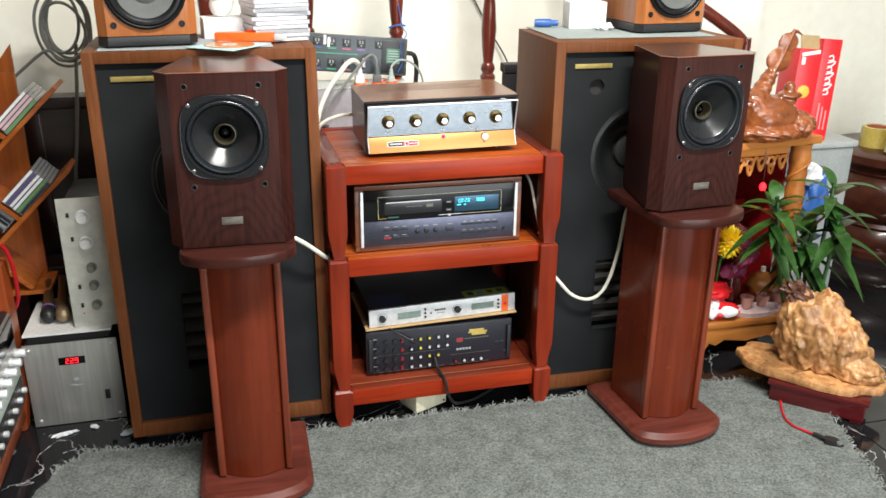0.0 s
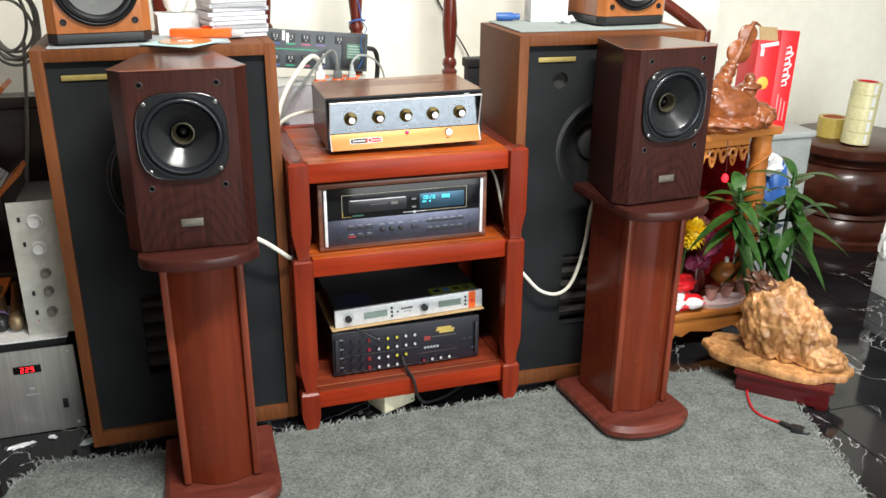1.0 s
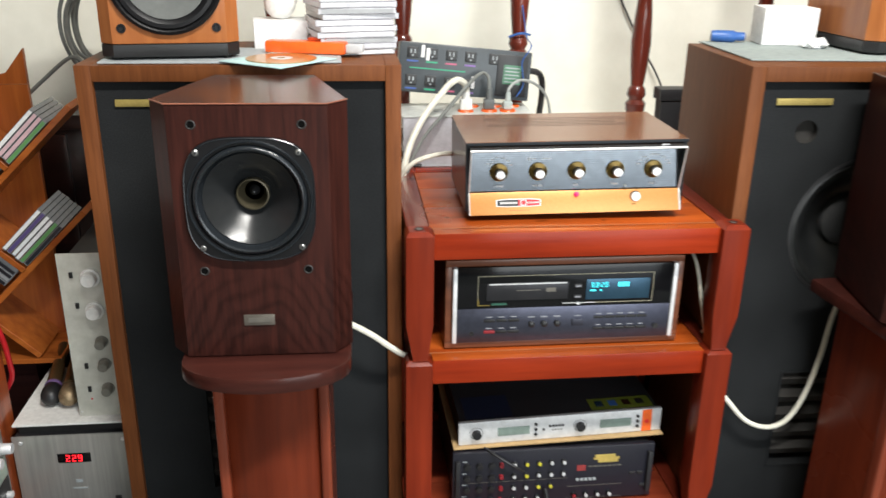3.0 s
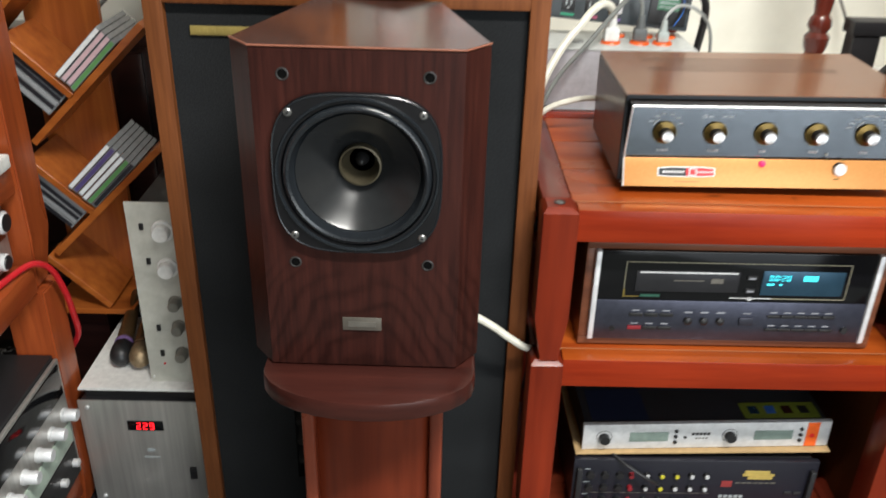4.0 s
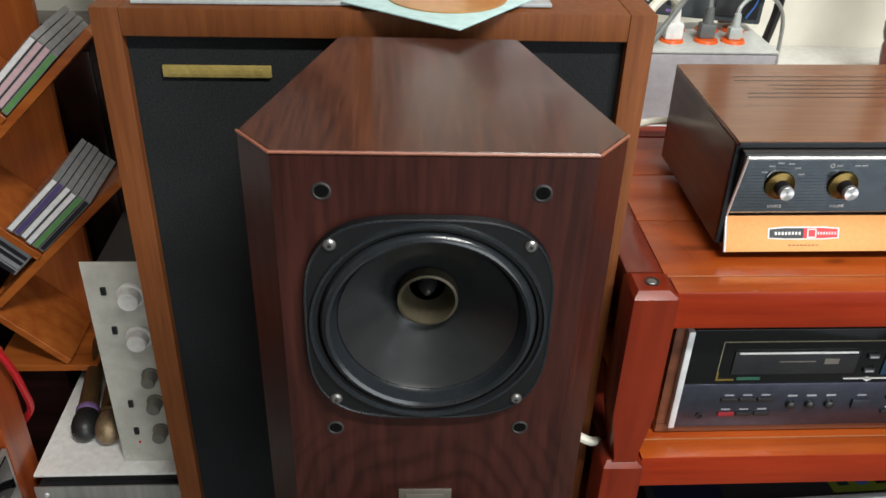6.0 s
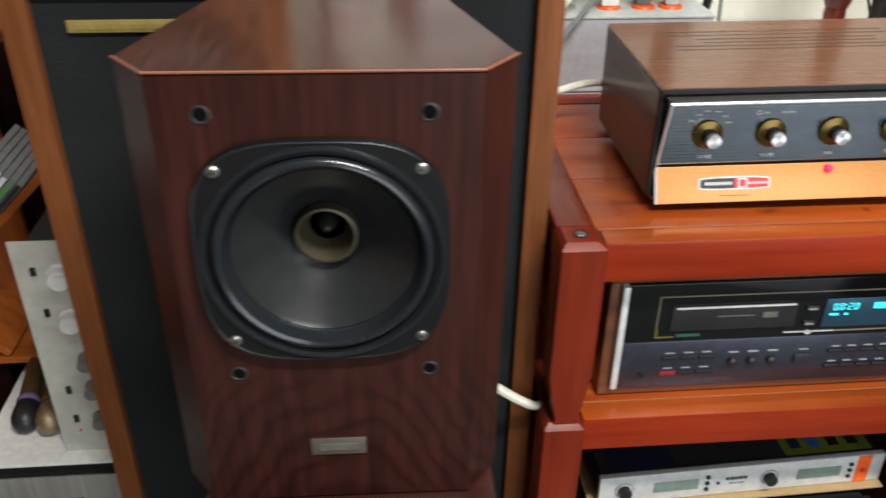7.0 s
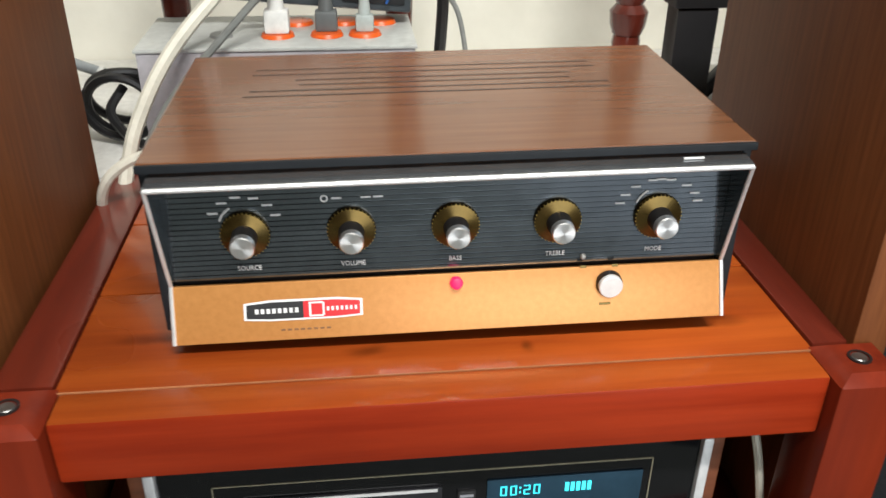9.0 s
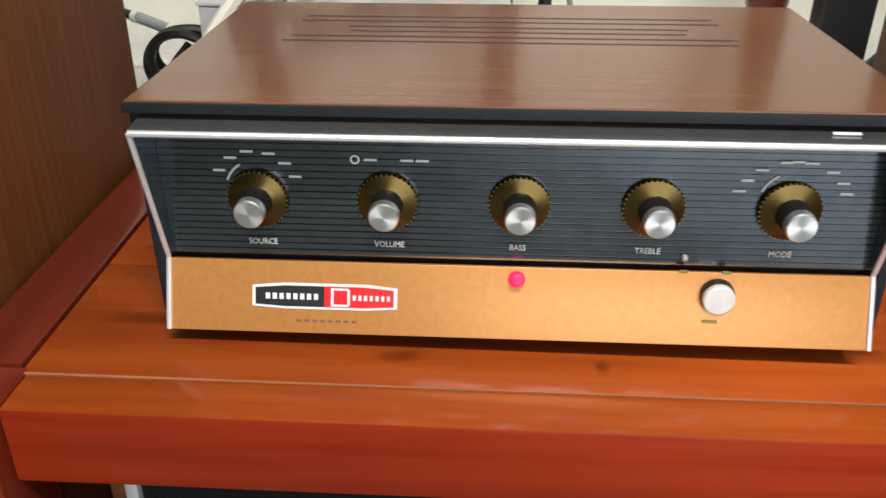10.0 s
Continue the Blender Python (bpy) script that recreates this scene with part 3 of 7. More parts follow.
def holed(x0, x1, z0, z1, y, cx, cz, r, n=64):
    """A rectangle in x and z with a round opening."""
    bm = bmesh.new()
    angles = sorted([2 * math.pi * i / n for i in range(n)] + [math.atan2(z - cz, x - cx) % (2 * math.pi) for x in (x0, x1) for z in (z0, z1)])
    ins, outs = [], []
    for a in angles:
        c, s = math.cos(a), math.sin(a)
        k = min([(x1 - cx) / c if c > 1e-9 else 1e9, (x0 - cx) / c if c < -1e-9 else 1e9, (z1 - cz) / s if s > 1e-9 else 1e9, (z0 - cz) / s if s < -1e-9 else 1e9])
        ins.append(bm.verts.new((cx + r * c, y, cz + r * s)))
        outs.append(bm.verts.new((cx + k * c, y, cz + k * s)))
    for i in range(len(angles)):
        k = (i + 1) % len(angles)
        bm.faces.new((ins[i], ins[k], outs[k], outs[i]))
    bmesh.ops.recalc_face_normals(bm, faces=bm.faces)
    for f in bm.faces:
        if f.normal.y > 0:
            f.normal_flip()
    return bm


def monitor(m, label):
    t = thing("bookshelf_monitor", m, label, "loudspeaker", "stand-mounted monitors")
    z0, z1 = 0.661, 1.040
    plan = [(-0.109, 0.0), (0.109, 0.0), (0.135, 0.033), (0.080, 0.238), (-0.080, 0.238), (-0.135, 0.033)]
    hole = 0.078
    # the front is pierced for the drive unit
    bm = prism(plan, z0, z1 - 0.0015)
    front = [f for f in bm.faces if f.normal.y < -0.99]
    bmesh.ops.delete(bm, geom=front, context="FACES_ONLY")
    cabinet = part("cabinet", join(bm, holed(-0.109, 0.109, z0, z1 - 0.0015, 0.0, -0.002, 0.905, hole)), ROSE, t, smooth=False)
    part("top_panel", prism([(a * 0.998, 0.0006 + b * 0.998) for a, b in plan], z1 - 0.0013, z1 + 0.0012, 0.0012, 1), ROSE_T, cabinet, "rosewood veneer top, coloured lighter than the sides", smooth=False)
    rim = [(-0.1352, 0.0331), (-0.1092, -0.0002), (0.1092, -0.0002), (0.1352, 0.0331)]
    for (ax, ay), (bx, by) in zip(rim, rim[1:]):
        part("edge_line", tube([(ax, ay, z1 + 0.0004), (bx, by, z1 + 0.0004)], 0.0011, 6), EDGE, cabinet, "thin worn pale edge")
    driver(t, -0.002, -0.001, 0.905)
    for x, z in ((-0.076, 1.012), (0.073, 1.012), (-0.074, 0.798), (0.074, 0.798)):
        p = part("grille_socket", knob_at(x, 0.0, z, [(0.0068, -0.001), (0.0068, 0.0005), (0.0056, 0.0009), (0.0049, 0.0005), (0.0048, 0.0002)], 20), SOCKET, t)
        part("socket_hole", knob_at(x, 0.0, z, [(0.0050, 0.0003), (0, 0.0003)], 20), HOLE, p)
    plate = part("name_plate", box(-0.0235, 0.0215, -0.0018, 0.001, 0.7105, 0.7275, 0.0006), PLATEM, t, "small tarnished metal name plate")
    part("emblem_bar", box(-0.017, 0.015, -0.0026, -0.0017, 0.7155, 0.7225), plain_dark, plate)
    return t


plain_dark = plain("tarnished_engraving", (0.16, 0.15, 0.13), 0.5, 0.5)


STAND_E = wood("orange_brown_edge_moulding", (0.12, 0.022, 0.010), (0.22, 0.045, 0.020), "z", 0.3, 0.3, 50)
EDGE = plain("worn_veneer_edge", (0.24, 0.085, 0.05), 0.4)
SOCKET = plain("grille_socket_ring", (0.028, 0.026, 0.025), 0.4, 0.2)


def stand(m, label):
    t = thing("speaker_stand", m, label, "speaker stand", "speaker stands")

    def dplan(w, y0, y1, bulge, n=14):
        pts = [(w, y1), (-w, y1)]
        return pts + [(-w * math.cos(math.pi * i / n), y0 - bulge * math.sin(math.pi * i / n)) for i in range(n + 1)]

    part("base", prism(dplan(0.137, 0.02, 0.28, 0.075), 0.010, 0.050, 0.013, 1), STAND_B, t)
    col = [(0.088, 0.225), (-0.088, 0.225), (-0.088, 0.07)] + [(-0.073 + 0.146 * i / 16, 0.058 - 0.026 * math.sin(math.pi * i / 16)) for i in range(17)] + [(0.088, 0.07)]
    part("column", prism(col, 0.052, 0.632), STAND, t)
    for sx in (-1, 1):
        part("edge_bead", box(sx * 0.081 - 0.0085, sx * 0.081 + 0.0085, 0.046, 0.072, 0.053, 0.631, 0.005, 3), STAND_E, t)
    part("top_plate", prism(dplan(0.126, 0.028, 0.27, 0.068), 0.633, 0.6585, 0.005, 2), STAND_D, t)
    for x, y in ((-0.11, 0.25), (0.11, 0.25), (-0.085, 0.0), (0.085, 0.0)):
        part("foot", lathe([(0.011, 0.0085), (0.012, 0.012)], 12, Matrix.Translation((x, y, 0))), RUBBER, t)
    return t


monitor(pose(-0.002, 1.806, 0, 0, 0, -1.2), "rosewood veneered bookshelf monitor with chamfered corners on its stand")
stand(pose(0.004, 1.772, 0, 0, 0, -1.2), "mahogany stained speaker stand with a bowed column, plain front")
monitor(pose(1.144, 1.810, 0.003, 0, 0, 4.5), "rosewood veneered bookshelf monitor turned slightly, on its stand")
stand(pose(1.146, 1.776, 0, 0, 0, 4.5), "mahogany stained speaker stand turned slightly on the carpet")


PORTM = plain("dusty_brown_black", (0.018, 0.016, 0.014), 0.8)


WOOFER = plain("charcoal_paper_cone", (0.011, 0.0122, 0.013), 0.36)
DUSTCAP = plain("grey_dust_cap", (0.045, 0.046, 0.048), 0.4)


def big_cabinet(m, mirror, label):
    """A tall vintage floor cabinet; its front is a recessed dark baffle."""
    t = thing("floor_cabinet_speaker", m, label, "loudspeaker", "vintage floor loudspeakers")
    w, z0, z1, d, f = 0.2685, 0.022, 1.048, 0.325, 0.027
    k = -1 if mirror else 1
    part("left_side", box(-w, -w + f, 0, d, z0, z1, 0.002), VENEER, t)
    part("right_side", box(w - f, w, 0, d, z0, z1, 0.002), VENEER, t)
    part("top_board", box(-w + f, w - f, 0.0005, d, z1 - f, z1 - 0.0004, 0.001), VENEER, t)
    part("bottom_board", box(-w + f, w - f, 0.0005, d, z0 + 0.0004, z0 + 0.042, 0.001), VENEER, t)
    part("back_board", box(-w + f, w - f, d - 0.015, d - 0.003, z0 + 0.042, z1 - f), DARKW, t)
    part("plinth", box(-w + 0.03, w - 0.03, 0.03, d - 0.02, 0.0, z0), BLACK, t)
    xi, zb, zt = w - f, z0 + 0.042, z1 - f
    # the baffle: a sheet with a round woofer opening, a round small opening and a louvred port
    y = 0.012
    cx, cz, R = 0.0, 0.735, 0.146
    hx, hz, hr = -0.145 * k, 0.928, 0.0215
    baffle = pierced_sheet(xi, zb, zt, y, [(cx, cz, R), (hx, hz, hr)], (-0.11, 0.11, 0.205, 0.43))
    part("baffle", baffle, CLOTH, t, "dusty black cloth-covered baffle", smooth=False)
    # black sheet added inside so that the openings read as deep shade
    part("inner_shade_sheet", box(-xi, xi, 0.17, 0.175, zb, zt), BLACK, t)
    mm = Matrix.Translation((cx, y, cz)) @ FRONT
    wf = part("woofer", lathe([(R - 0.004, -0.004), (R - 0.012, -0.001), (R - 0.022, -0.006), (R - 0.028, -0.012), (0.09, -0.045), (0.052, -0.068), (0.05, -0.068)], 64, mm), RUBBER, t, "large black paper woofer")
    wf.data.materials[0] = WOOFER
    part("dust_cap", lathe([(0.054, -0.068), (0.05, -0.058), (0.035, -0.05), (0.018, -0.046), (0, -0.045)], 40, mm), DUSTCAP, wf)
    part("woofer_rim", lathe([(R + 0.001, -0.010), (R + 0.001, 0.001), (R - 0.004, 0.002), (R - 0.007, -0.006)], 64, mm), BLACK, wf)
    mm = Matrix.Translation((hx, y, hz)) @ FRONT
    part("small_port", lathe([(hr, 0.0005), (hr, -0.014), (0.0, -0.016)], 32, mm), PORTM, t)
    v = part("port_box", join(box(-0.112, -0.108, y - 0.002, 0.16, 0.203, 0.432), box(0.108, 0.112, y - 0.002, 0.16, 0.203, 0.432), box(-0.108, 0.108, y - 0.002, 0.16, 0.428, 0.432), box(-0.108, 0.108, y - 0.002, 0.16, 0.203, 0.207)), CLOTH, t, smooth=False)
    for i in range(5):
        zz = 0.235 + i * 0.042
        part("louvre", xf(box(-0.107, 0.107, 0, 0.05, -0.010, 0.010), Matrix.Translation((0, y + 0.006, zz)) @ pose(0, 0, 0, 28, 0, 0)), PORTM, v)
    bx = -0.211
    b = part("badge", box(bx, bx + 0.105, y - 0.004, y - 0.0005, 0.978, 0.990, 0.001), BADGE, t, "narrow brass badge with embossed marks")
    for i in range(9):
        part("emboss", box(bx + 0.008 + i * 0.0103, bx + 0.0135 + i * 0.0103, y - 0.005, y - 0.0035, 0.9815, 0.9865), BADGE, b)
    return t


def pierced_sheet(w, z0, z1, y, holes, slot):
    """A fine grid of cells with the openings left out and their rims drawn to the true circle."""
    bm = bmesh.new()
    nx, nz = 96, 188
    grid = {}

    def vert(i, j):
        if (i, j) not in grid:
            x, z = -w + 2 * w * i / nx, z0 + (z1 - z0) * j / nz
            for cx, cz, r in holes:
                d = math.hypot(x - cx, z - cz)
                if 1e-6 < d and abs(d - r) < 0.0042:
                    x, z = cx + (x - cx) * r / d, cz + (z - cz) * r / d
            grid[i, j] = bm.verts.new((x, y, z))
        return grid[i, j]

    for i in range(nx):
        for j in range(nz):
            x, z = -w + 2 * w * (i + 0.5) / nx, z0 + (z1 - z0) * (j + 0.5) / nz
            if any(math.hypot(x - cx, z - cz) < r for cx, cz, r in holes) or (slot[0] < x < slot[1] and slot[2] < z < slot[3]):
                continue
            bm.faces.new((vert(i, j), vert(i + 1, j), vert(i + 1, j + 1), vert(i, j + 1)))
    return bm


big_cabinet(pose(-0.0415, 2.100, 0, 0, 0, 0), True, "tall brown veneered vintage floor loudspeaker with black baffle")
big_cabinet(pose(1.113, 2.072, 0, 0, 0, -1.5), False, "tall brown veneered vintage floor loudspeaker with exposed black woofer")


def top_speaker(m, label):
    t = thing("small_box_speaker", m, label, "loudspeaker", "small speakers on the cabinets")
    w = 0.112
    pts = [(-w + 0.02, 0), (w - 0.02, 0), (w, 0.02), (w - 0.015, 0.24), (-w + 0.015, 0.24), (-w, 0.02)]
    part("plinth", prism([(x * 1.0, y * 1.0 + 0.002) for x, y in pts], 0.004, 0.026, 0.003), BLACK, t, "black base")
    part("body", prism(pts, 0.0262, 0.39, 0.003), TOPW, t)
    mm = Matrix.Translation((0, 0, 0.133)) @ FRONT @ Matrix.Scale(1.05, 4)
    d = part("drive_unit", lathe([(0.088, -0.001), (0.088, 0.006), (0.083, 0.009), (0.079, 0.006)], 56, mm), RUBBER, t)
    part("surround", lathe([(0.08, 0.006), (0.077, 0.0105), (0.071, 0.011), (0.065, 0.007), (0.062, 0.003)], 56, mm), RUBBER, d)
    part("cone", lathe([(0.0635, 0.0075), (0.045, 0.0035), (0.034, 0.0015), (0.032, 0.001)], 56, mm), CONE_G, d, "dusty grey paper cone")
    part("dust_cap", lathe([(0.033, 0.001), (0.026, 0.0055), (0.012, 0.009), (0, 0.0098)], 40, mm), CONE_G, d)
    for sx in (-1, 1):
        part("grille_socket", knob_at(sx * 0.076, 0.0, 0.052, [(0.0075, -0.001), (0.0075, 0.002), (0.005, 0.002), (0.004, 0.0005), (0, 0.0003)], 18), RUBBER, t)
    part("tweeter", lathe([(0.045, -0.001), (0.045, 0.003), (0.02, 0.004), (0.016, 0.008), (0, 0.012)], 40, Matrix.Translation((0, 0, 0.30)) @ FRONT), RUBBER, t)
    for x, y in ((-0.09, 0.03), (0.09, 0.03), (-0.08, 0.2), (0.08, 0.2)):
        part("foot", lathe([(0.01, 0.0), (0.01, 0.006)], 10, Matrix.Translation((x, y, 0))), RUBBER, t)
    return t


TOPW = wood("cherry_orange_veneer", (0.34, 0.105, 0.030), (0.50, 0.18, 0.055), "z", 0.35, 0.2, 50)
top_speaker(pose(-0.157, 2.135, 1.0525, 0, 0, 8), "small cherry veneered speaker with black base on the tall cabinet")
top_speaker(pose(1.236, 2.195, 1.0515, 0, 0, 5), "small cherry veneered speaker with black base on a grey cloth")

# ---- the open wooden rack of three stacked tiers ----


JOINT = plain("pale_worn_lacquer", (0.36, 0.14, 0.06), 0.5)


def tier(name, z0, z1, shelf, label, boards=True):
    """Four posts and a shelf of boards; posts taper at the foot."""
    t = thing(name, pose(0, 0, 0), label, "rack shelf", "stacked rack tiers")
    xl, xr, yf, yb = 0.230, 0.8635, 2.034, 2.505
    for x, sx in ((xl, 1), (xr, -1)):
        for y, sy in ((yf, 1), (yb, -1)):
            def rect(a, b, z):
                return [(min(x + sx * a, x + sx * 0.051), z), (max(x + sx * a, x + sx * 0.051), z)]
            bm = bmesh.new()
            levels = [(0.012, z0), (0.013, z0 + 0.004), (0.0, z0 + min(0.075, (z1 - z0) * 0.4)), (0.0, z1 - 0.007), (0.0065, z1)]
            rows = []
            for a, z in levels:
                c = 0.006 if z == z1 else 0.0
                xs = (x + sx * a, x + sx * (0.051 - c - 0.7 * a))
                ys = (y + sy * (a * 0.4 + c), y + sy * (0.051 - c - 0.4 * a))
                rows.append([bm.verts.new((xs[i], ys[j], z)) for i, j in ((0, 0), (1, 0), (1, 1), (0, 1))])
            bm.faces.new(rows[0])
            bm.faces.new(rows[-1])
            for p, q in zip(rows, rows[1:]):
                for i in range(4):
                    bm.faces.new((p[i], p[(i + 1) % 4], q[(i + 1) % 4], q[i]))
            bmesh.ops.recalc_face_normals(bm, faces=bm.faces)
            upright = [e for e in bm.edges if abs(e.verts[0].co.z - e.verts[1].co.z) > 0.01]
            bmesh.ops.bevel(bm, geom=upright, offset=0.003, segments=2, affect="EDGES", profile=0.6)
            post = part("post", bm, RACK_P, t)
            if z1 > 0.7:
                hole = Matrix.Translation((x + sx * 0.0255, y + sy * 0.0255, z1))
                part("bolt_socket", lathe([(0.0085, 0.0002), (0.0085, 0.0012), (0.0065, 0.0012)], 18, hole), BLACK, post)
                part("bolt", lathe([(0.0058, 0.0005), (0.005, 0.0012), (0.002, 0.0012), (0, 0.0006)], 14, hole), SCREWM, post)
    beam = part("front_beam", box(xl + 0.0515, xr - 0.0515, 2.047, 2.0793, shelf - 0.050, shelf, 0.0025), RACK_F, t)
    # the lowest tier's tops take the darker wood, its shade painted in
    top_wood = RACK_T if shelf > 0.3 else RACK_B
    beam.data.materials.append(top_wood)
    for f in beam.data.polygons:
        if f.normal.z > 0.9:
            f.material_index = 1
    part("joint_line", box(xl + 0.05, xr - 0.05, 2.0794, 2.0808, shelf - 0.02, shelf - 0.0002), JOINT, t, "pale worn joint between the boards")
    part("back_beam", box(xl + 0.0515, xr - 0.0515, 2.46, 2.50, shelf - 0.047, shelf, 0.0025), RACK_F, t)
    for x in (xl + 0.004, xr - 0.046):
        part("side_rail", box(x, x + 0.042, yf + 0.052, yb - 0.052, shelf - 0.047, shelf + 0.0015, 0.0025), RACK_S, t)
    y = 2.0811
    for wdt in (0.126, 0.126, 0.1245):
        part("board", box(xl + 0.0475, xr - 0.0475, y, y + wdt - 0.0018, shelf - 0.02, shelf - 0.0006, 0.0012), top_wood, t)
        y += wdt
    return t


tier("rack_tier", 0.512, 0.766, 0.760, "top tier of a varnished orange-red wooden rack")
tier("rack_tier", 0.126, 0.511, 0.508, "middle tier of a varnished orange-red wooden rack")
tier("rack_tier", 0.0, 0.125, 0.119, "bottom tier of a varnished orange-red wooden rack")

MIXN = plain("blue_black_panel", (0.010, 0.010, 0.017), 0.4)
KCAP = plain("off_white_knob_cap", (0.52, 0.53, 0.54), 0.4)
KYEL = plain("yellow_knob_cap", (0.55, 0.50, 0.04), 0.4)
KRED = plain("dull_red_knob", (0.22, 0.012, 0.018), 0.45)
CAPM = plain("spun_aluminium", (0.84, 0.84, 0.84), 0.3, 0.9)
_spin = CAPM.node_tree.nodes.new("ShaderNodeTangent")
_spin.direction_type, _spin.axis = "RADIAL", "Y"
CAPM.node_tree.links.new(_spin.outputs[0], CAPM.node_tree.nodes["Principled BSDF"].inputs["Tangent"])
CAPM.node_tree.nodes["Principled BSDF"].inputs["Anisotropic"].default_value = 0.85

# ---- vintage amplifier with a hooded copper and charcoal front ----


WCAP = plain("white_metal_cap", (0.82, 0.82, 0.81), 0.35, 0.2)
EDGEB = plain("blue_black_case_edge", (0.014, 0.016, 0.019), 0.5)
EDGEB.node_tree.nodes["Principled BSDF"].inputs["Specular IOR Level"].default_value = 0.2


def amplifier():
    t = thing("vintage_amplifier", pose(0.5535, 2.109, 0.7545, 0, -0.75, -0.8), "vintage valve amplifier in a walnut case with copper front", "amplifier")
    w = 0.2065
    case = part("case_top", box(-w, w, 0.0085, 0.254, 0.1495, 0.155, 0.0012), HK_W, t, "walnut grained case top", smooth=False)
    for i, (a, b, y) in enumerate(((-0.152, 0.140, 0.136), (-0.148, 0.142, 0.149), (-0.110, 0.112, 0.163), (-0.114, 0.116, 0.176), (-0.150, 0.140, 0.192), (-0.148, 0.138, 0.206))):
        part("vent_slot", box(a, b, y, y + 0.0015, 0.1546, 0.1553), BLACK, case)
    for sx in (-1, 1):
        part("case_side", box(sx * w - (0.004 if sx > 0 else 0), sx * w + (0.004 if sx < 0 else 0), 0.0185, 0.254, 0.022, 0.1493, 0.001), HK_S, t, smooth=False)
    part("case_back", box(-w + 0.005, w - 0.005, 0.248, 0.2535, 0.022, 0.1493), BLACK_M, t)
    part("chassis", box(-w + 0.005, w - 0.005, 0.037, 0.2475, 0.0205, 0.1490), BLACK_M, t)
    part("case_front_edge", box(-w, w, 0.0055, 0.0083, 0.1490, 0.1546, 0.0008), EDGEB, t, "thin black front edge of the case")
    for sx in (-1, 1):
        part("case_front_edge", box(sx * w - (0.006 if sx > 0 else 0), sx * w + (0.006 if sx < 0 else 0), 0.0135, 0.0183, 0.024, 0.1488, 0.001), EDGEB, t)
    # hood: a bent sheet that leans forward over the dials
    hood = bmesh.new()
    prof = [(0.028, 0.1474), (-0.0055, 0.1440), (-0.0072, 0.1428), (-0.0060, 0.1412), (0.026, 0.1450)]
    ws = 0.2005
    ends = [[hood.verts.new((sx * ws, y, z)) for y, z in prof] for sx in (-1, 1)]
    for i in range(len(prof)):
        k = (i + 1) % len(prof)
        hood.faces.new((ends[0][i], ends[0][k], ends[1][k], ends[1][i]))
    hood.faces.new(ends[0][::-1])
    hood.faces.new(ends[1])
    bmesh.ops.recalc_face_normals(hood, faces=hood.faces)
    h = part("hood", hood, HOOD, t, "bright bevelled steel hood", smooth=False)
    for sx in (-1, 1):
        cheek = bmesh.new()
        outline = [(0.026, 0.1462), (-0.0066, 0.1425), (0.0165, 0.0587), (0.0, 0.0195), (0.026, 0.0195)]
        a = [cheek.verts.new((sx * ws, y, z)) for y, z in outline]
        b = [cheek.verts.new((sx * (ws - 0.0022), y, z)) for y, z in outline]
        cheek.faces.new(a)
        cheek.faces.new(b[::-1])
        for i in range(5):
            cheek.faces.new((a[i], a[(i + 1) % 5], b[(i + 1) % 5], b[i]))
        bmesh.ops.recalc_face_normals(cheek, faces=cheek.faces)
        part("cheek", cheek, RIDGE, h, smooth=False)
        part("bright_edge", join(tube([(sx * (ws - 0.001), -0.0066, 0.1425), (sx * (ws - 0.001), 0.0165, 0.0587)], 0.0016, 8), tube([(sx * (ws - 0.001), 0.0165, 0.0587), (sx * (ws - 0.001), 0.0, 0.0197)], 0.0016, 8)), CHROME, h)
    # a brighter tube along the lip, added to carry the chrome's highlight
    part("hood_lip_glint", tube([(-ws + 0.001, -0.0066, 0.1424), (ws - 0.001, -0.0066, 0.1424)], 0.0018, 8), CHROME, h, "polished lip with a bright tube for its highlight")
    part("hood_sticker", xf(box(-0.007, 0.007, -0.001, 0.001, -0.0003, 0.0003), pose(0.162, 0.004, 0.1459, 8.5)), PAPERW, h)
    # ridged dial panel
    p0, p1, yy = 0.0595, 0.1450, 0.0215
    bm = bmesh.new()
    n = 21
    zs = []
    for i in range(n):
        za, zb = p0 + (p1 - p0) * i / n, p0 + (p1 - p0) * (i + 1) / n
        zs += [(yy, za), (yy + 0.00006, za + (zb - za) * 0.78), (yy + 0.0009, za + (zb - za) * 0.82), (yy + 0.0009, zb - 0.00008)]
    L = [bm.verts.new((-ws + 0.0023, y, z)) for y, z in zs]
    Rr = [bm.verts.new((ws - 0.0023, y, z)) for y, z in zs]
    for i in range(len(zs) - 1):
        bm.faces.new((L[i], Rr[i], Rr[i + 1], L[i + 1]))
    bmesh.ops.recalc_face_normals(bm, faces=bm.faces)
    panel = part("dial_panel", bm, RIDGE, t, "charcoal panel with fine horizontal ridges", smooth=False)
    part("panel_backing", box(-ws + 0.0025, ws - 0.0025, 0.0262, 0.0345, 0.0205, 0.1465), BLACK_M, t)
    for i, x in enumerate((-0.1440, -0.0710, 0.0020, 0.0750, 0.1480)):
        zc = 0.0955
        k = part("knob", lathe([(0.0172, 0.0), (0.0172, 0.0022), (0.0164, 0.0040), (0.0105, 0.0056), (0.0088, 0.0062)], 36, Matrix.Translation((x, yy, zc)) @ FRONT), BRASS_D, t, "brass skirted knob with a bright cap")
        part("knob_body", lathe([(0.0090, 0.0060), (0.0085, 0.0160), (0.0084, 0.0180)], 28, Matrix.Translation((x, yy, zc)) @ FRONT), BLACK, k)
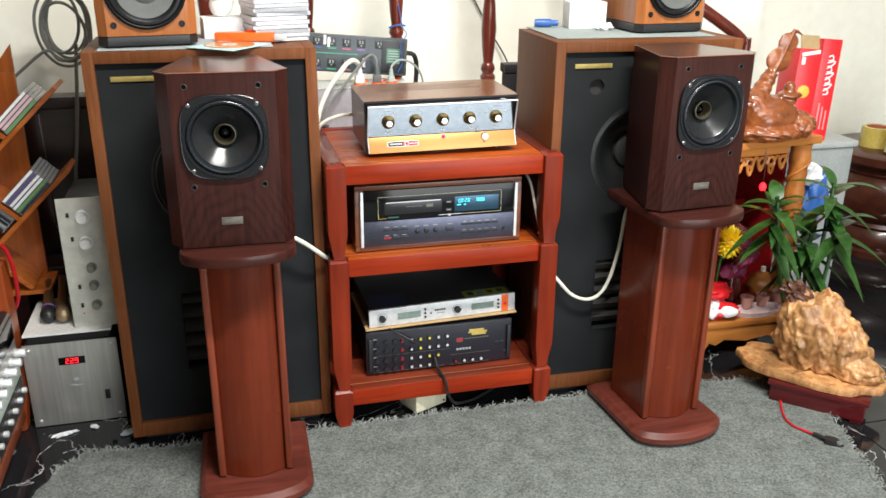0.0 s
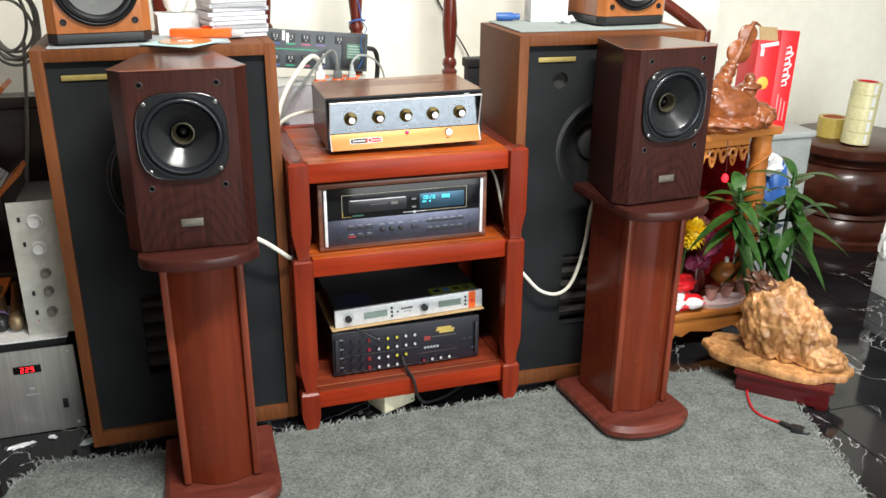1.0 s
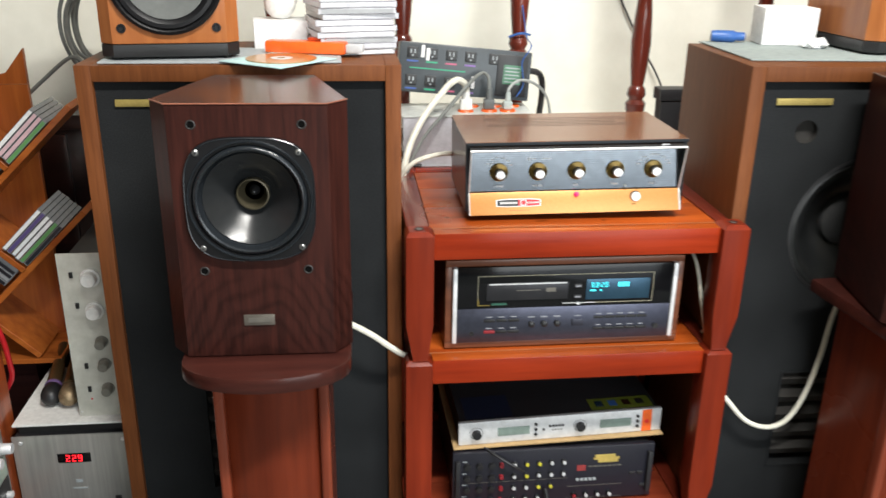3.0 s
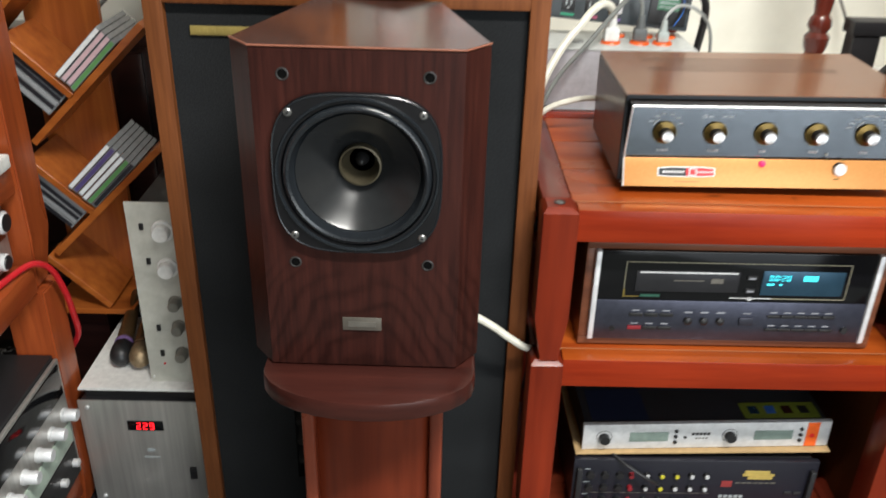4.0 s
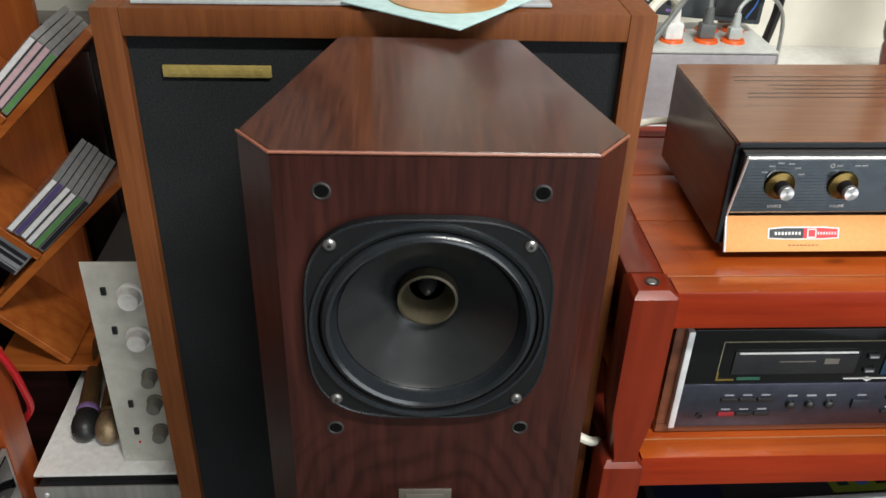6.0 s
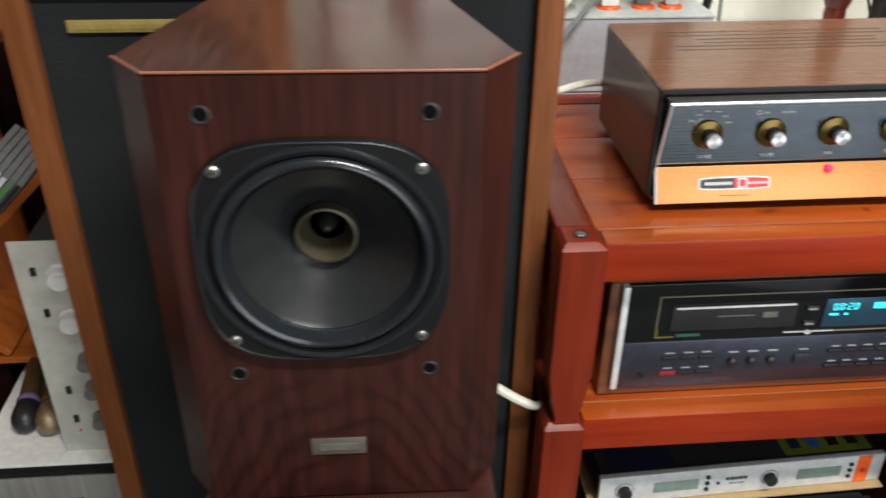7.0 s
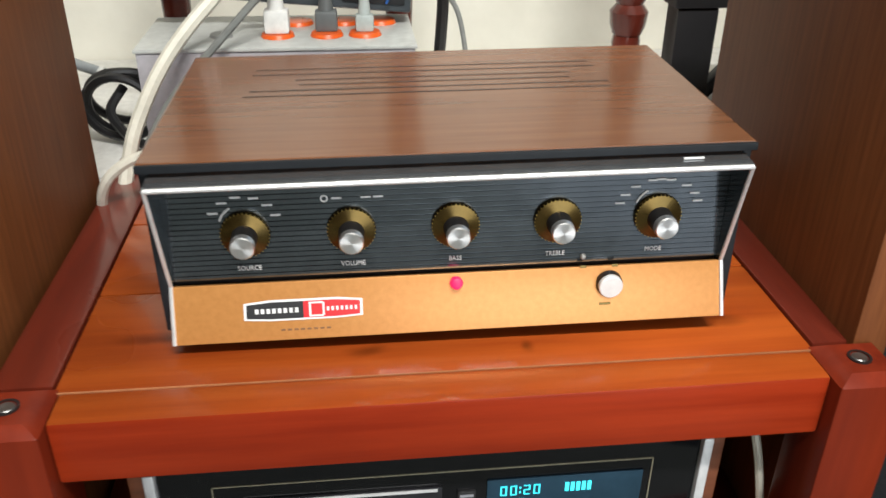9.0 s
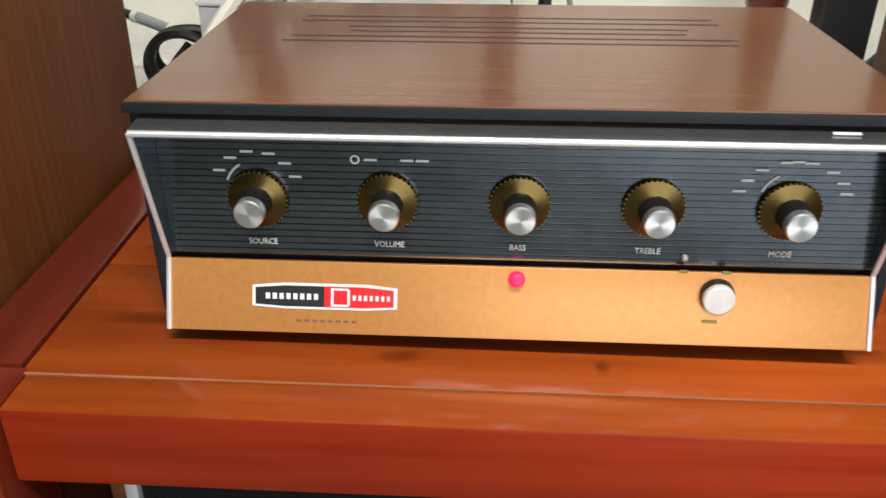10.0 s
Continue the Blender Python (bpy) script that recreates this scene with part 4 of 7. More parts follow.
        part("knob_cap", lathe([(0.0085, 0.0178), (0.0083, 0.0226), (0.0076, 0.0234), (0, 0.0235)], 28, Matrix.Translation((x, yy, zc)) @ FRONT), CAPM, k, "spun aluminium cap")
        marks = bmesh.new()
        for j in range(36):
            a = 2 * math.pi * j / 36
            q = xf(box(0.0140, 0.0170, -0.00030, 0.00030, 0.0026, 0.0039), pose(0, 0, 0, 0, 0, math.degrees(a)))
            me = bpy.data.meshes.new("tmp")
            q.to_mesh(me)
            q.free()
            marks.from_mesh(me)
            bpy.data.meshes.remove(me)
        part("skirt_knurl", xf(marks, Matrix.Translation((x, yy, zc)) @ FRONT), GOLD, k, smooth=False)
    for x, word in zip((-0.1440, -0.0710, 0.0020, 0.0750, 0.1480), ("SOURCE", "VOLUME", "BASS", "TREBLE", "MODE")):
        writing("lettering", word, 0.0052, Matrix.Translation((x, yy - 0.0006, 0.0680)), PAPERW, panel, 0.85)
    # scale marks over the dials, too small to read
    rng = random.Random(3)
    for x, spread in ((-0.1440, 1.0), (0.1480, 1.25)):
        for a in (-60, -35, -10, 20, 45, 68) if spread < 1.1 else (-75, -58, -38, -12, 0, 14, 40, 60, 76):
            r = 0.0235
            cx, cz = x + r * math.sin(radians(a)) * spread, 0.1000 + r * math.cos(radians(a))
            ln = 0.0035
            part("scale_mark", box(cx - ln, cx + ln, yy - 0.0007, yy - 0.0001, cz - 0.00065, cz + 0.00065), MARK, panel)
        arc = [(x + 0.0175 * math.sin(radians(a)), yy - 0.0004, 0.1000 + 0.0175 * math.cos(radians(a))) for a in range(-70, -25, 8)]
        part("scale_arc", tube(arc, 0.0007, 6, 2), PAPERW, panel)
    part("scale_mark", lathe([(0.0026, 0), (0.0026, 0.0006), (0.0018, 0.0006), (0.0018, 0)], 16, Matrix.Translation((-0.0885, yy, 0.1195)) @ FRONT), PAPERW, panel)
    for x in (-0.0800, -0.0600, -0.0515):
        part("scale_mark", box(x - 0.0035, x + 0.0035, yy - 0.0007, yy - 0.0001, 0.1190, 0.1202), MARK, panel)
    # copper lower panel
    lower = part("copper_panel", box(-ws + 0.0023, ws - 0.0023, 0.0, 0.006, 0.0195, 0.0615, 0.0008), ORANGE, t, "satin copper-orange lower panel")
    lean = Matrix.Translation((0, 0.0, 0.0195)) @ pose(0, 0, 0, -22.5) @ Matrix.Translation((0, 0, -0.0195))
    lower.matrix_local = lean
    bx, bz = -0.1080, 0.0410
    pts = [(-0.042, -0.006), (-0.024, -0.0072), (0.024, -0.0072), (0.042, -0.006), (0.042, 0.006), (0.024, 0.0078), (-0.024, 0.0078), (-0.042, 0.006)]

    def badge(s, y, m, lo=-1.0, hi=1.0, name="badge"):
        q = [(max(lo, min(hi, a * s)), b * (s if s == 1 else 0.8)) for a, b in pts]
        return part(name, xf(prism([(a, b) for a, b in q], 0, 0.0008), Matrix.Translation((bx, y, bz)) @ FRONT), m, lower, smooth=False)

    badge(1, 0.0, PAPERW)
    badge(0.955, -0.0004, BLACK, hi=0.0035, name="badge_dark_field")
    badge(0.955, -0.0005, RED, lo=0.0, name="badge_red_field")
    for i in range(8):
        part("badge_bar", box(bx - 0.034 + i * 0.0040, bx - 0.0316 + i * 0.0040, -0.0016, -0.0010, bz - 0.0016, bz + 0.0018), PAPERW, lower)
    part("badge_emblem", xf(join(box(0.004, 0.0054, -0.0006, 0, -0.0052, 0.0054), box(0.0054, 0.014, -0.0006, 0, 0.0042, 0.0054), box(0.0054, 0.014, -0.0006, 0, -0.0052, -0.0040), box(0.0135, 0.0149, -0.0006, 0, -0.0045, 0.0047)), Matrix.Translation((bx, -0.0013, bz))), PAPERW, lower)
    for i in range(7):
        part("badge_bar", box(bx + 0.0165 + i * 0.0033, bx + 0.0182 + i * 0.0033, -0.0017, -0.0011, bz - 0.0014, bz + 0.0015), PAPERW, lower)
    for i in range(8):
        part("model_mark", box(bx - 0.0165 + i * 0.0046, bx - 0.0135 + i * 0.0046, -0.0005, 0.0002, 0.0263, 0.0276), MODEL_INK, lower)
    part("pilot_lamp", lathe([(0.0048, -0.001), (0.0047, 0.003), (0.0036, 0.0062), (0, 0.0075)], 20, Matrix.Translation((0.0020, 0.0, 0.0545)) @ FRONT), LED_K, lower, "glowing pink-red jewel lamp")
    k = part("power_knob", lathe([(0.0098, 0.0), (0.0096, 0.0045), (0.0095, 0.0050)], 28, Matrix.Translation((0.1145, 0.0130, 0.0462)) @ FRONT), BLACK, t, "black knob with white metal cap")
    part("knob_cap", lathe([(0.0090, 0.0048), (0.0089, 0.0078), (0.0082, 0.0086), (0, 0.0087)], 28, Matrix.Translation((0.1145, 0.0130, 0.0462)) @ FRONT), WCAP, k)
    for dx, dz in ((-0.0175, 0.0085), (0.006, 0.0085), (-0.004, -0.0195), (0.000, -0.0195)):
        part("model_mark", box(0.113 + dx - 0.0022, 0.113 + dx + 0.0022, -0.0005, 0.0002, 0.053 + dz - 0.0009, 0.053 + dz + 0.0009), BRASS_D, lower)
    screw(0.096, yy - 0.0004, 0.0645, 0.0022, t, STEEL)
    for x, y in ((-0.15, 0.06), (0.15, 0.06), (-0.15, 0.21), (0.15, 0.21)):
        part("foot", lathe([(0.011, 0.0052 - 0.0022 * (1 if x > 0 else -1)), (0.012, 0.004), (0.012, 0.0206)], 16, Matrix.Translation((x, y, 0))), RUBBER, t)
    return t


amplifier()


SEG = {"0": "abcdef", "1": "bc", "2": "abged", "3": "abgcd", "4": "fgbc", "5": "afgcd", "6": "afgedc", "7": "abc", "8": "abcdefg", "9": "abcdfg"}


def digits(parent, word, w, y, z, h, material, mid=0.0):
    """Seven-segment figures, each lit segment a small bar."""
    step, th = w * 1.55, h * 0.11
    x = mid - step * (len(word) - 1) / 2
    for ch in word:
        sp = {"a": (-w / 2, w / 2, h / 2 - th, h / 2), "d": (-w / 2, w / 2, -h / 2, -h / 2 + th), "g": (-w / 2, w / 2, -th / 2, th / 2), "f": (-w / 2, -w / 2 + th, 0, h / 2), "e": (-w / 2, -w / 2 + th, -h / 2, 0), "b": (w / 2 - th, w / 2, 0, h / 2), "c": (w / 2 - th, w / 2, -h / 2, 0)}
        bm = join(*[box(x + a, x + b, y - 0.0004, y, z + c + 0.0003, z + d - 0.0003) for a, b, c, d in (sp[k] for k in SEG[ch])])
        part("digit", bm, material, parent, smooth=False)
        x += step


def cd_player():
    t = thing("cd_player", pose(0.5385, 2.090, 0.4985) @ Matrix.Diagonal((0.9745, 1, 1, 1)), "compact disc player in a wooden sleeve with black glass front", "cd player")
    w, z0, z1 = 0.236, 0.012, 0.193
    part("sleeve_top", box(-w, w, 0.0, 0.30, z1 - 0.013, z1, 0.002), CDW, t)
    part("sleeve_bottom", box(-w, w, 0.0, 0.30, z0, z0 + 0.013, 0.002), CDW, t)
    for sx in (-1, 1):
        part("sleeve_side", box(*sorted((sx * w, sx * (w - 0.013))), 0.0005, 0.30, z0 + 0.0132, z1 - 0.0132, 0.001), CDW, t)
    xi, a, b = w - 0.0135, z0 + 0.0135, z1 - 0.0135
    part("body", box(-xi, xi, 0.012, 0.29, a, b), BLACK_M, t)
    for sx in (-1, 1):
        part("silver_trim", box(*sorted((sx * xi, sx * (xi - 0.0085))), -0.008, 0.012, a, b, 0.002), SILVER, t)
    xg, mid = xi - 0.009, 0.0955
    glass = part("glass_front", box(-xg, xg, -0.004, 0.012, mid + 0.0005, b, 0.001), GLOSSB, t, "black glass upper front")
    lower = part("button_panel", box(-xg, xg, -0.005, 0.012, a, mid, 0.001), SLATE, t, "slate blue button panel")
    fx0, fx1, fz0, fz1 = -0.174, 0.1755, 0.1015, 0.1620
    for side, c in (("top", (fx0, fx1, fz1 - 0.0009, fz1)), ("start", (fx0, fx0 + 0.0009, fz0, fz1)), ("end", (fx1 - 0.0009, fx1, fz0, fz1)), ("foot", (0.028, fx1, fz0, fz0 + 0.0009)), ("corner", (fx0, -0.150, fz0, fz0 + 0.0012))):
        part("pale_gold_line", box(c[0], c[1], -0.0048, -0.0038, c[2], c[3]), GOLD if side == "corner" else LINEM, glass)
    part("gold_corner", box(fx0, fx0 + 0.0024, -0.0052, -0.0038, fz0, fz0 + 0.013), GOLD, glass)
    part("green_emblem", box(-0.1465, -0.116, -0.0048, -0.0038, fz0 + 0.0005, fz0 + 0.0045), plain("dark_green_print", (0.02, 0.09, 0.06), 0.4), glass)
    part("white_line", box(-0.006, 0.060, -0.0052, -0.0038, fz0 + 0.0002, fz0 + 0.0012), SILVER, glass)
    part("small_emblem", xf(prism([(-0.006, 0.0), (0.0, -0.004), (0.006, 0.0), (0.0, 0.003)], 0, 0.0012), Matrix.Translation((0.026, -0.0040, fz0)) @ FRONT), SILVER, glass, smooth=False)
    tray = part("disc_tray", box(-0.157, 0.004, -0.0065, -0.0038, 0.1120, 0.1475, 0.001), TRAYM, glass)
    part("tray_edge", box(-0.152, 0.0, -0.0078, -0.0066, 0.1448, 0.1468), SILVER, tray, "bright tray lip")
    part("tray_mark", box(-0.040, -0.021, -0.0072, -0.0064, 0.128, 0.136), plain_dark, tray)
    part("tray_mark", box(-0.098, -0.051, -0.0072, -0.0064, 0.1315, 0.1328), plain_dark, tray)
    for zz in (0.1125, 0.1345):
        b_ = part("small_button", box(0.016, 0.031, -0.0072, -0.0038, zz, zz + 0.007, 0.001), BLACK, glass)
        part("button_mark", box(0.018, 0.029, -0.0076, -0.0071, zz + 0.002, zz + 0.0045), PRINTM, b_)
    win = part("display_window", box(0.040, 0.168, -0.0058, -0.0038, 0.1085, 0.1505, 0.0008), CYANG, glass, "dark blue display window")
    digits(win, "00", 0.0052, -0.0062, 0.1390, 0.0100, LED_C, 0.0575)
    digits(win, "20", 0.0052, -0.0062, 0.1390, 0.0100, LED_C, 0.0765)
    for z in (0.1365, 0.1412):
        part("display_dot", box(0.0664, 0.0676, -0.0066, -0.0058, z - 0.0006, z + 0.0006), LED_C, win)
    for i in range(5):
        part("display_bar", box(0.104 + i * 0.0046, 0.1070 + i * 0.0046, -0.0064, -0.0058, 0.1345, 0.1432), LED_C, win)
    for x, w_ in ((0.0535, 0.011), (0.0695, 0.004)):
        part("display_bar", box(x - w_ / 2, x + w_ / 2, -0.0064, -0.0058, 0.1265, 0.1290), LED_C, win)
    for row, zz in ((0, 0.0725), (1, 0.0490)):
        for i in range(3):
            x = -0.160 + i * 0.0240
            btn = part("button", box(x, x + 0.0215, -0.0078, -0.0052, zz - 0.0045, zz + 0.0015, 0.0006), KRED if (row == 1 and i == 0) else BLACK, lower)
            part("button_mark", box(x + 0.004, x + 0.016, -0.0058, -0.0049, zz + 0.0045, zz + 0.0062), PRINTM, btn)
        for i in range(5):
            x = 0.060 + i * 0.0218
            btn = part("button", box(x, x + 0.0200, -0.0078, -0.0052, zz - 0.0035, zz + 0.0015, 0.0006), BLACK, lower)
            part("button_mark", box(x + 0.004, x + 0.015, -0.0058, -0.0049, zz + 0.0045, zz + 0.0062), PRINTM, btn)
    for x in (-0.0655, -0.0400, -0.0140):
        btn = part("round_button", knob_at(x, -0.005, 0.0610, [(0.0066, 0), (0.0063, 0.004), (0.004, 0.0055), (0, 0.0055)], 18), BLACK, lower)
        part("button_mark", box(x - 0.007, x + 0.006, -0.0058, -0.0049, 0.0745, 0.0768), PRINTM, btn)
    btn = part("button", box(0.016, 0.038, -0.0082, -0.0052, 0.055, 0.069, 0.001), SLATE_D, lower)
    part("button_mark", box(0.021, 0.033, -0.0058, -0.0049, 0.0745, 0.0760), PRINTM, btn)
    part("headphone_socket", knob_at(-0.184, -0.005, 0.045, [(0.0046, 0), (0.0046, 0.002), (0.0030, 0.002), (0.0028, 0.0004), (0, 0.0003)], 16), BLACK, lower)
    part("small_dial", knob_at(0.187, -0.005, 0.049, [(0.0058, 0), (0.0054, 0.004), (0, 0.004)], 16), BLACK, lower)
    for x, y in ((-0.19, 0.03), (0.19, 0.03), (-0.19, 0.26), (0.19, 0.26)):
        part("foot", lathe([(0.012, 0.0096), (0.013, 0.0125)], 14, Matrix.Translation((x, y, 0))), RUBBER, t)


LINEM = plain("pale_gold_outline", (0.55, 0.50, 0.36), 0.35, 0.7)
TRAYM = plain("smoked_tray_front", (0.030, 0.030, 0.034), 0.22, 0.4)
PRINTM = plain("dim_grey_print", (0.26, 0.27, 0.30), 0.6)
SLATE_D = plain("dark_slate_key", (0.05, 0.052, 0.07), 0.35, 0.6)
CDW = wood("walnut_sleeve_veneer", (0.11, 0.035, 0.017), (0.22, 0.075, 0.036), "x", 0.35, 0.2, 60)
cd_player()


BRIGHTG = plain("bright_gold_plate", (0.75, 0.56, 0.16), 0.3, 0.5)


def mixer_amp():
    t = thing("mixing_amplifier", pose(0.5490, 2.126, 0.1185, 0, 0, 0.4), "black mixing amplifier with rows of small coloured knobs", "amplifier")
    part("body", box(-0.21, 0.21, 0.0, 0.30, 0.006, 0.130, 0.002), BLACK_M, t)
    face = part("front_plate", box(-0.2165, 0.2165, -0.012, -0.0005, 0.004, 0.136, 0.003), MIXN, t)
    for sx in (-1, 1):
        part("handle", box(sx * 0.206 - 0.005, sx * 0.206 + 0.005, -0.022, -0.012, 0.02, 0.12, 0.003), BLACK_M, t)
    cols = [YELLOW, WHITE, WHITE, WHITE]
    for r in range(4):
        z = 0.104 - r * 0.0287
        for c in range(3):
            part("rotary_knob", knob_at(-0.186 + c * 0.026, -0.012, z, [(0.007, 0), (0.0066, 0.007), (0, 0.0075)], 16), BLACK, face)
        part("knob", knob_at(-0.1136, -0.012, z, [(0.0050, 0), (0.0042, 0.008), (0, 0.0085)], 14), KRED, face)
        for c in range(5 if r < 2 else (4 if r == 2 else 3)):
            k = part("knob", knob_at(-0.086 + c * 0.0264, -0.012, z, [(0.0062, 0), (0.0056, 0.005), (0.004, 0.0055)], 14), BLACK, face)
            part("knob_cap", knob_at(-0.086 + c * 0.0264, -0.012, z, [(0.0040, 0.0053), (0.0036, 0.0080), (0, 0.0083)], 14), KYEL if (r, c) in ((0, 1), (0, 2), (1, 1), (2, 2), (2, 3)) else KCAP, k)
    for c in range(4):
        k = part("knob", knob_at(0.046 + c * 0.0258, -0.012, 0.0185, [(0.006, 0), (0.0055, 0.006)], 14), BLACK, face)
        part("knob_cap", knob_at(0.046 + c * 0.0258, -0.012, 0.0185, [(0.0040, 0.0058), (0.0036, 0.0085), (0, 0.0088)], 14), KRED if c == 0 else KCAP, k)
    part("gold_nameplate", join(box(0.087, 0.131, -0.0135, -0.0118, 0.1085, 0.115), box(0.084, 0.140, -0.0137, -0.0119, 0.1035, 0.108), box(0.094, 0.137, -0.0139, -0.0119, 0.0965, 0.103)), BRIGHTG, face)
    for x0, x1, z0, z1 in ((-0.195, 0.03, 0.0610, 0.0617), (-0.195, 0.012, 0.0085, 0.0092), (0.032, 0.150, 0.0390, 0.0397), (0.032, 0.150, 0.0075, 0.0082)):
        part("printed_line", box(x0, x1, -0.0126, -0.0119, z0, z1), plain_dark, face)
    for z in (0.104, 0.075, 0.047, 0.018):
        part("printed_bar", box(-0.196, -0.186, -0.0126, -0.0119, z + 0.010, z + 0.0118), GREYP, face)
    part("red_emblem", box(0.049, 0.068, -0.0132, -0.0118, 0.078, 0.091), plain("dull_red_emblem", (0.25, 0.03, 0.03), 0.5), face)
    for i in range(7):
        part("printed_bar", box(0.074 + i * 0.0105, 0.082 + i * 0.0105, -0.0128, -0.0119, 0.0855, 0.0885), plain_dark, face)
    for i in range(5):
        part("printed_bar", box(0.049 + i * 0.0092, 0.0555 + i * 0.0092, -0.0128, -0.0119, 0.052, 0.0585), GREYP, face)
    for x, z in ((0.165, 0.062), (0.182, 0.062), (0.19, 0.03)):
        part("switch", box(x, x + 0.013, -0.0145, -0.012, z, z + 0.007, 0.001), BLACK_M, face)
    for x, y in ((-0.18, 0.02), (0.18, 0.02), (-0.18, 0.27), (0.18, 0.27)):
        part("foot", lathe([(0.012, 0.0), (0.013, 0.0058)], 12, Matrix.Translation((x, y, 0))), RUBBER, t)
    c = tagged(part("cardboard_sheet", xf(box(-0.225, 0.225, 0, 0.28, 0, 0.004, 0.001), pose(0.560, 2.126, 0.2605, 0, -1.0, 1.0)), plain("brown_cardboard", (0.42, 0.28, 0.13), 0.8), smooth=False), "thin brown cardboard sheet on the mixing amplifier", "cardboard")


mixer_amp()


def wireless_receiver():
    t = thing("wireless_receiver", pose(0.5645, 2.140, 0.2660, 0, -1.1, 1.5), "silver fronted rack receiver with two small displays", "receiver")
    part("body", box(-0.214, 0.214, 0.006, 0.26, 0.0, 0.050, 0.001), BLACK_M, t)
    face = part("front_plate", box(-0.218, 0.218, -0.004, 0.0055, 0.0, 0.053, 0.0015), SILVER, t, "brushed silver front")
    for x in (-0.181, 0.0405):
        k = part("dial", knob_at(x, -0.004, 0.0265, [(0.0138, 0), (0.0138, 0.0006), (0.0131, 0.0006), (0.0131, 0)], 28), BLACK, face)
        part("knob", knob_at(x, -0.004, 0.0265, [(0.0095, 0.0018), (0.009, 0.011), (0, 0.0115)], 24), BLACK, k)
    for x in (-0.102, 0.118):
        part("display", box(x - 0.034, x + 0.034, -0.0052, -0.0038, 0.0165, 0.036, 0.0006), LCD, face, "grey-green display")
    for x in (-0.055, 0.166):
        for z in (0.014, 0.026, 0.038):
            part("button", knob_at(x, -0.004, z, [(0.0035, 0), (0.0033, 0.0025), (0, 0.003)], 12), BLACK, face)
    part("button", knob_at(-0.038, -0.004, 0.024, [(0.0028, 0), (0.0026, 0.002), (0, 0.0025)], 12), BLACK, face)
    for i in range(5):
        part("emblem_bar", box(-0.027 + i * 0.0068, -0.0218 + i * 0.0068, -0.0046, -0.0038, 0.028, 0.0335), BLACK, face)
    for i in range(4):
        part("emblem_bar", box(-0.02 + i * 0.006, -0.016 + i * 0.006, -0.0046, -0.0038, 0.020, 0.0225), plain_dark, face)
    part("orange_label", box(0.176, 0.197, -0.0048, -0.0038, 0.001, 0.052), ORANGE_P, face, "orange sticker")
    part("label_emblem", lathe([(0.0045, 0), (0.0045, 0.0006), (0, 0.0006)], 16, Matrix.Translation((0.1865, -0.0047, 0.024)) @ FRONT), RED, face)
    part("sticker", box(-0.20, -0.10, 0.012, 0.10, 0.0502, 0.0508), plain("navy_print", (0.008, 0.014, 0.035), 0.4), t)
    part("sticker", box(0.07, 0.205, 0.012, 0.055, 0.0502, 0.0508), plain("olive_green_print", (0.14, 0.17, 0.02), 0.4), t)
    for i in range(4):
        part("sticker_picture", box(0.083 + i * 0.03, 0.100 + i * 0.03, 0.024, 0.045, 0.0507, 0.0511), (CYANG, BLUE, ROSE, BLACK)[i], t)
    return t


wireless_receiver()

# ---- the far end: voltage box, plate, upright preamplifier, microphones ----


def voltage_box():
    t = thing("voltage_stabiliser", pose(-0.463, 2.252, 0), "brushed steel voltage stabiliser box with red digital display", "stabiliser")
    part("body", box(-0.115, 0.115, 0.004, 0.26, 0.004, 0.256, 0.002), BLACK_M, t)
    face = part("front_plate", box(-0.121, 0.121, 0.0, 0.0035, 0.0025, 0.2555, 0.001), STEEL, t, "brushed stainless front")
    for x in (-0.104, 0.104):
        for z in (0.020, 0.240):
            screw(x, 0.0, z, 0.0045, face)
    win = part("display_window", box(-0.034, 0.034, -0.0018, 0.0005, 0.188, 0.210, 0.0005), GLOSSB, face)
    digits(win, "229", 0.008, -0.0022, 0.199, 0.0155, LED_R)
    for i, z in enumerate((0.140, 0.122)):
        part("printed_mark", box(-0.004 - i * 0.008, 0.010 + i * 0.008, -0.0006, 0.0004, z - 0.004 / (1 + i), z + 0.004 / (1 + i)), GREYP, face)
    sw = part("switch", box(0.073, 0.086, -0.004, 0.0005, 0.070, 0.098, 0.001), BLACK, face)
    part("rocker", xf(box(-0.004, 0.004, -0.003, 0.003, -0.010, 0.010, 0.001), pose(0.0795, -0.004, 0.084, 10)), BLACK_M, sw)
    for x, y in ((-0.1, 0.02), (0.1, 0.02), (-0.1, 0.24), (0.1, 0.24)):
        part("foot", lathe([(0.01, 0.0), (0.011, 0.0042)], 12, Matrix.Translation((x, y, 0))), RUBBER, t)
    p = thing("white_metal_plate", pose(-0.470, 2.252, 0.2565), "thin white metal plate with folded edge on the voltage box", "plate")
    part("sheet", box(-0.108, 0.118, 0.0, 0.25, 0.0225, 0.0275, 0.001), WHITE, p)
    # black block fills the gap under the sheet, standing in for its shade
    part("gap_shade_block", box(-0.10, 0.11, 0.012, 0.24, 0.0, 0.0223), BLACK, p)


voltage_box()


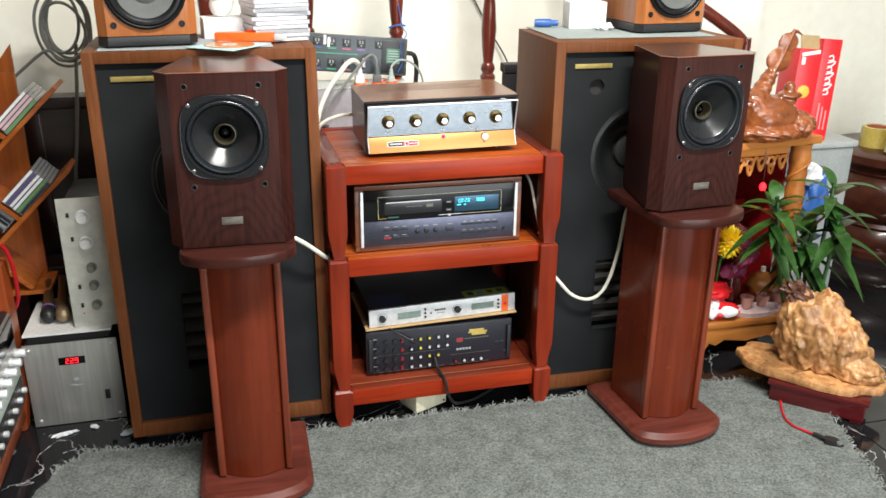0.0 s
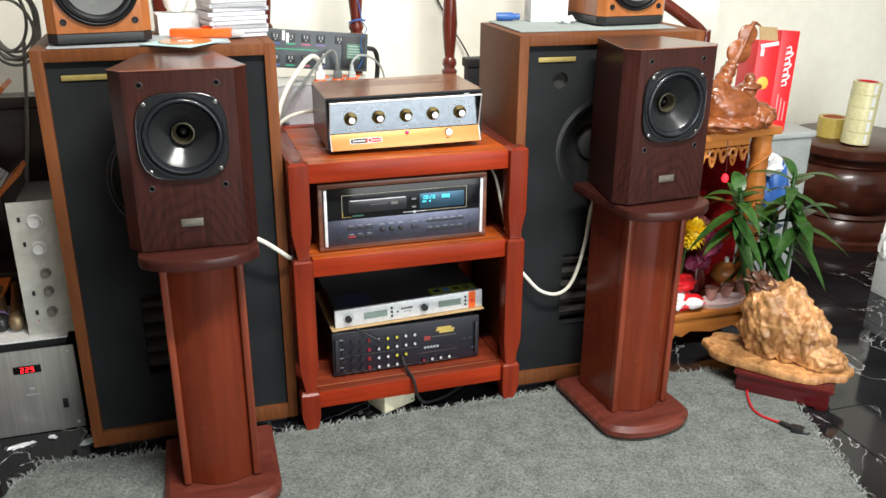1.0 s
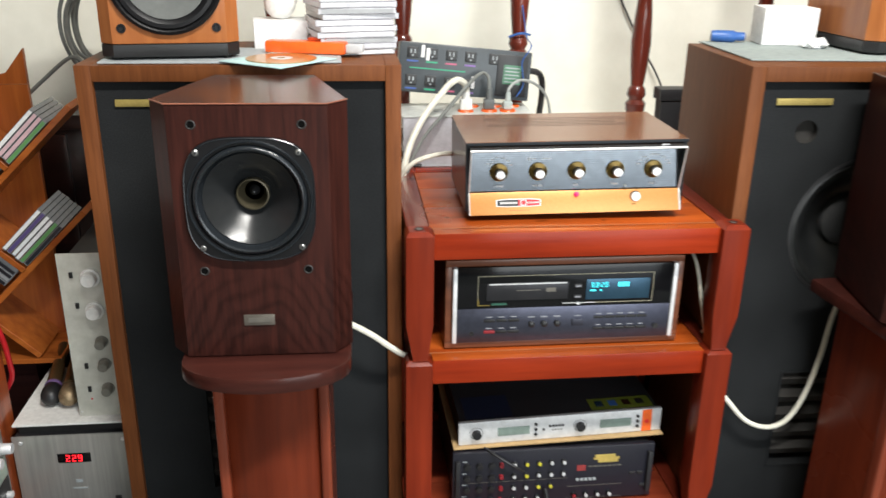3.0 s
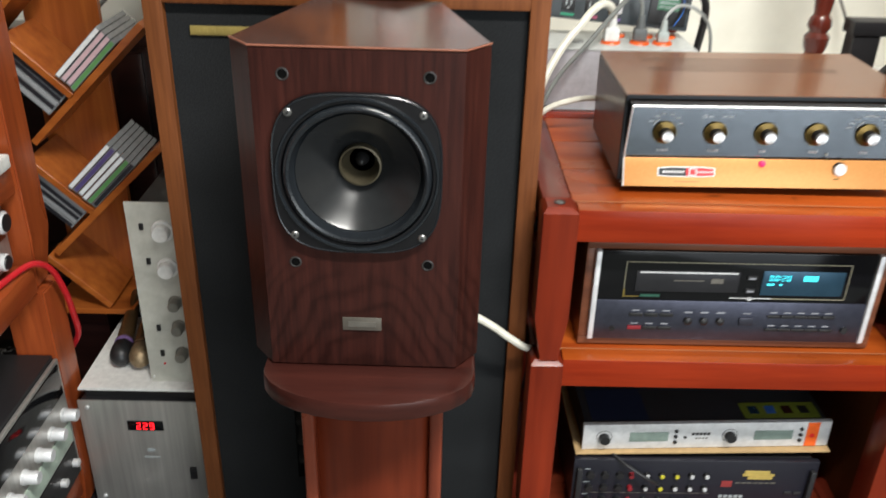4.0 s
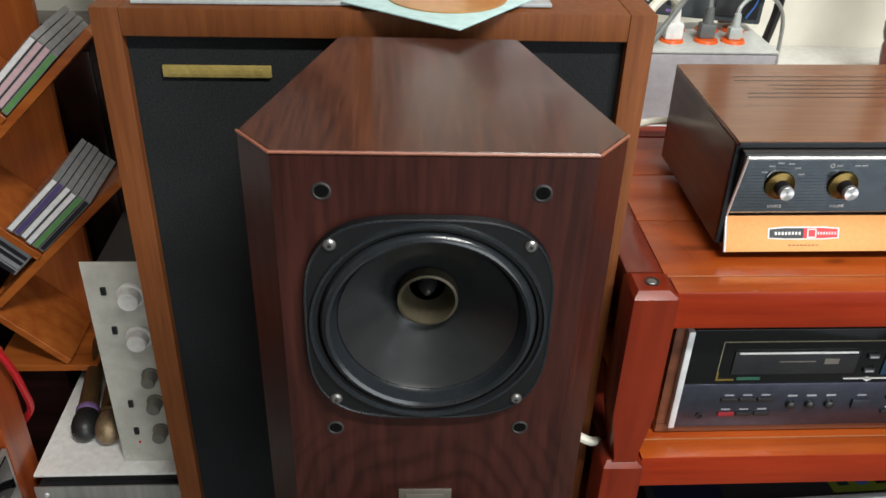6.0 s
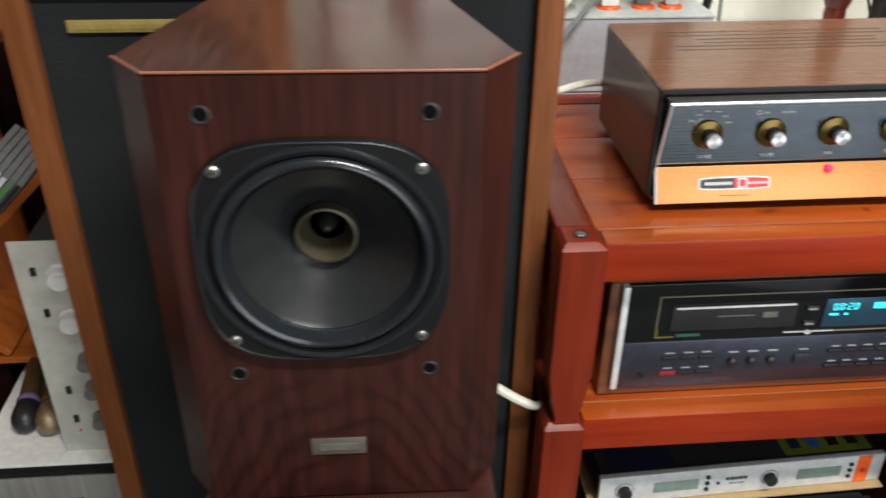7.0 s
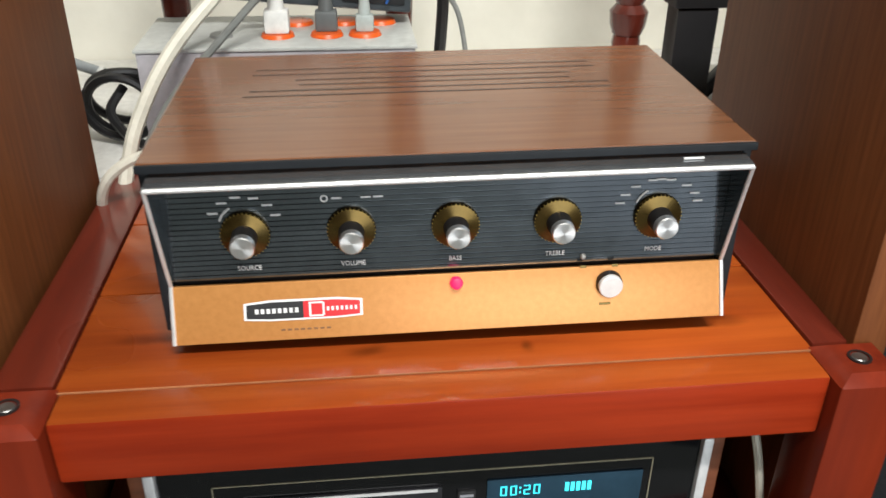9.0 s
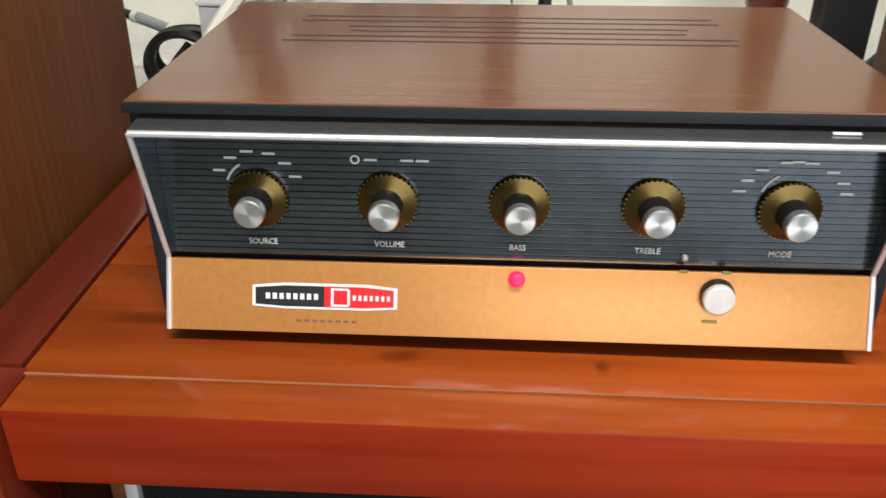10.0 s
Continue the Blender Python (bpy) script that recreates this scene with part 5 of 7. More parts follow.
def upright_preamp():
    t = thing("upright_preamplifier", pose(-0.385, 2.277, 0.284), "cream preamplifier stood on end with a column of knobs", "preamplifier")
    part("body", box(-0.045, 0.045, 0.004, 0.22, 0.0005, 0.362, 0.002), BLACK_M, t)
    face = part("front_plate", box(-0.062, 0.055, 0.0, 0.0035, 0.0, 0.370, 0.0008), IVORYM, t, "scuffed cream metal front")
    for z, r in ((0.318, 0.0175), (0.246, 0.0170)):
        k = part("knob", knob_at(-0.001, 0.0, z, [(r * 1.12, 0), (r * 1.12, 0.004), (r * 1.05, 0.005), (r * 0.86, 0.005), (r * 0.82, 0.019), (r * 0.74, 0.0205)], 28), WHITE, face, "large white knob")
        part("knob_face", knob_at(-0.001, 0.0, z, [(r * 0.745, 0.0204), (r * 0.6, 0.0198), (0, 0.0198)], 28), WHITE, k)
    for z in (0.175, 0.124, 0.066):
        part("knob", knob_at(0.004, 0.0, z, [(0.0135, 0), (0.013, 0.003), (0.0108, 0.0032), (0.0100, 0.020), (0.009, 0.0212), (0, 0.0212)], 22), KNOBG, face)
    for x, z in ((-0.037, 0.325), (-0.033, 0.258), (-0.033, 0.121), (-0.033, 0.066)):
        part("toggle", box(x - 0.0035, x + 0.0035, -0.004, 0.0005, z - 0.006, z + 0.006, 0.0008), BLACK, face)
    screw(-0.032, 0.0, 0.042, 0.002, face, RED)
    screw(-0.056, 0.0, 0.012, 0.002, face)


KNOBG = plain("dull_grey_knob", (0.22, 0.215, 0.185), 0.4, 0.3)
IVORYM = surface("scuffed_cream_enamel", (0.46, 0.46, 0.40), (0.60, 0.60, 0.54), 0.4, 0.1, 30, bump=0.03, stain=0.2, stain_scale=12)
upright_preamp()


def microphone(head, tail, grille, ring, label):
    t = thing("microphone", pose(0, 0, 0), label, "microphone", "microphones on the plate")
    h, q = Vector(head), Vector(tail)
    d = (q - h).normalized()
    m = Matrix.Translation(h) @ Vector((0, 0, 1)).rotation_difference(d).to_matrix().to_4x4()
    part("grille", lathe([(0.0, -0.004), (0.012, 0.0), (0.019, 0.009), (0.0215, 0.02), (0.0205, 0.035), (0.0165, 0.048)], 28, m), grille, t)
    part("collar", lathe([(0.0175, 0.0478), (0.0185, 0.05), (0.0185, 0.057), (0.0165, 0.06)], 28, m), ring, t)
    part("handle", lathe([(0.0162, 0.0595), (0.0155, 0.09), (0.012, 0.17), (0.0115, 0.215), (0.009, 0.222), (0, 0.222)], 28, m), MICB, t, "bronze-brown tapered handle")


MICB = plain("bronze_lacquer", (0.13, 0.075, 0.032), 0.3, 0.5)
microphone((-0.517, 2.312, 0.3035), (-0.548, 2.53, 0.330), BLACK, plain("purple_band", (0.17, 0.10, 0.24), 0.4), "dark wireless microphone with purple band on a white plate")
microphone((-0.477, 2.303, 0.3055), (-0.508, 2.53, 0.345), surface("gold_wire_mesh", (0.16, 0.11, 0.06), (0.40, 0.30, 0.18), 0.4, 0.7, 500, bump=0.8, stain=0.1), MICB, "bronze wireless microphone with golden wire grille")


# ---- zigzag disc tower ----


def disc_tower():
    t = thing("disc_tower", pose(0, 0, 0), "tall orange pine disc tower with slanting crossed shelves", "shelf")
    y0, y1, th = 2.452, 2.585, 0.0125
    dx, dz = 0.5, 0.5
    # long slanting shelves rise towards one side, short ones cross them at right angles
    for zc in (0.455, 0.685):
        p = prism([(-0.660, zc), (-0.432, zc + 0.222), (-0.441, zc + 0.2312), (-0.669, zc + 0.0092)], -y1, -y0, 0.0008, 1)
        part("shelf", xf(p, pose(0, 0, 0, 90)), PINE, t, smooth=False)
        p = prism([(-0.573, zc + 0.0985), (-0.582, zc + 0.0893), (-0.690, zc + 0.1965), (-0.681, zc + 0.2057)], -y1, -y0, 0.0008, 1)
        part("cross_shelf", xf(p, pose(0, 0, 0, 90)), PINE, t, smooth=False)
    p = prism([(-0.800, 0.805), (-0.640, 0.961), (-0.649, 0.970), (-0.809, 0.814)], -y1, -y0, 0.0008, 1)
    part("shelf", xf(p, pose(0, 0, 0, 90)), PINE, t, smooth=False)
    p = prism([(-0.571, 0.345), (-0.580, 0.336), (-0.690, 0.446), (-0.681, 0.455)], -y1, -y0, 0.0008, 1)
    part("cross_shelf", xf(p, pose(0, 0, 0, 90)), PINE, t, smooth=False)
    part("upright", box(-0.70, -0.558, y1 + 0.001, y1 + 0.014, 0.31, 0.935, 0.001), PINE_Z, t, smooth=False)
    tip = prism([(-0.70, 0.936), (-0.558, 0.936), (-0.558, 1.012), (-0.60, 0.96)], -(y1 + 0.014), -(y1 + 0.001))
    part("pointed_top", xf(tip, pose(0, 0, 0, 90)), PINE_Z, t, smooth=False)
    part("foot_board", box(-0.70, -0.53, y0, y1 + 0.014, 0.3225, 0.3345, 0.001), PINE, t, smooth=False)
    part("base_box", box(-0.70, -0.60, y0 + 0.03, y1, 0.0, 0.322), DARKW, t)
    return t


disc_tower()

SPINES = [plain(n, c, 0.4) for n, c in (("white_spine", (0.82, 0.82, 0.82)), ("violet_spine", (0.10, 0.07, 0.20)), ("pink_spine", (0.66, 0.45, 0.48)), ("green_spine", (0.12, 0.30, 0.10)), ("black_spine", (0.02, 0.02, 0.025)), ("grey_spine", (0.30, 0.31, 0.32)), ("navy_spine", (0.03, 0.05, 0.16)))]
FROST = plain("frosted_clear_case", (0.42, 0.42, 0.45), 0.2, 0.0, coat=0.3)
JEWEL = plain("grey_clear_case", (0.24, 0.25, 0.255), 0.14, 0.0, coat=0.4)


def disc_case(m, spine, group, label):
    t = thing("disc_case", m, label, "disc case", group)
    part("case", box(0.0, 0.124, 0.0, 0.0095, 0.0, 0.140, 0.0006), JEWEL, t, smooth=False)
    part("spine", box(0.003, 0.121, 0.0012, 0.0083, -0.0008, 0.0012), spine, t, smooth=False)
    return t


def slanted_discs(zc, kinds, shift=0.0):
    """Cases stand on a slanting shelf, spines to the front edge."""
    s = math.sqrt(0.5)
    base = Vector((-0.570 + shift, 2.447, zc + 0.107))
    for i, k in enumerate(kinds):
        # local x up the slope, local y across the stack, local z to the back
        o = base + Vector((-s, 0, s)) * (0.0108 * (len(kinds) - 1 - i)) + Vector((0.0, 0.002 * (i % 3), 0.0))
        m = Matrix(((s, -s, 0, o.x), (0, 0, 1, o.y), (s, s, 0, o.z), (0, 0, 0, 1)))
        disc_case(m, SPINES[k], "discs in the tower", "thin plastic disc case with %s on a slanting shelf" % ("printed spine" if k in (0, 5) else "coloured spine"))


def leaning_discs(zc, kinds):
    """Cases stand on the lower half of a slanting shelf, leaning on the cross shelf."""
    s = math.sqrt(0.5)
    for i, k in enumerate(kinds):
        q = 0.030 + 0.0108 * i
        o = Vector((-0.5775 - s * q, 2.462 + 0.002 * (i % 2), zc + 0.0985 - s * q + 0.010))
        m = Matrix(((-s, -s, 0, o.x), (0, 0, -1, o.y + 0.124), (s, -s, 0, o.z), (0, 0, 0, 1))) @ Matrix.Translation((0, -0.0095, 0))
        t = thing("disc_case", m, "grey plastic disc case leaning in the tower", "disc case", "discs in the tower")
        part("case", box(0.0, 0.124, 0.0, 0.0095, 0.0, 0.124, 0.0006), JEWEL, t, smooth=False)
        part("spine", box(0.003, 0.121, 0.0012, 0.0083, 0.1228, 0.1248), SPINES[k], t, smooth=False)


# mostly black spines: the shade in these compartments is put into their colour
leaning_discs(0.455, (5, 4, 4, 5, 4))
leaning_discs(0.685, (4, 4, 5, 4, 5))
slanted_discs(0.455, (0, 1, 0, 0, 3, 4))
slanted_discs(0.685, (0, 2, 2, 3))
slanted_discs(0.807, (4, 1, 5, 2, 0, 5), -0.142)


# ---- the second rack at the side, its gear facing across ----


def side_rack():
    t = thing("side_rack", pose(0, 0, 0), "varnished orange-red wooden rack standing at the side", "rack")
    for y in (1.55, 2.228):
        for x in (-1.05, -0.662):
            for z0, z1 in ((0.0, 0.50), (0.502, 1.25)):
                bm = bmesh.new()
                rows = []
                for ins, z in ((0.014, z0), (0.0, z0 + 0.10), (0.0, z1)):
                    rows.append([bm.verts.new((x + (0.072 - ins if i else ins), y + (0.072 - ins if j else ins), z)) for i, j in ((0, 0), (1, 0), (1, 1), (0, 1))])
                bm.faces.new(rows[0][::-1])
                bm.faces.new(rows[-1])
                for p, q in zip(rows, rows[1:]):
                    for i in range(4):
                        bm.faces.new((p[i], p[(i + 1) % 4], q[(i + 1) % 4], q[i]))
                bmesh.ops.recalc_face_normals(bm, faces=bm.faces)
                bmesh.ops.bevel(bm, geom=bm.edges[:], offset=0.003, segments=2, affect="EDGES")
                part("post", bm, PINE_Z2, t)
    for z in (0.10, 0.555, 0.74):
        part("front_rail", box(-0.640, -0.596, 1.624, 2.227, z - 0.05, z, 0.003), RACK_SY, t)
        part("shelf_board", box(-1.04, -0.641, 1.624, 2.227, z - 0.02, z - 0.001, 0.001), RACK_SY, t)
        part("end_rail", box(-0.977, -0.663, 2.25, 2.285, z - 0.05, z - 0.001, 0.002), RACK_F, t)


RACK_SY = wood("orange_red_varnished_side", (0.19, 0.034, 0.0095), (0.36, 0.078, 0.021), "y", 0.28, 0.25, 45)
PINE_Z2 = wood("orange_red_varnished_upright", (0.20, 0.036, 0.010), (0.37, 0.080, 0.021), "z", 0.28, 0.25, 45)
side_rack()


def side_face(x, y, z):
    """A turn that carries local -y to world +x."""
    return Matrix.Translation((x, y, z)) @ pose(0, 0, 0, 0, 0, 90)


def side_receiver():
    t = thing("stereo_receiver", side_face(-0.632, 1.93, 0.556), "vintage stereo receiver with walnut case and black dial", "receiver")
    part("case", box(-0.25, 0.30, 0.0, 0.30, 0.006, 0.146, 0.002), HK_W, t)
    face = part("front_plate", box(-0.24, 0.29, -0.010, -0.0005, 0.010, 0.138, 0.002), STEEL, t)
    part("dial_glass", box(-0.23, 0.28, -0.0125, -0.0098, 0.062, 0.130, 0.001), GLOSSB, face)
    for i in range(12):
        part("dial_mark", box(-0.20 + i * 0.03, -0.19 + i * 0.03, -0.0132, -0.0124, 0.102, 0.105), GREYP, face)
    k = part("tuning_knob", knob_at(0.262, -0.012, 0.096, [(0.019, 0), (0.019, 0.012), (0.015, 0.016)], 28), SILVER, face)
    part("knob_cap", knob_at(0.262, -0.012, 0.096, [(0.0152, 0.0155), (0.014, 0.017), (0, 0.0172)], 28), BLACK, k)
    for i in range(6):
        x = -0.10 + i * 0.068
        k = part("knob", knob_at(x, -0.010, 0.036, [(0.0145, 0), (0.0145, 0.016), (0.012, 0.018)], 24), SILVER, face)
        part("knob_cap", knob_at(x, -0.010, 0.036, [(0.0122, 0.0178), (0.011, 0.020), (0, 0.0202)], 24), BLACK, k)
    for x, y in ((-0.2, 0.04), (0.25, 0.04), (-0.2, 0.26), (0.25, 0.26)):
        part("foot", lathe([(0.012, 0.0), (0.012, 0.0062)], 12, Matrix.Translation((x, y, 0))), RUBBER, t)
    b = tagged(part("white_board", xf(box(-0.27, 0.28, -0.015, 0.30, 0.0, 0.022, 0.003), side_face(-0.600, 1.93, 0.741)), WHITE), "thick white board on top of the side rack", "board")
    u = thing("silver_tuner", side_face(-0.610, 1.90, 0.764), "silver tuner with a large knob on a white board", "tuner")
    part("case", box(-0.24, 0.28, 0.0, 0.28, 0.004, 0.13, 0.002), plain("dark_red_brown_case", (0.10, 0.03, 0.02), 0.4), u)
    f = part("front_plate", box(-0.24, 0.28, -0.006, -0.0005, 0.004, 0.13, 0.001), SILVER, u)
    for x in (0.10, 0.225):
        part("knob", knob_at(x, -0.006, 0.055, [(0.017, 0), (0.017, 0.018), (0.013, 0.021), (0, 0.021)], 26), SILVER, f)
    for x, y in ((-0.2, 0.04), (0.24, 0.04), (-0.2, 0.24), (0.24, 0.24)):
        part("foot", lathe([(0.012, 0.0), (0.012, 0.0042)], 12, Matrix.Translation((x, y, 0))), RUBBER, u)


side_receiver()


def side_amp(z, tilt, label):
    t = thing("integrated_amplifier", side_face(-0.596, 1.92, z), label, "amplifier")
    part("case", box(-0.26, 0.305, 0.0, 0.32, 0.006, 0.275, 0.003), BLACK_M, t)
    face = part("front_plate", box(-0.26, 0.305, -0.008, -0.0005, 0.012, 0.268, 0.002), STEEL, t, "brushed steel front")
    part("dial_strip", box(-0.25, 0.295, -0.0105, -0.0078, 0.20, 0.262, 0.001), GLOSSB, face)
    part("pale_strip", box(-0.25, 0.295, -0.0100, -0.0078, 0.092, 0.135, 0.001), plain("pale_green_strip", (0.45, 0.55, 0.46), 0.4), face)
    part("dark_strip", box(-0.25, 0.295, -0.0100, -0.0078, 0.016, 0.088, 0.001), BLACK, face)
    for i in range(8):
        x = 0.282 - i * 0.0545
        k = part("knob", knob_at(x, -0.008, 0.160, [(0.0135, 0), (0.0135, 0.004), (0.0115, 0.005), (0.0112, 0.024), (0.010, 0.026), (0, 0.026)], 24), SILVER, face)
        part("lever", knob_at(x - 0.005, -0.008, 0.052, [(0.008, 0), (0.008, 0.012), (0.004, 0.014), (0, 0.014)], 16), CHROME, face)
    for x, y in ((-0.2, 0.04), (0.25, 0.04), (-0.2, 0.28), (0.25, 0.28)):
        part("foot", lathe([(0.012, 0.0), (0.012, 0.0062)], 12, Matrix.Translation((x, y, 0))), RUBBER, t)


side_amp(0.101, 0, "black and steel integrated amplifier with a row of silver knobs")


def cable(name, pts, r, material, label):
    return tagged(part(name, tube(pts, r, 8), material), label, "cable")


cable("red_cable", [(-0.62, 2.10, 0.562), (-0.600, 2.19, 0.566), (-0.586, 2.222, 0.562), (-0.576, 2.248, 0.535), (-0.572, 2.27, 0.48), (-0.576, 2.292, 0.42), (-0.588, 2.318, 0.36), (-0.62, 2.335, 0.31)], 0.0055, RED_C, "glossy red cable over the side rack rail")
coil = []
for i in range(66):
    a, turn = 2 * math.pi * i / 12 + 3.9, i / 12
    rx, rz = 0.060 + 0.011 * math.sin(turn * 2.3 + 0.4), 0.092 + 0.015 * math.sin(turn * 1.7 + 2.0)
    coil.append((-0.432 + 0.012 * math.sin(turn * 1.9) + rx * math.cos(a), 2.655 + 0.0013 * i, 1.045 + 0.014 * math.sin(turn * 2.9 + 1.0) + rz * math.sin(a)))
cable("coiled_grey_cable", [(-0.80, 2.70, 0.74), (-0.66, 2.69, 0.84), (-0.56, 2.68, 0.925)] + coil, 0.0046, GREY_C, "thick grey cable hung in a coil on the wall")
cable("hanging_grey_cable", [(-0.40, 2.67, 1.0), (-0.418, 2.66, 0.836), (-0.434, 2.66, 0.718), (-0.451, 2.66, 0.614), (-0.46, 2.64, 0.45), (-0.46, 2.60, 0.30)], 0.0055, GREY_C, "grey cable hanging behind the cabinet")

# ---- small altar, statue, plant and root carving ----


def altar():
    t = thing("low_altar_table", pose(1.40, 2.165, 0), "low honey-coloured wooden altar table with scalloped apron", "table")
    part("top", box(0.0, 0.42, 0.0, 0.42, 0.112, 0.135, 0.006), HONEY, t)
    ap = [(0.0, 0.11), (0.0, 0.0), (0.035, 0.0), (0.045, 0.035), (0.06, 0.028), (0.075, 0.055), (0.10, 0.045), (0.13, 0.062), (0.21, 0.05), (0.29, 0.062), (0.32, 0.045), (0.345, 0.055), (0.36, 0.028), (0.375, 0.035), (0.385, 0.0), (0.42, 0.0), (0.42, 0.11)]
    part("apron", xf(prism(ap, -0.028, -0.008, 0.003, 1), pose(0, 0, 0, 90)), HONEY, t, smooth=False)
    for x in (0.0, 0.38):
        part("leg", box(x, x + 0.04, 0.36, 0.40, 0.0, 0.111, 0.004), HONEY, t)
    h = thing("altar_house", pose(1.365, 2.234, 0.136, 0, 0, 6), "small red-lined altar house with honey wood columns", "altar")
    part("back_panel", box(0.0, 0.47, 0.33, 0.345, 0.0, 0.53), RED_IN, h)
    for x in (0.0, 0.42):
        part("side_panel", box(x, x + 0.012, 0.06, 0.329, 0.0, 0.53), RED_IN, h)
    part("roof_board", box(-0.03, 0.50, -0.01, 0.36, 0.545, 0.572, 0.008), HONEY, h)
    part("floor_board", box(0.0, 0.47, 0.05, 0.329, 0.001, 0.02), RED_IN, h)
    rng = random.Random(9)
    for x in (0.03, 0.452):
        prof = [(0.034, 0.0), (0.034, 0.02), (0.027, 0.03)] + [(0.031 + 0.0022 * math.sin(i * 2.3) + 0.002 * math.sin(i * 0.9), 0.04 + i * 0.02) for i in range(24)] + [(0.032, 0.525), (0.036, 0.544)]
        col = part("column", lathe(prof, 20, Matrix.Translation((x, 0.03, 0))), HONEY, h)
        wrap = [(x + 0.030 * math.cos(a), 0.03 + 0.030 * math.sin(a), 0.05 + 0.46 * a / 18.9) for a in (i * 0.5 for i in range(38))]
        part("dragon_wrap", tube(wrap, 0.0065, 8, 3, lambda u: 0.8 + 0.3 * math.sin(u * 47)), HONEY, col)
    # carved valance: pierced scrolls over the red lining
    val = part("valance", box(0.06, 0.395, 0.02, 0.032, 0.515, 0.544, 0.003), HONEY, h)
    for i in range(8):
        cx, k = 0.082 + i * 0.042, (1 if i % 2 else -1)
        pts = [(cx + k * (0.019 - 0.0026 * j) * math.cos(j * 0.9), 0.026, 0.486 + (0.026 - 0.0032 * j) * math.sin(j * 0.9)) for j in range(8)]
        part("scroll", tube(pts, 0.0058, 7, 4), HONEY, val)
        part("scroll", tube([(cx - 0.018, 0.027, 0.512), (cx, 0.024, 0.452 + 0.012 * (i % 2)), (cx + 0.018, 0.027, 0.512)], 0.0045, 6, 5), HONEY, val)
    for z, y in ((0.15, 0.17), (0.30, 0.22)):
        part("step", box(0.013, 0.419, y, 0.329, z - 0.02, z, 0.003), RED_IN, h)
    lamp = part("altar_lamp", lathe([(0.0, 0.0), (0.007, 0.003), (0.011, 0.012), (0.008, 0.024), (0.0, 0.03)], 16, Matrix.Translation((0.300, 0.01, 0.400))), LED_R, h, "glowing red altar lamp")
    part("lamp_stem", tube([(0.30, 0.02, 0.545), (0.30, 0.012, 0.48), (0.30, 0.01, 0.428)], 0.0012, 6), RED_D, h)
    # offerings
    tray = thing("cup_tray", pose(1.659, 2.205, 0.1355, 0, 0, 4), "white oval tray with pink rim", "tray")
    part("dish", lathe([(0.0, 0.004), (0.075, 0.005), (0.088, 0.018), (0.092, 0.018), (0.082, 0.0), (0.0, 0.0)], 32, Matrix.Diagonal((1, 0.45, 1, 1))), plain("pink_rim_china", (0.72, 0.55, 0.55), 0.3), tray)
    for cx, cy in ((1.636, 2.234), (1.699, 2.239), (1.763, 2.25)):
        c = thing("tea_cup", pose(cx, cy, 0.1435), "small pink china tea cup on the tray", "cup", "tea cups")
        part("bowl", lathe([(0.0, 0.001), (0.014, 0.0), (0.020, 0.02), (0.0225, 0.04), (0.0205, 0.04), (0.017, 0.02), (0.010, 0.005), (0.0, 0.004)], 24), plain("pink_china", (0.50, 0.25, 0.21), 0.3), c)
    f = thing("yellow_chrysanthemum", pose(1.515, 2.20, 0.40), "round yellow flower head with many petals", "flower")
    bm = bmesh.new()
    for k in range(120):
        u, a = (k + 0.5) / 120, k * 2.39996
        th = math.acos(1 - 1.5 * u)
        d = Vector((math.sin(th) * math.cos(a), -math.cos(th), math.sin(th) * math.sin(a)))
        side = d.cross(Vector((0.3, 0.2, 1))).normalized() * 0.0105
        p = d * 0.014
        q = d * 0.052
        v = [bm.verts.new(w) for w in (p - side * 0.4, p + side * 0.4, p * 0.4 + q * 0.6 + side, q + d * 0.004, p * 0.4 + q * 0.6 - side)]
        bm.faces.new(v)
    part("petals", bm, YELLOW, f)
    part("heart", blob((0, 0, 0), (0.03, 0.03, 0.03), 2), YELLOW, f)
    part("stem", tube([(0, 0.02, 0), (0.0, 0.04, -0.12), (0.005, 0.05, -0.258)], 0.004, 6), LEAF, f)
    part("pot", lathe([(0.0, -0.262), (0.03, -0.262), (0.036, -0.20), (0.034, -0.20), (0.028, -0.25)], 20, Matrix.Translation((0.005, 0.05, 0))), RED, f)
    f2 = thing("magenta_flowers", pose(1.60, 2.285, 0.30), "dark magenta bunch of flowers beside the altar", "flowers")
    mag = plain("magenta_petals", (0.20, 0.015, 0.06), 0.5)
    for i in range(10):
        part("bloom", blob((rng.uniform(-0.05, 0.05), rng.uniform(-0.03, 0.03), rng.uniform(-0.05, 0.09)), (0.026, 0.022, 0.026), 2, 0.6, 9, i), mag, f2)
    ruffle = bmesh.new()
    rows = []
    for j, rr in enumerate((0.012, 0.04, 0.066, 0.086)):
        rows.append([ruffle.verts.new((rr * math.cos(a) * 0.95, 0.045 + (0.004 + 0.004 * j) * math.sin(a * 14), 0.03 + rr * math.sin(a) * (1 + 0.04 * math.sin(a * 7)))) for a in (-0.5 + 4.1 * q / 48 for q in range(49))])
    for lo_row, hi_row in zip(rows, rows[1:]):
        for q in range(48):
            ruffle.faces.new((lo_row[q], lo_row[q + 1], hi_row[q + 1], hi_row[q]))
    bmesh.ops.solidify(ruffle, geom=ruffle.faces[:], thickness=0.002)
    part("pleated_fan", ruffle, plain("dusty_rose_paper", (0.20, 0.045, 0.045), 0.6), f2, "dusty rose pleated paper fan")
    part("vase", lathe([(0.0, -0.162), (0.024, -0.162), (0.03, -0.10), (0.018, -0.05)], 18), RED_D, f2)
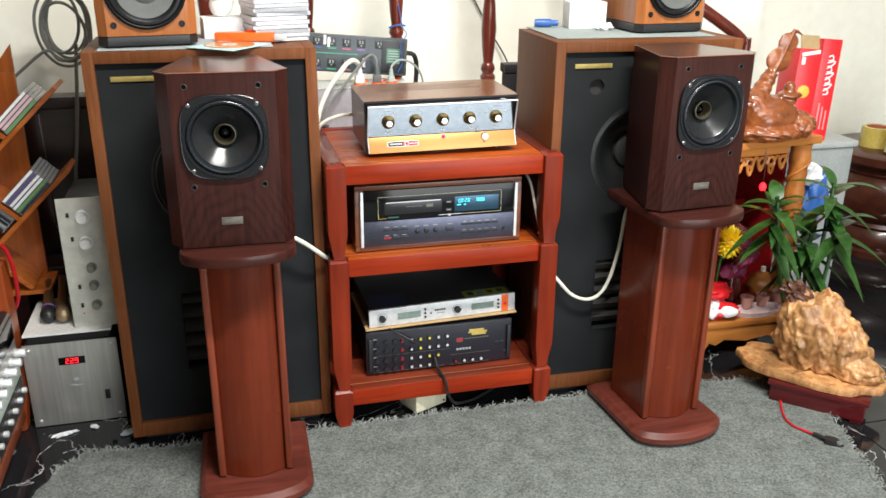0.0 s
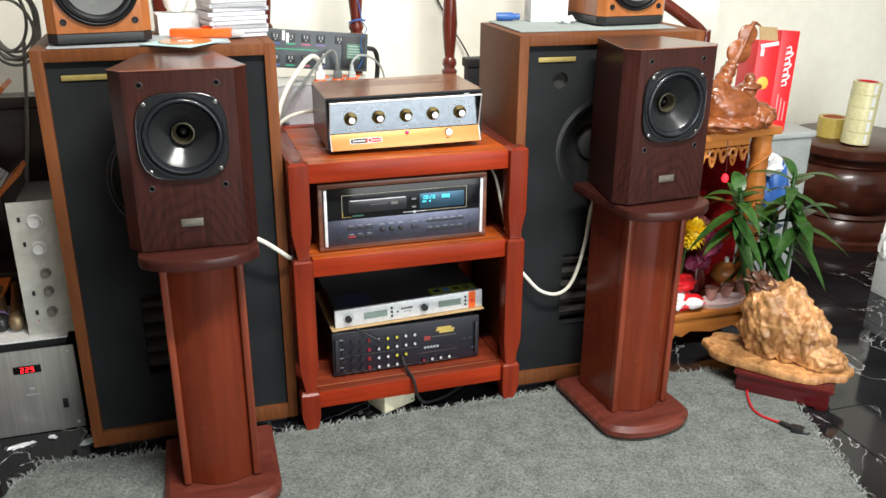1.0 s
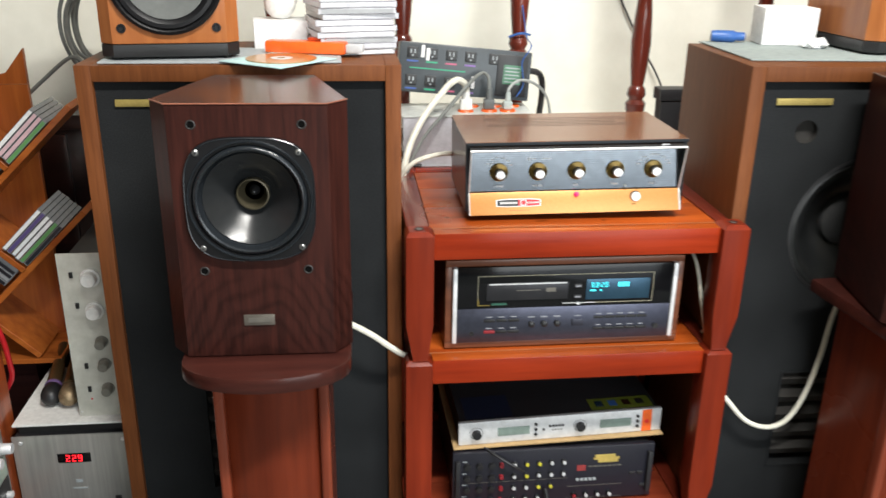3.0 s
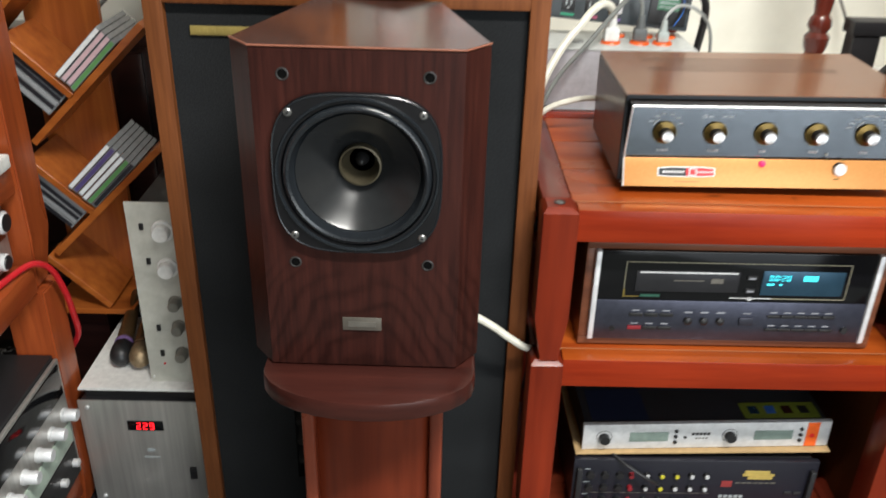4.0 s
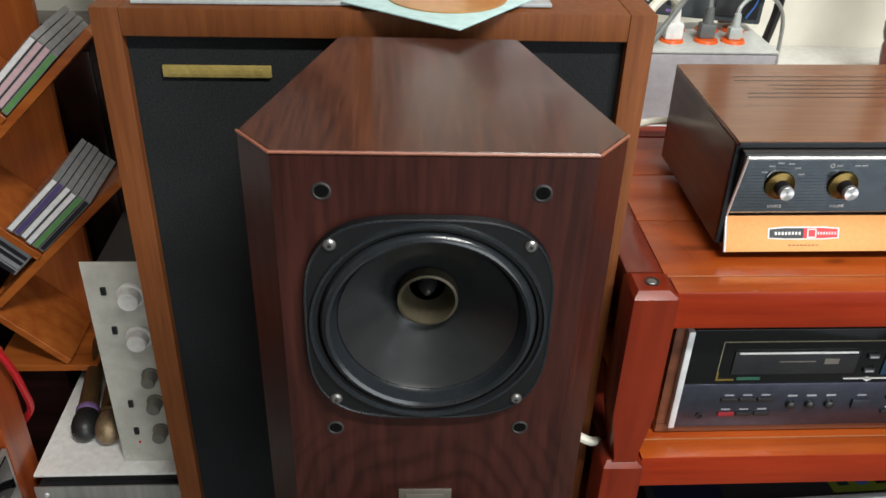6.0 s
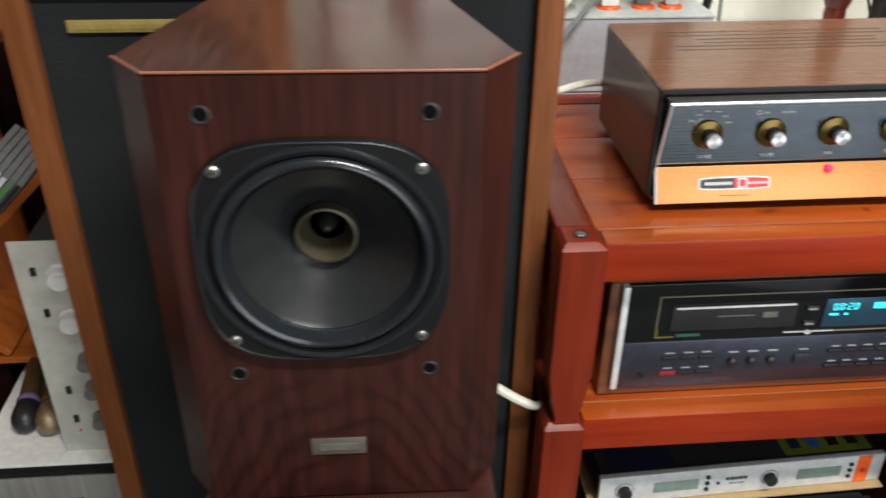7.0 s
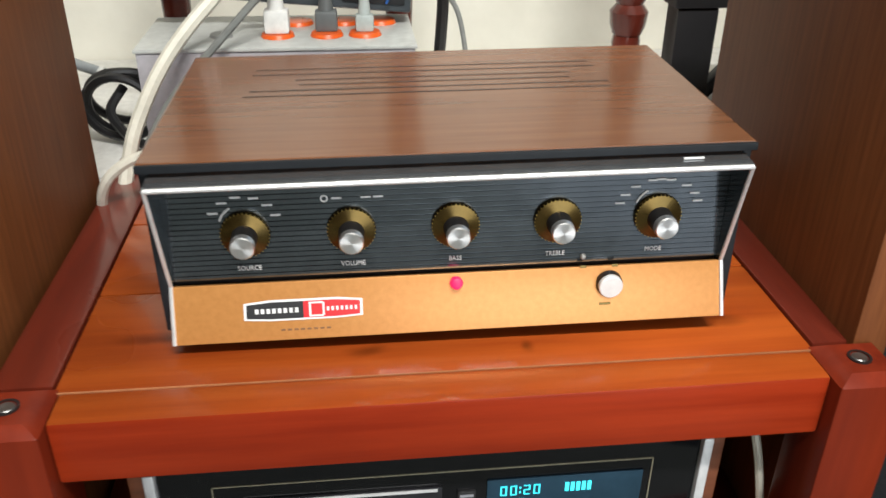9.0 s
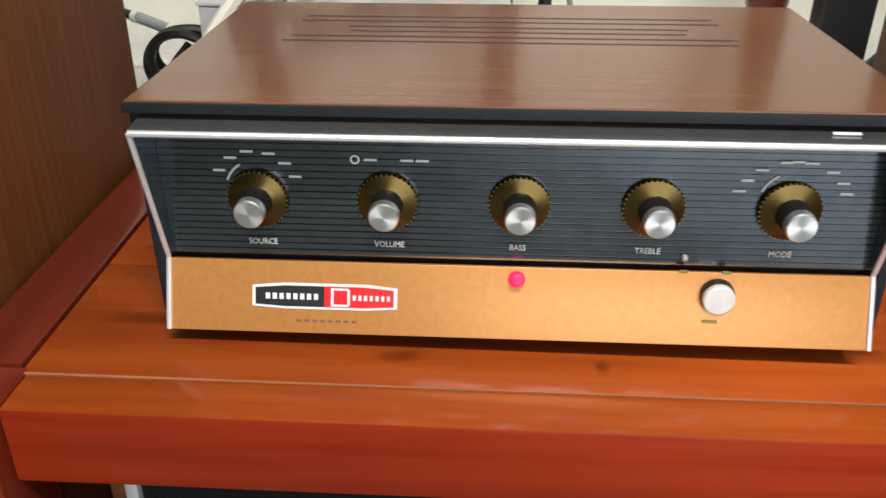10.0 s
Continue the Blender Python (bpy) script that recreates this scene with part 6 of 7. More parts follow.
    for i, (x, y, z, rx, rz, mt, lb) in enumerate(((1.505, 2.225, 0.220, 25, 12, RED, "crumpled red snack packet"), (1.510, 2.20, 0.165, 10, -14, RED, "red and white snack packet"), (1.49, 2.205, 0.170, 20, 30, PAPERW, "crumpled white plastic wrapper"))):
        bm = blob((0, 0, 0), (0.06, 0.035, 0.026), 3, 0.45, 9, i * 3.1)
        ob = tagged(part("snack_packet", xf(bm, pose(x, y, z, rx, 0, rz)), mt), lb + " on the altar table", "packet")
    ob = tagged(part("packet_label", xf(blob((0, 0, 0), (0.032, 0.012, 0.02), 2, 0.2, 5, 2), pose(1.525, 2.168, 0.168, 0, 0, -14)), PAPERW), "white and yellow printed packet front", "packet")


altar()
vs = thing("clay_jar", pose(1.655, 2.345, 0.1355), "small reddish clay jar on the altar table", "jar")
part("body", lathe([(0.0, 0.0), (0.019, 0.0), (0.025, 0.02), (0.024, 0.045), (0.017, 0.062), (0.019, 0.072), (0.016, 0.072), (0.014, 0.06), (0.0, 0.02)], 24), plain("red_clay", (0.22, 0.07, 0.045), 0.6), vs)
gd = thing("wooden_gourd", pose(1.765, 2.345, 0.1355, 0, 0, 10), "smooth brown wooden gourd behind the tea cups", "gourd")
part("body", xf(lathe([(0.0, 0.0), (0.03, 0.003), (0.055, 0.02), (0.062, 0.04), (0.052, 0.062), (0.03, 0.078), (0.012, 0.084), (0.0, 0.085)], 28), Matrix.Diagonal((1, 0.7, 1, 1))), HONEY, gd)
part("stopper", lathe([(0.009, 0.083), (0.008, 0.10), (0.0, 0.102)], 14), PAPERW, gd)


def carved(c, s, seed, rough=0.35, folds=0.0, sub=4):
    """A rounded carved mass with cut folds."""
    bm = bmesh.new()
    bmesh.ops.create_icosphere(bm, subdivisions=sub, radius=1)
    for v in bm.verts:
        d = v.co.normalized()
        k = 1 + rough * 0.35 * noise.fractal(d * 1.6 + Vector((seed, seed, 0)), 1.0, 2.0, 3) + folds * abs(math.sin(9 * d.x + 5 * d.z + 4 * noise.noise(d * 2 + Vector((seed, 0, 0)))))
        v.co = Vector((d.x * s[0] * k + c[0], d.y * s[1] * k + c[1], d.z * s[2] * k + c[2]))
    return bm


def statue():
    """A reclining figure with a raised gourd, one plain carved mass."""
    bms = [carved((-0.01, 0, 0.075), (0.098, 0.078, 0.062), 1, 0.3), carved((-0.008, 0.0, 0.028), (0.108, 0.088, 0.032), 2, 0.3, 0.16), carved((0.09, -0.02, 0.045), (0.05, 0.05, 0.04), 3, 0.4, 0.2), carved((-0.055, 0.01, 0.10), (0.055, 0.055, 0.05), 4, 0.3, 0.15)]
    bms += [carved((0.062, 0.0, 0.125), (0.026, 0.026, 0.034), 5, 0.2), carved((0.064, 0.0, 0.135), (0.042, 0.032, 0.012), 6, 0.2), carved((0.062, 0.0, 0.160), (0.018, 0.018, 0.018), 7, 0.1, 0, 3)]
    bms.append(tube([(-0.045, 0.015, 0.11), (-0.022, 0.02, 0.155), (0.004, 0.02, 0.205)], 0.030, 12, 8, lambda u: 1.15 - 0.45 * u + 0.08 * math.sin(u * 26)))
    bms.append(tube([(-0.005, 0.008, 0.19), (0.018, 0.006, 0.24), (0.040, 0.006, 0.30), (0.052, 0.006, 0.335)], 0.005, 8))
    bms += [carved((0.018, 0.014, 0.243), (0.045, 0.010, 0.038), 8, 0.15), carved((0.042, 0.014, 0.292), (0.035, 0.009, 0.034), 9, 0.15)]
    bms.append(tube([(0.045, 0.012, 0.312), (0.062, 0.012, 0.328), (0.086, 0.010, 0.316)], 0.008, 8, 6, lambda u: 1.3 - u))
    ob = part("wooden_statue", xf(fused(join(*bms), 0.0032), pose(1.652, 2.285, 0.708)), STATUE)
    tagged(ob, "glossy red-brown carved wooden figure on the altar roof", "statue")


statue()


def drink_carton():
    t = thing("drink_carton", pose(1.945, 2.47, 0.643, -5, 4, -8), "tall red cardboard drink carton with torn open top", "carton")
    part("body", box(-0.074, 0.006, 0.0, 0.12, 0.0, 0.308, 0.003), RED, t)
    part("side_face", box(0.008, 0.076, 0.004, 0.12, 0.0, 0.345, 0.003), RED, t, "bright red end of the carton")
    part("flap", xf(box(-0.066, 0.0, -0.002, 0.001, 0.0, 0.05), pose(0, 0.01, 0.305, -20)), plain("cardboard_inside", (0.36, 0.25, 0.12), 0.8), t, "brown torn flap")
    part("torn_edge", xf(box(-0.065, 0.0, -0.002, 0.001, 0.0, 0.012), pose(0, 0.0, 0.295, 0, -12, 0)), PAPERW, t)
    # the maker's sign, a flowing white band of plain strokes
    for i in range(7):
        z = 0.285 - i * 0.019
        part("white_stroke", tube([(0.034, 0.003, z), (0.048 + 0.012 * (i % 2), 0.003, z + 0.006), (0.052, 0.003, z - 0.008), (0.036, 0.003, z - 0.012)], 0.0024, 6, 4), PAPERW, t)
    for i in range(3):
        part("white_bar", box(0.028 + i * 0.014, 0.033 + i * 0.014, 0.002, 0.0045, 0.04, 0.13 - 0.012 * i), plain("pale_red_print", (0.75, 0.25, 0.25), 0.4), t)
    part("yellow_burst", xf(lathe([(0.0, 0.0012), (0.018, 0.001), (0.022, 0.0)], 10), Matrix.Translation((-0.038, 0.0, 0.165)) @ FRONT), plain("yellow_burst_print", (0.85, 0.42, 0.05), 0.4), t)
    part("white_mark", box(-0.062, -0.05, -0.0012, 0.001, 0.255, 0.28), PAPERW, t)
    g = thing("grey_storage_box", pose(1.86, 2.44, 0), "pale grey plastic storage box in the corner", "box")
    part("bin", box(0.0, 0.27, 0.0, 0.33, 0.0, 0.618, 0.01), plain("pale_grey_plastic", (0.27, 0.29, 0.28), 0.4), g)
    part("lid", box(-0.008, 0.278, -0.008, 0.338, 0.619, 0.641, 0.006), plain("pale_grey_lid", (0.34, 0.36, 0.35), 0.4), g)
    for i, (c, x, z, sx, sz) in enumerate(((BLUE, 1.967, 0.461, 0.05, 0.10), (PAPERW, 1.931, 0.544, 0.045, 0.035))):
        tagged(part("plastic_bag", blob((x, 2.405 - 0.01 * i, z), (sx, 0.03, sz), 3, 0.4, 8, i), c), "crumpled %s plastic bag hung beside the altar" % ("blue", "white")[i], "bag")


drink_carton()


def plant():
    t = thing("potted_dracaena", pose(1.775, 2.12, 0.0), "bushy green dracaena with drooping strap leaves in a pot", "plant")
    rng = random.Random(12)
    part("pot", lathe([(0.0, 0.0), (0.055, 0.0), (0.07, 0.10), (0.078, 0.12), (0.072, 0.12), (0.06, 0.10), (0.0, 0.10)], 28), plain("brown_glazed_pot", (0.16, 0.08, 0.05), 0.3), t)
    stems = [(-0.185, -0.02, 0.575), (0.026, 0.0, 0.60), (0.032, -0.04, 0.505), (0.0, 0.03, 0.44), (-0.14, 0.03, 0.51), (-0.02, 0.04, 0.43)]
    for sx, sy, h in stems:
        st = part("stem", tube([(sx * 0.2, sy * 0.2, 0.09), (sx * 0.7, sy * 0.8, h * 0.55), (sx, sy, h)], 0.0065, 7), LEAF, t)
        n = 12
        for i in range(n):
            a = i * 2.4 + rng.uniform(-0.3, 0.3)
            ln = rng.uniform(0.105, 0.165)
            el = 1.15 - 2.0 * (n - i) / n + rng.uniform(-0.15, 0.15)
            z0 = h - 0.11 * (n - i) / n
            wd = rng.uniform(0.0165, 0.0235)
            bm = bmesh.new()
            prev = None
            for k in range(8):
                u = k / 7
                r = ln * u
                drop = 0.5 * ln * u * u
                c = Vector((sx + r * math.cos(a) * math.cos(el * (1 - 0.3 * u)), sy + r * math.sin(a) * math.cos(el * (1 - 0.3 * u)), z0 + r * math.sin(el) - drop))
                w = wd * (math.sin(math.pi * (0.10 + 0.90 * u) ** 0.72)) ** 0.9 if k < 7 else 0.0004
                s = Vector((-math.sin(a), math.cos(a), 0)) * w
                row = [bm.verts.new(c - s), bm.verts.new(c + Vector((0, 0, -0.25 * w))), bm.verts.new(c + s)]
                if prev:
                    bm.faces.new((prev[0], prev[1], row[1], row[0]))
                    bm.faces.new((prev[1], prev[2], row[2], row[1]))
                prev = row
            part("leaf", bm, LEAF, st)


plant()


ROOT_D = surface("dark_root_wood", (0.035, 0.010, 0.006), (0.17, 0.065, 0.03), 0.42, 0, 40, bump=0.9, detail=7, coat=0.1, stain=0.4, stain_scale=14, dist=0.01)


def root_carving():
    p = thing("red_plinth", pose(1.655, 1.855, 0.0, 0, 0, -44), "low dark red lacquered plinth on the floor", "plinth")
    part("block", box(-0.13, 0.13, -0.075, 0.075, 0.006, 0.060, 0.004), RED_D, p)
    part("cap", box(-0.138, 0.138, -0.083, 0.083, 0.061, 0.075, 0.004), RED_D, p)
    for x in (-0.11, 0.11):
        for y in (-0.06, 0.06):
            part("foot", box(x - 0.015, x + 0.015, y - 0.012, y + 0.012, 0.0, 0.0055), RED_D, p)
    bms = []
    slab = []
    for i in range(40):
        a = 2 * math.pi * i / 40
        k = 1 + 0.22 * noise.noise(Vector((math.cos(a) * 2, math.sin(a) * 2, 3)))
        slab.append((0.225 * math.cos(a) * k, 0.125 * math.sin(a) * k))
    bms.append(prism(slab, 0.0, 0.026, 0.008, 2))

    def knot(c, s, seed, rough=0.8, sub=5):
        bm = bmesh.new()
        bmesh.ops.create_icosphere(bm, subdivisions=sub, radius=1)
        for v in bm.verts:
            d = v.co.normalized()
            k = 1 + rough * 0.34 * noise.fractal(d * 2.2 + Vector((seed, 0, seed)), 1.0, 2.0, 5) + 0.075 * abs(math.sin(5 * math.atan2(d.y, d.x) + 6 * d.z + 5 * noise.noise(d * 1.7 + Vector((seed, 0, 0))))) - 0.05 * abs(noise.noise(d * 14))
            v.co = Vector((d.x * s[0] * k + c[0], d.y * s[1] * k + c[1], d.z * s[2] * k + c[2]))
        return bm

    bms += [knot((-0.005, 0.01, 0.12), (0.105, 0.080, 0.13), 1.3), knot((-0.06, 0.0, 0.15), (0.052, 0.055, 0.10), 4.1), knot((0.07, 0.0, 0.10), (0.085, 0.07, 0.09), 7.7), knot((0.13, -0.01, 0.05), (0.08, 0.06, 0.045), 2.2, 0.6, 4), knot((0.02, 0.02, 0.19), (0.06, 0.05, 0.075), 9.4, 0.9, 4)]
    root = thing("root_carving", pose(1.645, 1.905, 0.0755, 0, 0, -48), "gnarled honey-coloured root wood carving on a slab", "carving")
    part("slab", xf(bms[0], Matrix.Diagonal((0.95, 0.85, 0.95, 1))), ROOT, root, "flat slab with a waney edge")
    part("carved_root", xf(fused(join(*bms[1:]), 0.0032), Matrix.Translation((0, 0, 0.004)) @ Matrix.Diagonal((0.95, 0.85, 0.95, 1))), ROOT, root)
    tagged(part("dark_root_cap", xf(knot((0, 0, 0), (0.045, 0.034, 0.030), 3.3, 1.5, 4), pose(1.604, 1.960, 0.318, 20, 30, 0)), ROOT_D), "small dark carved knot on top of the root", "carving")


root_carving()


def drum_stool():
    t = thing("round_pedestal", pose(2.84, 2.985, 0), "round glossy red teak pedestal with ringed sides", "pedestal")
    part("top", lathe([(0.0, 0.450), (0.27, 0.450), (0.285, 0.441), (0.285, 0.410), (0.268, 0.398), (0.245, 0.395)], 56), TEAK, t)
    part("body", lathe([(0.245, 0.396), (0.228, 0.378), (0.240, 0.362), (0.230, 0.348), (0.252, 0.325), (0.266, 0.27), (0.263, 0.21), (0.243, 0.165), (0.226, 0.155), (0.240, 0.135), (0.226, 0.122), (0.248, 0.09), (0.252, 0.06), (0.243, 0.036), (0.258, 0.026), (0.258, 0.0), (0.0, 0.0)], 56), TEAK, t)
    y = thing("tape_roll", pose(2.735, 3.02, 0.4505), "roll of brown-yellow packing tape on the pedestal", "tape roll")
    part("tape", lathe([(0.046, 0.0), (0.062, 0.0), (0.062, 0.085), (0.046, 0.085), (0.046, 0.0)], 32), plain("yellow_packing_tape", (0.55, 0.42, 0.10), 0.25), y)
    part("core", lathe([(0.0456, 0.0), (0.0456, 0.084), (0.041, 0.084), (0.041, 0.0)], 32), plain("card_core", (0.5, 0.15, 0.08), 0.6), y)
    s = thing("tape_stack", pose(2.722, 2.862, 0.4535, 0, 3, 0), "tilted stack of pale clear tape rolls on the pedestal", "tape rolls")
    for i in range(5):
        r = part("tape", lathe([(0.043, 0.0), (0.057, 0.0), (0.057, 0.051), (0.043, 0.051), (0.043, 0.0)], 32, Matrix.Translation((0, 0, i * 0.052 + 0.004))), plain("pale_yellow_tape", (0.70, 0.66, 0.38), 0.2), s)
        part("wrapper_mark", box(-0.012, 0.004, -0.0582, -0.0562, i * 0.052 + 0.01, i * 0.052 + 0.049), PAPERW, r)
    part("core_end", lathe([(0.0428, 0.2645), (0.034, 0.2645), (0.034, 0.20)], 32), RED, s)
    b = thing("black_cabinet", pose(2.490, 2.12, 0.157), "black cabinet standing on a pale carton", "cabinet")
    part("body", box(0.0, 0.34, 0.0, 0.25, 0.012, 0.33, 0.006), BLACK, b)
    part("plinth", box(0.01, 0.33, 0.01, 0.24, 0.0, 0.0118), BLACK_M, b)
    tagged(part("white_bag", blob((2.470, 2.36, 0.215), (0.014, 0.02, 0.060), 3, 0.9, 12, 4), WHITE), "crumpled white plastic bag against the black cabinet", "bag")
    tagged(part("pale_carton", box(2.474, 2.84, 2.115, 2.388, 0.0, 0.156, 0.004), plain("pale_grey_card", (0.55, 0.57, 0.56), 0.6)), "pale cardboard carton on the floor under a black cabinet", "carton")


drum_stool()

# ---- red lead with a black plug on the carpet ----
lead = thing("red_lead", pose(0, 0, 0), "thin red lead with a black plug lying on the carpet", "cable")
part("wire", tube([(1.537, 1.87, 0.013), (1.512, 1.83, 0.013), (1.488, 1.777, 0.013), (1.487, 1.74, 0.013), (1.498, 1.714, 0.014), (1.515, 1.681, 0.016)], 0.0034, 8), RED_C, lead)
part("plug", join(tube([(1.512, 1.686, 0.017), (1.520, 1.668, 0.018), (1.528, 1.648, 0.018)], 0.0065, 10), xf(box(-0.011, 0.011, -0.016, 0.016, 0, 0.018, 0.003), pose(1.534, 1.642, 0.009, 0, 0, 50)), tube([(1.540, 1.648, 0.016), (1.556, 1.655, 0.012), (1.568, 1.650, 0.011)], 0.0035, 8), tube([(1.536, 1.632, 0.016), (1.548, 1.622, 0.012), (1.560, 1.624, 0.011)], 0.0035, 8)), BLACK, lead)

# ---- power strip, supply box and plugs behind the rack ----


def power_strip():
    t = thing("power_conditioner_strip", pose(0.409, 2.615, 0.958, -8, 5.2, 1), "large dark grey surge protector strip wrapped in clear film", "power strip")
    part("body", box(-0.156, 0.156, 0.0, 0.05, -0.058, 0.055, 0.004), plain("dark_slate_plastic", (0.045, 0.055, 0.062), 0.35), t)
    for r, z in ((0, 0.032), (1, -0.030)):
        for i in range(5 if r == 0 else 4):
            x = -0.125 + i * 0.045 + (0.012 if i > 3 else 0)
            s = part("socket", box(x - 0.013, x + 0.013, -0.0022, 0.001, z - 0.012, z + 0.012, 0.002), BLACK, t)
            part("socket_slots", join(box(x - 0.006, x - 0.003, -0.0028, -0.0015, z - 0.002, z + 0.007), box(x + 0.003, x + 0.006, -0.0028, -0.0015, z - 0.002, z + 0.007), box(x - 0.002, x + 0.002, -0.0028, -0.0015, z - 0.009, z - 0.005)), GREYP, s, smooth=False)
        for i, c in enumerate((BLUE, LEAF, RED, RED)):
            part("printed_bar", box(-0.138 + i * 0.045, -0.112 + i * 0.045, -0.0012, 0.0005, z - 0.0215, z - 0.0175), STRIPM[i], t)
    part("green_line", box(-0.13, 0.0, -0.0012, 0.0005, -0.004, -0.001), STRIPM[1], t)
    part("control_panel", box(0.075, 0.148, -0.003, 0.001, -0.05, 0.045, 0.002), BLACK, t)
    part("label", box(0.09, 0.132, -0.0042, -0.0028, -0.022, 0.022), plain("printed_green_label", (0.04, 0.16, 0.08), 0.3), t)
    for i in range(5):
        part("printed_bar", box(0.094, 0.128, -0.0048, -0.004, -0.018 + i * 0.008, -0.0155 + i * 0.008), GREYP, t)
    # white strips painted on for the glare of the clear film
    for x, z in ((-0.102, 0.036), (-0.09, 0.03), (0.02, -0.025)):
        part("film_glare_strip", box(x - 0.004, x + 0.004, -0.0026, -0.0012, z - 0.014, z + 0.014), PAPERW, t)
    cable("blue_wire", [(0.552, 2.688, 1.10), (0.565, 2.685, 1.03), (0.56, 2.603, 1.015), (0.54, 2.601, 0.98), (0.545, 2.602, 0.93), (0.53, 2.60, 0.90)], 0.0016, BLUE, "thin blue wire tying the strip to a spindle")
    cable("blue_wire", [(0.526, 2.705, 1.025), (0.552, 2.690, 1.035), (0.578, 2.705, 1.030)], 0.0030, BLUE, "blue wire wound round a spindle")
    cable("black_power_cable", [(0.565, 2.64, 0.955), (0.592, 2.64, 0.945), (0.602, 2.65, 0.90), (0.600, 2.68, 0.80), (0.60, 2.70, 0.757)], 0.0075, BLACK, "thick black mains cable hanging from the strip")


STRIPM = [plain("blue_print", (0.03, 0.08, 0.30), 0.4), plain("green_print", (0.02, 0.30, 0.16), 0.4), plain("pink_print", (0.45, 0.08, 0.16), 0.4), plain("violet_print", (0.20, 0.10, 0.35), 0.4)]
power_strip()


def supply_box():
    t = thing("supply_box", pose(0.258, 2.522, 0.7505, 0, 0, 0), "pale grey metal supply box with orange sockets on the ledge", "power supply")
    part("body", box(0.0, 0.30, 0.0, 0.145, 0.004, 0.118, 0.002), plain("pale_lilac_grey_enamel", (0.44, 0.43, 0.46), 0.35), t)
    part("lid", box(-0.002, 0.302, -0.002, 0.147, 0.1182, 0.122, 0.001), plain("pale_grey_lid_enamel", (0.55, 0.57, 0.55), 0.35), t)
    for x in (0.148, 0.203, 0.246):
        o = part("orange_socket", lathe([(0.0, 0.0045), (0.017, 0.004), (0.019, 0.0)], 24, Matrix.Translation((x, 0.048, 0.1222))), ORANGE_P, t)
        part("orange_socket", lathe([(0.0, 0.0045), (0.017, 0.004), (0.019, 0.0)], 24, Matrix.Translation((x + 0.02, 0.105, 0.1222))), ORANGE_P, t)
    part("grey_socket", lathe([(0.0, 0.003), (0.012, 0.003), (0.013, 0.0)], 20, Matrix.Translation((0.085, 0.05, 0.1222))), plain("mid_grey_plastic", (0.3, 0.31, 0.3), 0.4), t)
    for x, y in ((0.02, 0.02), (0.28, 0.02), (0.02, 0.125), (0.28, 0.125)):
        part("foot", lathe([(0.008, 0.0), (0.008, 0.0042)], 10, Matrix.Translation((x, y, 0))), RUBBER, t)

    def plug(x, y, s, material, lead, label, lead_mat, r):
        p = thing("mains_plug", pose(x, y, 0.8768), label, "plug")
        part("shell", join(box(-0.014 * s, 0.014 * s, -0.011 * s, 0.011 * s, 0.0, 0.026 * s, 0.004), lathe([(0.010 * s, 0.022 * s), (0.007 * s, 0.052 * s), (0.0, 0.054 * s)], 14)), material, p)
        part("lead", tube([tuple(Vector(q) - Vector((x, y, 0.8768))) for q in lead], r, 8), lead_mat, p)

    plug(0.406, 2.57, 1.0, WHITE, [(0.406, 2.57, 0.918), (0.400, 2.562, 0.938), (0.382, 2.55, 0.948), (0.360, 2.533, 0.938), (0.342, 2.518, 0.921), (0.318, 2.50, 0.897), (0.294, 2.48, 0.867), (0.272, 2.46, 0.828), (0.258, 2.44, 0.79), (0.245, 2.42, 0.72), (0.24, 2.43, 0.60)], "white mains plug with a thick cream lead", WHITE_C, 0.0075)
    plug(0.461, 2.575, 0.9, plain("grey_plug", (0.12, 0.13, 0.13), 0.45), [(0.461, 2.575, 0.92), (0.458, 2.585, 0.95), (0.44, 2.59, 0.955), (0.40, 2.545, 0.930), (0.350, 2.50, 0.885), (0.305, 2.475, 0.840), (0.278, 2.455, 0.80), (0.262, 2.45, 0.76)], "grey mains plug with a thin grey lead", GREY_C, 0.0042)
    plug(0.504, 2.57, 0.75, plain("translucent_plug", (0.45, 0.50, 0.48), 0.3), [(0.504, 2.57, 0.905), (0.508, 2.575, 0.925), (0.535, 2.59, 0.94), (0.58, 2.62, 0.925), (0.62, 2.66, 0.88), (0.64, 2.69, 0.80), (0.65, 2.70, 0.757)], "pale grey plug with a thin lead", plain("pale_grey_lead", (0.36, 0.38, 0.37), 0.4), 0.0034)


supply_box()
cable("cream_cable", [(0.238, 2.41, 0.70), (0.239, 2.38, 0.755), (0.250, 2.365, 0.787), (0.268, 2.362, 0.806), (0.292, 2.362, 0.817), (0.33, 2.368, 0.824), (0.37, 2.375, 0.822)], 0.0052, WHITE_C, "cream cable entering the back of the amplifier")
loops = [(0.126, 2.645, 0.834), (0.160, 2.64, 0.825), (0.197, 2.62, 0.819), (0.236, 2.60, 0.817)]
for i in range(34):
    a = 0.5 + i * 0.5
    loops.append((0.222 + (0.050 - 0.0004 * i) * math.cos(a), 2.585 + 0.028 * math.sin(a * 0.37), 0.795 + (0.031 + 0.0002 * i) * math.sin(a)))
signal = thing("black_signal_cable", pose(0, 0, 0), "thick black cable looped behind the tall cabinet, pale sleeve", "cable")
part("sheath", tube(loops, 0.0052, 8, 3), BLACK, signal)
part("sleeve", tube([(0.150, 2.643, 0.8275), (0.170, 2.636, 0.8225), (0.190, 2.624, 0.8195)], 0.0064, 10), GREYP, signal, "grey printed sleeve")
